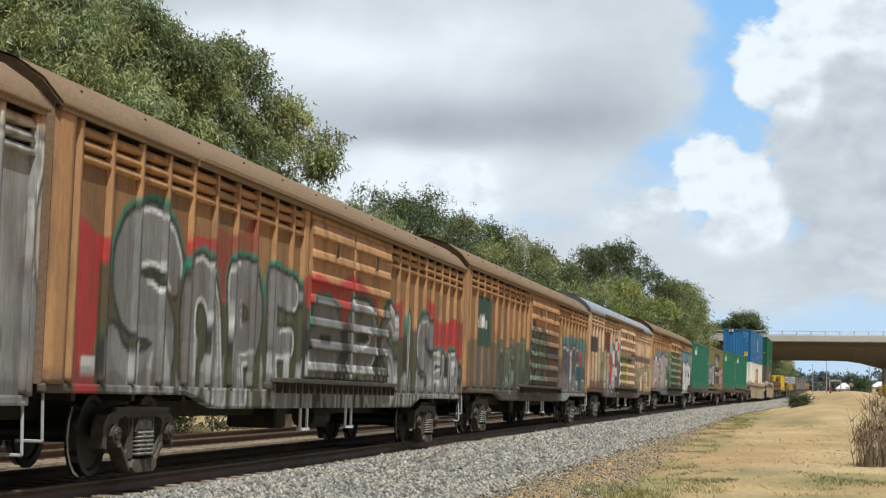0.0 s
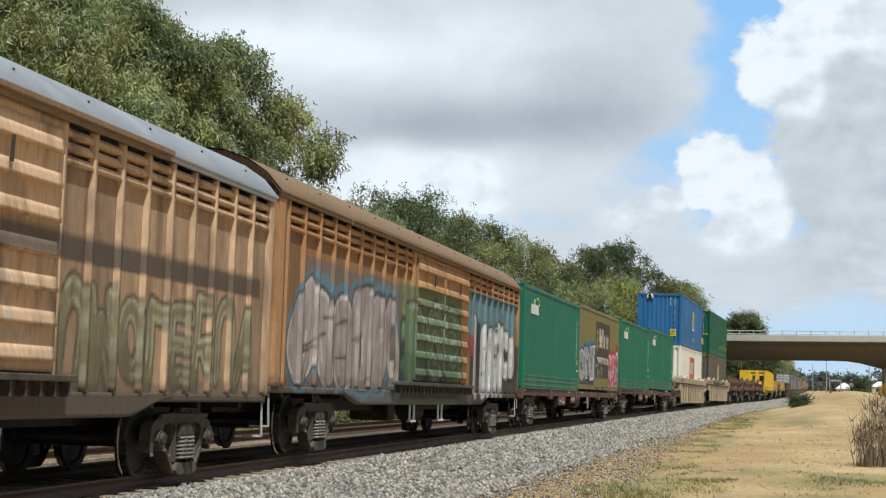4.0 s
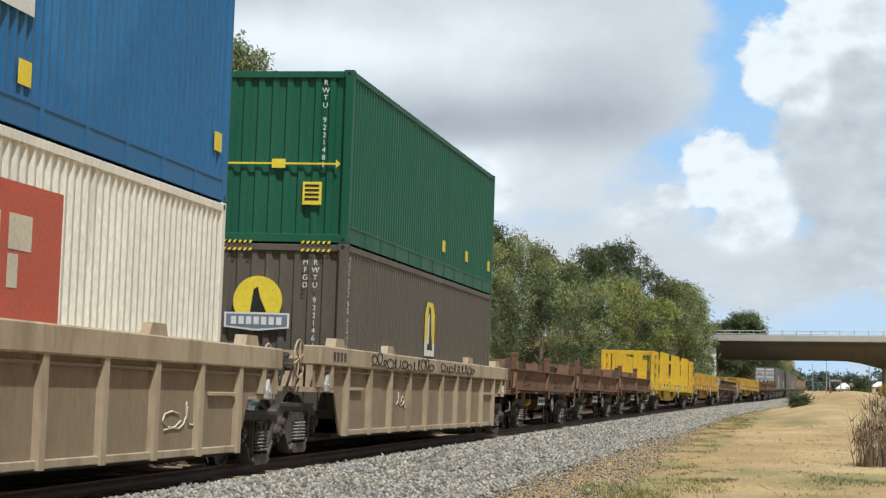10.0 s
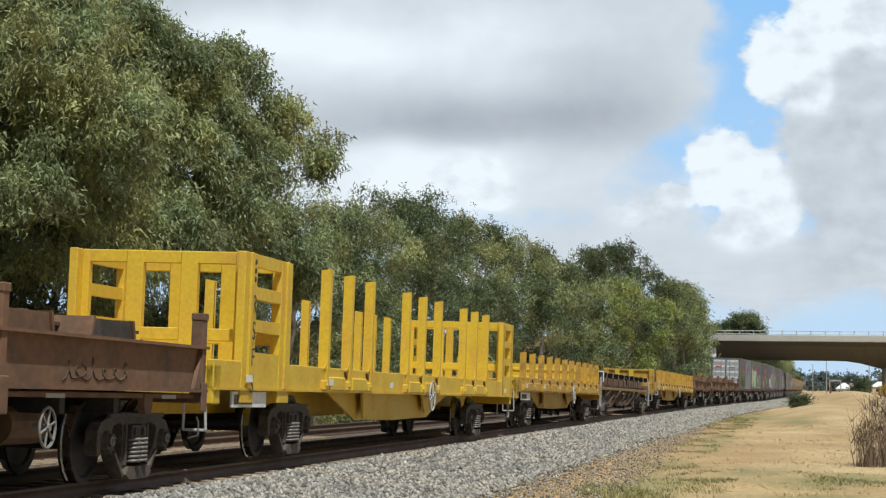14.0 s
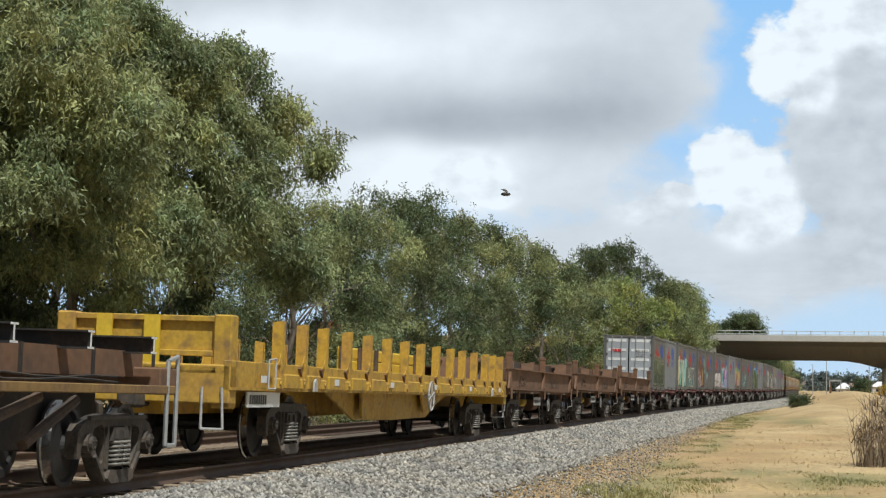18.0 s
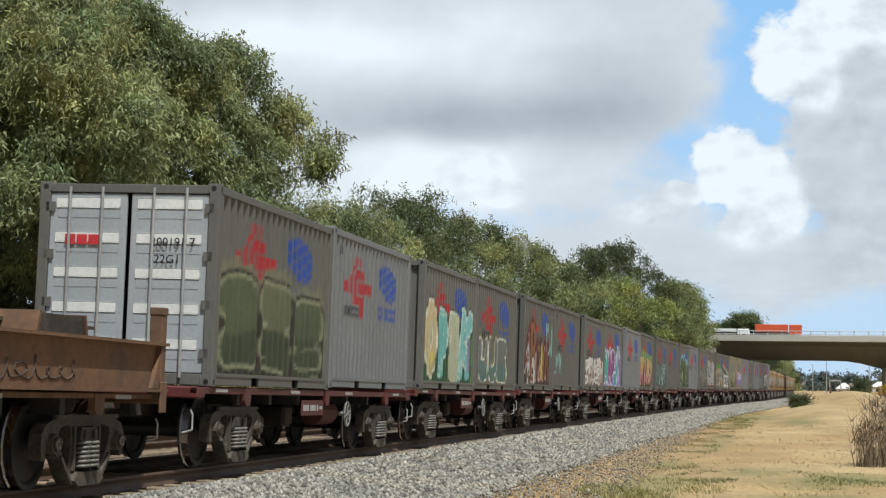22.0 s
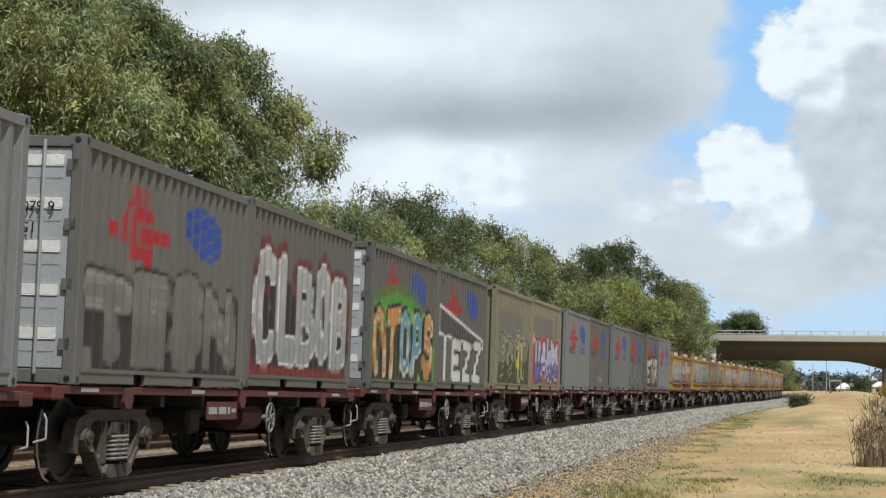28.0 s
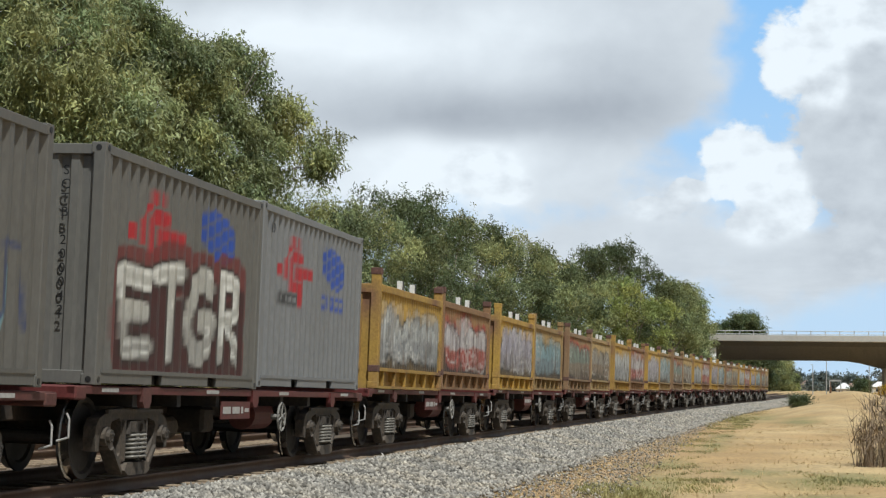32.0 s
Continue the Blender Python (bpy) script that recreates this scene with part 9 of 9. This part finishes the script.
# ---- dark skeletal wagon with cross beams
c4 = 302.5
sk = thing("skeletal_wagon", "dark rusty skeletal wagon with cross beams on top", "wagon", "wagons of the train")
for k in (-1, 1):
    bm = B()
    box(bm, k * 1.12, k * 1.22, -9.4, 9.4, 1.03, 1.13, 0.01)
    part("side_sill", bm, M_DIRTYYELLOW, sk, "dirty yellow side sill")
    bm = B()
    box(bm, k * 0.72, k * 0.86, -8.0, 9.2, 1.22, 1.52)
    part("long_beam", bm, M_RUST, sk)
    bm = B()
    box(bm, k * 0.55, k * 0.62, -7.8, 7.8, 0.42, 1.04)
    part("truss_plate", bm, M_DARK, sk)
    for y in (-5.2, -3.4, -1.6, 0.6, 2.4, 4.2):
        bm = B()
        bar(bm, (k * 0.7, y, 0.40), (k * 1.15, y + 0.3, 1.03), 0.07, 0.07)
        slab(bm, [(y - 0.3, 0.4), (y + 0.3, 0.4), (y + 0.05, 1.03), (y - 0.05, 1.03)], k * 0.66, k * 0.70)
        part("brace", bm, M_BROWNDARK, sk)
for i in range(9):
    y = -7.4 + i * 2.0
    bm = B()
    box(bm, -1.2, 1.2, y - 0.09, y + 0.09, 1.67, 1.69)
    box(bm, -1.2, 1.2, y - 0.012, y + 0.012, 1.50, 1.68)
    box(bm, -1.2, 1.2, y - 0.09, y + 0.09, 1.49, 1.51)
    cb = part("cross_beam", bm, M_DARK, sk)
    # thin white caps paint the light that the beam ends catch
    bm = B()
    for z in (1.492, 1.665):
        box(bm, 1.2, 1.206, y - 0.09, y + 0.09, z, z + 0.022)
    box(bm, 1.2, 1.206, y - 0.014, y + 0.014, 1.5, 1.68)
    part("painted_beam_end", bm, M_WHITE, cb, "beam end coloured white for the light it catches")
bm = B()
box(bm, -0.25, 0.25, -9.3, 9.3, 0.6, 1.05)
part("centre_sill", bm, M_DARK, sk)
for e in (-1, 1):
    bm = B()
    box(bm, -1.2, 1.2, e * 9.5, e * 8.9, 1.02, 1.34, 0.02)
    part("end_beam", bm, M_RUST, sk)
    for s in (-1, 1):
        bm = B()
        y = e * 9.35
        tube(bm, [(s * 1.2, y - 0.2, 0.42), (s * 1.2, y - 0.2, 1.42), (s * 1.2, y + 0.15, 1.48), (s * 1.2, y + 0.15, 0.42), (s * 1.2, y - 0.2, 0.42)], 0.028, 6)
        part("ladder", bm, M_GALVRAIL, sk, "pale steel end ladder")
    bogie(sk, e * 7.9)
for y, r in ((-1.0, 0.20), (1.2, 0.16)):
    bm = B()
    rod(bm, (0.55, y, 0.80), (1.08, y, 0.80), r, 14)
    rod(bm, (1.08, y, 0.80), (1.13, y, 0.80), r * 0.5, 10)
    part("winch_drum", bm, M_BROWNDARK, sk, "dark rusty round winch")
for y0, z0, y1, z1 in ((-7.2, 0.45, -4.9, 0.98), (-6.2, 0.50, -5.0, 0.92), (-2.9, 0.50, -1.3, 1.0), (3.2, 0.48, 5.6, 0.98), (5.4, 0.5, 6.6, 0.95)):
    bm = B()
    rod(bm, (1.0, y0, z0), (1.06, y1, z1), 0.06, 8)
    part("strut", bm, M_BROWNDARK, sk)
for i, z in enumerate((1.20, 1.165)):
    bm = B()
    tube(bm, [(1.17 + 0.02 * i, -7.5 + 0.75 * j, z + 0.018 * math.sin(j * 1.7 + i * 2.0)) for j in range(21)], 0.014, 5)
    part("cable", bm, M_DARK, sk, "dark sagging cable")
for i in range(9):
    bm = B()
    box(bm, 0.86, 0.885, -6.45 + i * 2.0 - 0.03, -6.45 + i * 2.0 + 0.03, 1.20, 1.53)
    part("beam_rib", bm, M_DARK, sk)
bm = B()
tube(bm, [(1.0, -0.6, 1.56), (1.05, 0.1, 1.62), (1.08, 0.5, 1.56), (1.1, 0.7, 1.30)], 0.03, 6)
part("hose", bm, M_BROWNDARK, sk, "brown bent hose")
bm = B()
box(bm, -1.15, 1.15, -8.9, -8.3, 1.34, 1.68)
part("headstock_block", bm, M_DARK, sk)
bm = B()
tube(bm, [(1.16, -8.25, 1.33), (1.16, -8.25, 1.70), (0.9, -8.25, 1.70), (0.9, -8.25, 1.33)], 0.03, 5)
part("end_hoop", bm, M_WHITE, sk, "white-edged end hoop")
coupler(sk, 9.5)
on_train(sk, c4)


# ---- short flats with grey containers
M_DOORGREY = mat("pale_grey_door_paint", (0.36, 0.38, 0.40), 0.5, 0.0, 20, 1.0, 0.10, 0.05)


def door_end(c, fm, z=1.065, length=6.058, width=2.44, height=2.591):
    y = -length / 2 + 0.03
    for k in (-1, 1):
        bm = B()
        x0, x1 = (k * 0.03, k * (width / 2 - 0.14))
        box(bm, x0, x1, y, y + 0.05, z + 0.16, z + height - 0.14, 0.01)
        d = part("door", bm, M_DOORGREY, c, "pale grey steel door leaf")
        # white and grey strips paint the lit ribs and the shadows between them
        for i in range(5):
            zz = z + 0.32 + i * 0.45
            bm = B()
            box(bm, min(x0, x1) + 0.09, max(x0, x1) - 0.09, y - 0.004, y + 0.01, zz, zz + 0.13, 0.012)
            part("door_panel", bm, M_DOORGREY, d)
            bm = B()
            box(bm, min(x0, x1) + 0.09, max(x0, x1) - 0.09, y - 0.012, y - 0.002, zz + 0.14, zz + 0.27, 0.012)
            part("door_panel", bm, M_WHITE, d)
        for xx in (x0 + k * 0.32, x0 + k * 0.76):
            bm = B()
            rod(bm, (xx, y - 0.05, z + 0.10), (xx, y - 0.05, z + height - 0.06), 0.02, 8)
            part("lock_rod", bm, M_GALVRAIL, d)
        for i in range(4):
            bm = B()
            zz = z + 0.35 + i * 0.62
            box(bm, x1 - 0.05, x1 + 0.07, y - 0.03, y + 0.0, zz, zz + 0.12)
            part("hinge", bm, fm, d)
    bm = B()
    box(bm, -width / 2 + 0.1, width / 2 - 0.1, y - 0.02, y + 0.06, z + height - 0.13, z + height - 0.02, 0.006)
    part("end_rail", bm, fm, c)
    bm = B()
    box(bm, -width / 2 + 0.1, width / 2 - 0.1, y - 0.02, y + 0.06, z + 0.01, z + 0.15, 0.006)
    part("end_rail", bm, fm, c)
    bar_row(c, y - 0.02, -0.85, z + 1.78, 3, 0.14, 0.13, M_REDPAINT, 0.02, "logo", False, "x")


short = flat_wagon(386.1, 6.55, 4.4, M_REDOX, "faded red flat wagon carrying two short containers", depth=0.10)
for i in range(25):
    if i:
        on_train(copy_thing(short, pose(0, 0, 0)), 386.1 + 13.6 * i)
IDS = {0: "SCTB 200191 7", 7: "SCTB 200079 9", 12: "SCTB 200042 2"}
for i in range(13):
    u0 = 380.0 + 13.6 * i
    for j in range(2):
        base = CREAM if i == 9 else (LIGHTGREY if (i, j) in ((0, 1), (4, 0), (10, 0), (11, 0), (12, 1), (6, 1)) else GREY)
        shade = 1 + 0.10 * math.sin(i * 2.1 + j * 1.3)
        base = tuple(b * shade for b in base)
        d = j == 0 and i in (0, 7, 8)
        c, fm = container(GREY_LABEL.get((i, j), "grey container with red and blue marks on its side"), 6.058, 2.591, base, u0 + 3.03 + j * 6.11, painter=GREY_WORK[(i, j)], nz=62, fine=2, doors=d, group="short containers on flat wagons")
        if d:
            door_end(c, fm)
            if i in IDS:
                t = IDS[i]
                writing(c, t[5:], 0.16, Matrix.Translation((0.62, -3.035, 2.84)) @ FRONT, M_BLACK)
                writing(c, "22G1", 0.16, Matrix.Translation((0.55, -3.035, 2.62)) @ FRONT, M_BLACK)
        elif i % 3 == 0 and j == 0:
            column(c, "SCTB 200042", 0.15, 0.78, -3.02, 3.3, M_BLACK)
        if j == 1 and i % 2 == 0:
            writing(c, str((13, 19, 15, 16, 17, 12, 19)[i // 2]), 0.2, Matrix.Translation((1.226, -2.55, 3.25)) @ SIDE, M_BLACK)


# ---- ore bins: open-topped, half height
def bin_work(k):
    r = np.random.RandomState(100 + k)
    fills = [((0.40, 0.41, 0.40), (0.30, 0.31, 0.31)), ((0.45, 0.42, 0.42), (0.36, 0.10, 0.08)), ((0.35, 0.33, 0.38), (0.30, 0.28, 0.30)), ((0.22, 0.32, 0.34), (0.20, 0.26, 0.28)), ((0.20, 0.24, 0.20), (0.24, 0.20, 0.15)), ((0.26, 0.24, 0.20), (0.22, 0.17, 0.12))]
    a, b = fills[k % len(fills)]

    def go(Y, Z, c):
        piece(Y, Z, c, "".join(r.choice(list("AEKNSORZ"), int(r.randint(3, 6)))), -2.7, 2.7, 0.0, 1.35, a, (0.03, 0.03, 0.03), (0.30, 0.05, 0.04) if k % 3 == 1 else None, (0.05, 0.045, 0.04), 200 + k, 0.156, (0.50, 0.49, 0.46), b, alpha=0.85, wild=0.3)
    return go


def ore_bin(k, u):
    base = [(0.40, 0.25, 0.055), (0.26, 0.15, 0.07), (0.46, 0.29, 0.06), (0.31, 0.21, 0.085), (0.26, 0.17, 0.09), (0.38, 0.27, 0.12)][k % 6]
    c = thing("ore_bin", "worn yellow steel ore bin with spray paint" if k % 2 == 0 else "rusty yellow open ore bin, spray painted", "bin", "ore bins on flat wagons")
    fm = mat("bin_frame", base, 0.7, 0.0, 20, 1.2, 0.25, 0.12, tint=(0.17, 0.09, 0.05))
    L, w2, z0, z1 = 6.0, 1.22, 1.065, 2.93
    for s in (-1, 1):
        part("side_panel", corrugated("side_panel", L - 0.4, 1.42, z1 - 0.12, s * (w2 - 0.02), 0.21, 0.05, base, bin_work(k) if s > 0 else None, (30 if k < 6 else 16) if s > 0 else 1, M_FLATPAINT, 3 if s > 0 and k < 6 else 1, s), None, c)
        bm = B()
        box(bm, s * (w2 - 0.08), s * (w2 + 0.005), -L / 2 + 0.15, L / 2 - 0.15, z1 - 0.13, z1, 0.01)
        part("top_rail", bm, fm, c)
        bm = B()
        slab(bm, [(-L / 2 + 0.15, z0), (L / 2 - 0.15, z0), (L / 2 - 0.15, z0 + 0.05), (-L / 2 + 0.15, z0 + 0.05)], s * (w2 - 0.10), s * w2)
        slab(bm, [(-L / 2 + 0.15, 1.38), (L / 2 - 0.15, 1.38), (L / 2 - 0.15, 1.44), (-L / 2 + 0.15, 1.44)], s * (w2 - 0.10), s * (w2 + 0.005))
        box(bm, s * (w2 - 0.16), s * (w2 - 0.13), -L / 2 + 0.15, L / 2 - 0.15, z0, 1.4)
        for i in range(6):
            y = -L / 2 + 0.6 + i * 0.96
            slab(bm, [(y - 0.02, z0 + 0.05), (y + 0.02, z0 + 0.05), (y + 0.02, 1.4), (y - 0.02, 1.4)], s * (w2 - 0.13), s * (w2 - 0.01))
        part("foot_rail", bm, fm, c)
        for e in (-1, 1):
            bm = B()
            box(bm, s * (w2 - 0.17), s * w2, e * (L / 2 - 0.16), e * L / 2, z0, 3.10, 0.01)
            part("corner_post", bm, fm, c)
            for zz in (z0, 3.10, 1.36):
                bm = B()
                box(bm, s * (w2 - 0.18), s * (w2 + 0.006), e * (L / 2 - 0.18), e * (L / 2 + 0.006), zz, zz + 0.12, 0.008)
                rod(bm, (s * (w2 - 0.09), e * (L / 2 + 0.004), zz + 0.06), (s * (w2 - 0.09), e * (L / 2 + 0.009), zz + 0.06), 0.03, 10)
                part("corner_casting", bm, M_BROWNRED if zz > 1.2 and k % 4 < 2 else fm, c)
        for y in (-1.15, 0.0):
            for o, m in ((0.0, M_WHITE), (0.14, M_BLACK)):
                bm = B()
                box(bm, s * (w2 - 0.10), s * (w2 - 0.02), y + o, y + o + 0.12, z1 - 0.05, z1 + 0.17)
                part("lid_lug", bm, m, c)
    for e in (-1, 1):
        bm = B()
        box(bm, -w2 + 0.16, w2 - 0.16, e * (L / 2 - 0.06), e * (L / 2 - 0.10), z0, z1)
        part("end_panel", bm, fm, c)
        rib = B()
        box(rib, -0.04, 0.04, e * (L / 2 - 0.02), e * (L / 2 - 0.059), 1.4, z1 - 0.17)
        for i in range(6):
            ro = part("end_rib", rib, fm, c)
            rib = ro.data
            ro.location = (-0.85 + i * 0.34, 0, 0)
        bm = B()
        box(bm, -w2 + 0.16, w2 - 0.16, e * (L / 2 - 0.0), e * (L / 2 - 0.12), z1 - 0.16, z1 + 0.0, 0.01)
        part("end_rail", bm, fm, c)
    bm = B()
    box(bm, -w2 + 0.1, w2 - 0.1, -L / 2 + 0.1, L / 2 - 0.1, z0 + 0.05, z0 + 0.12)
    part("floor_sheet", bm, fm, c)
    return on_train(c, u)


for i in range(12):
    for j in range(2):
        ore_bin(i * 2 + j, 380.0 + 13.6 * (13 + i) + 3.03 + j * 6.11)



motions()
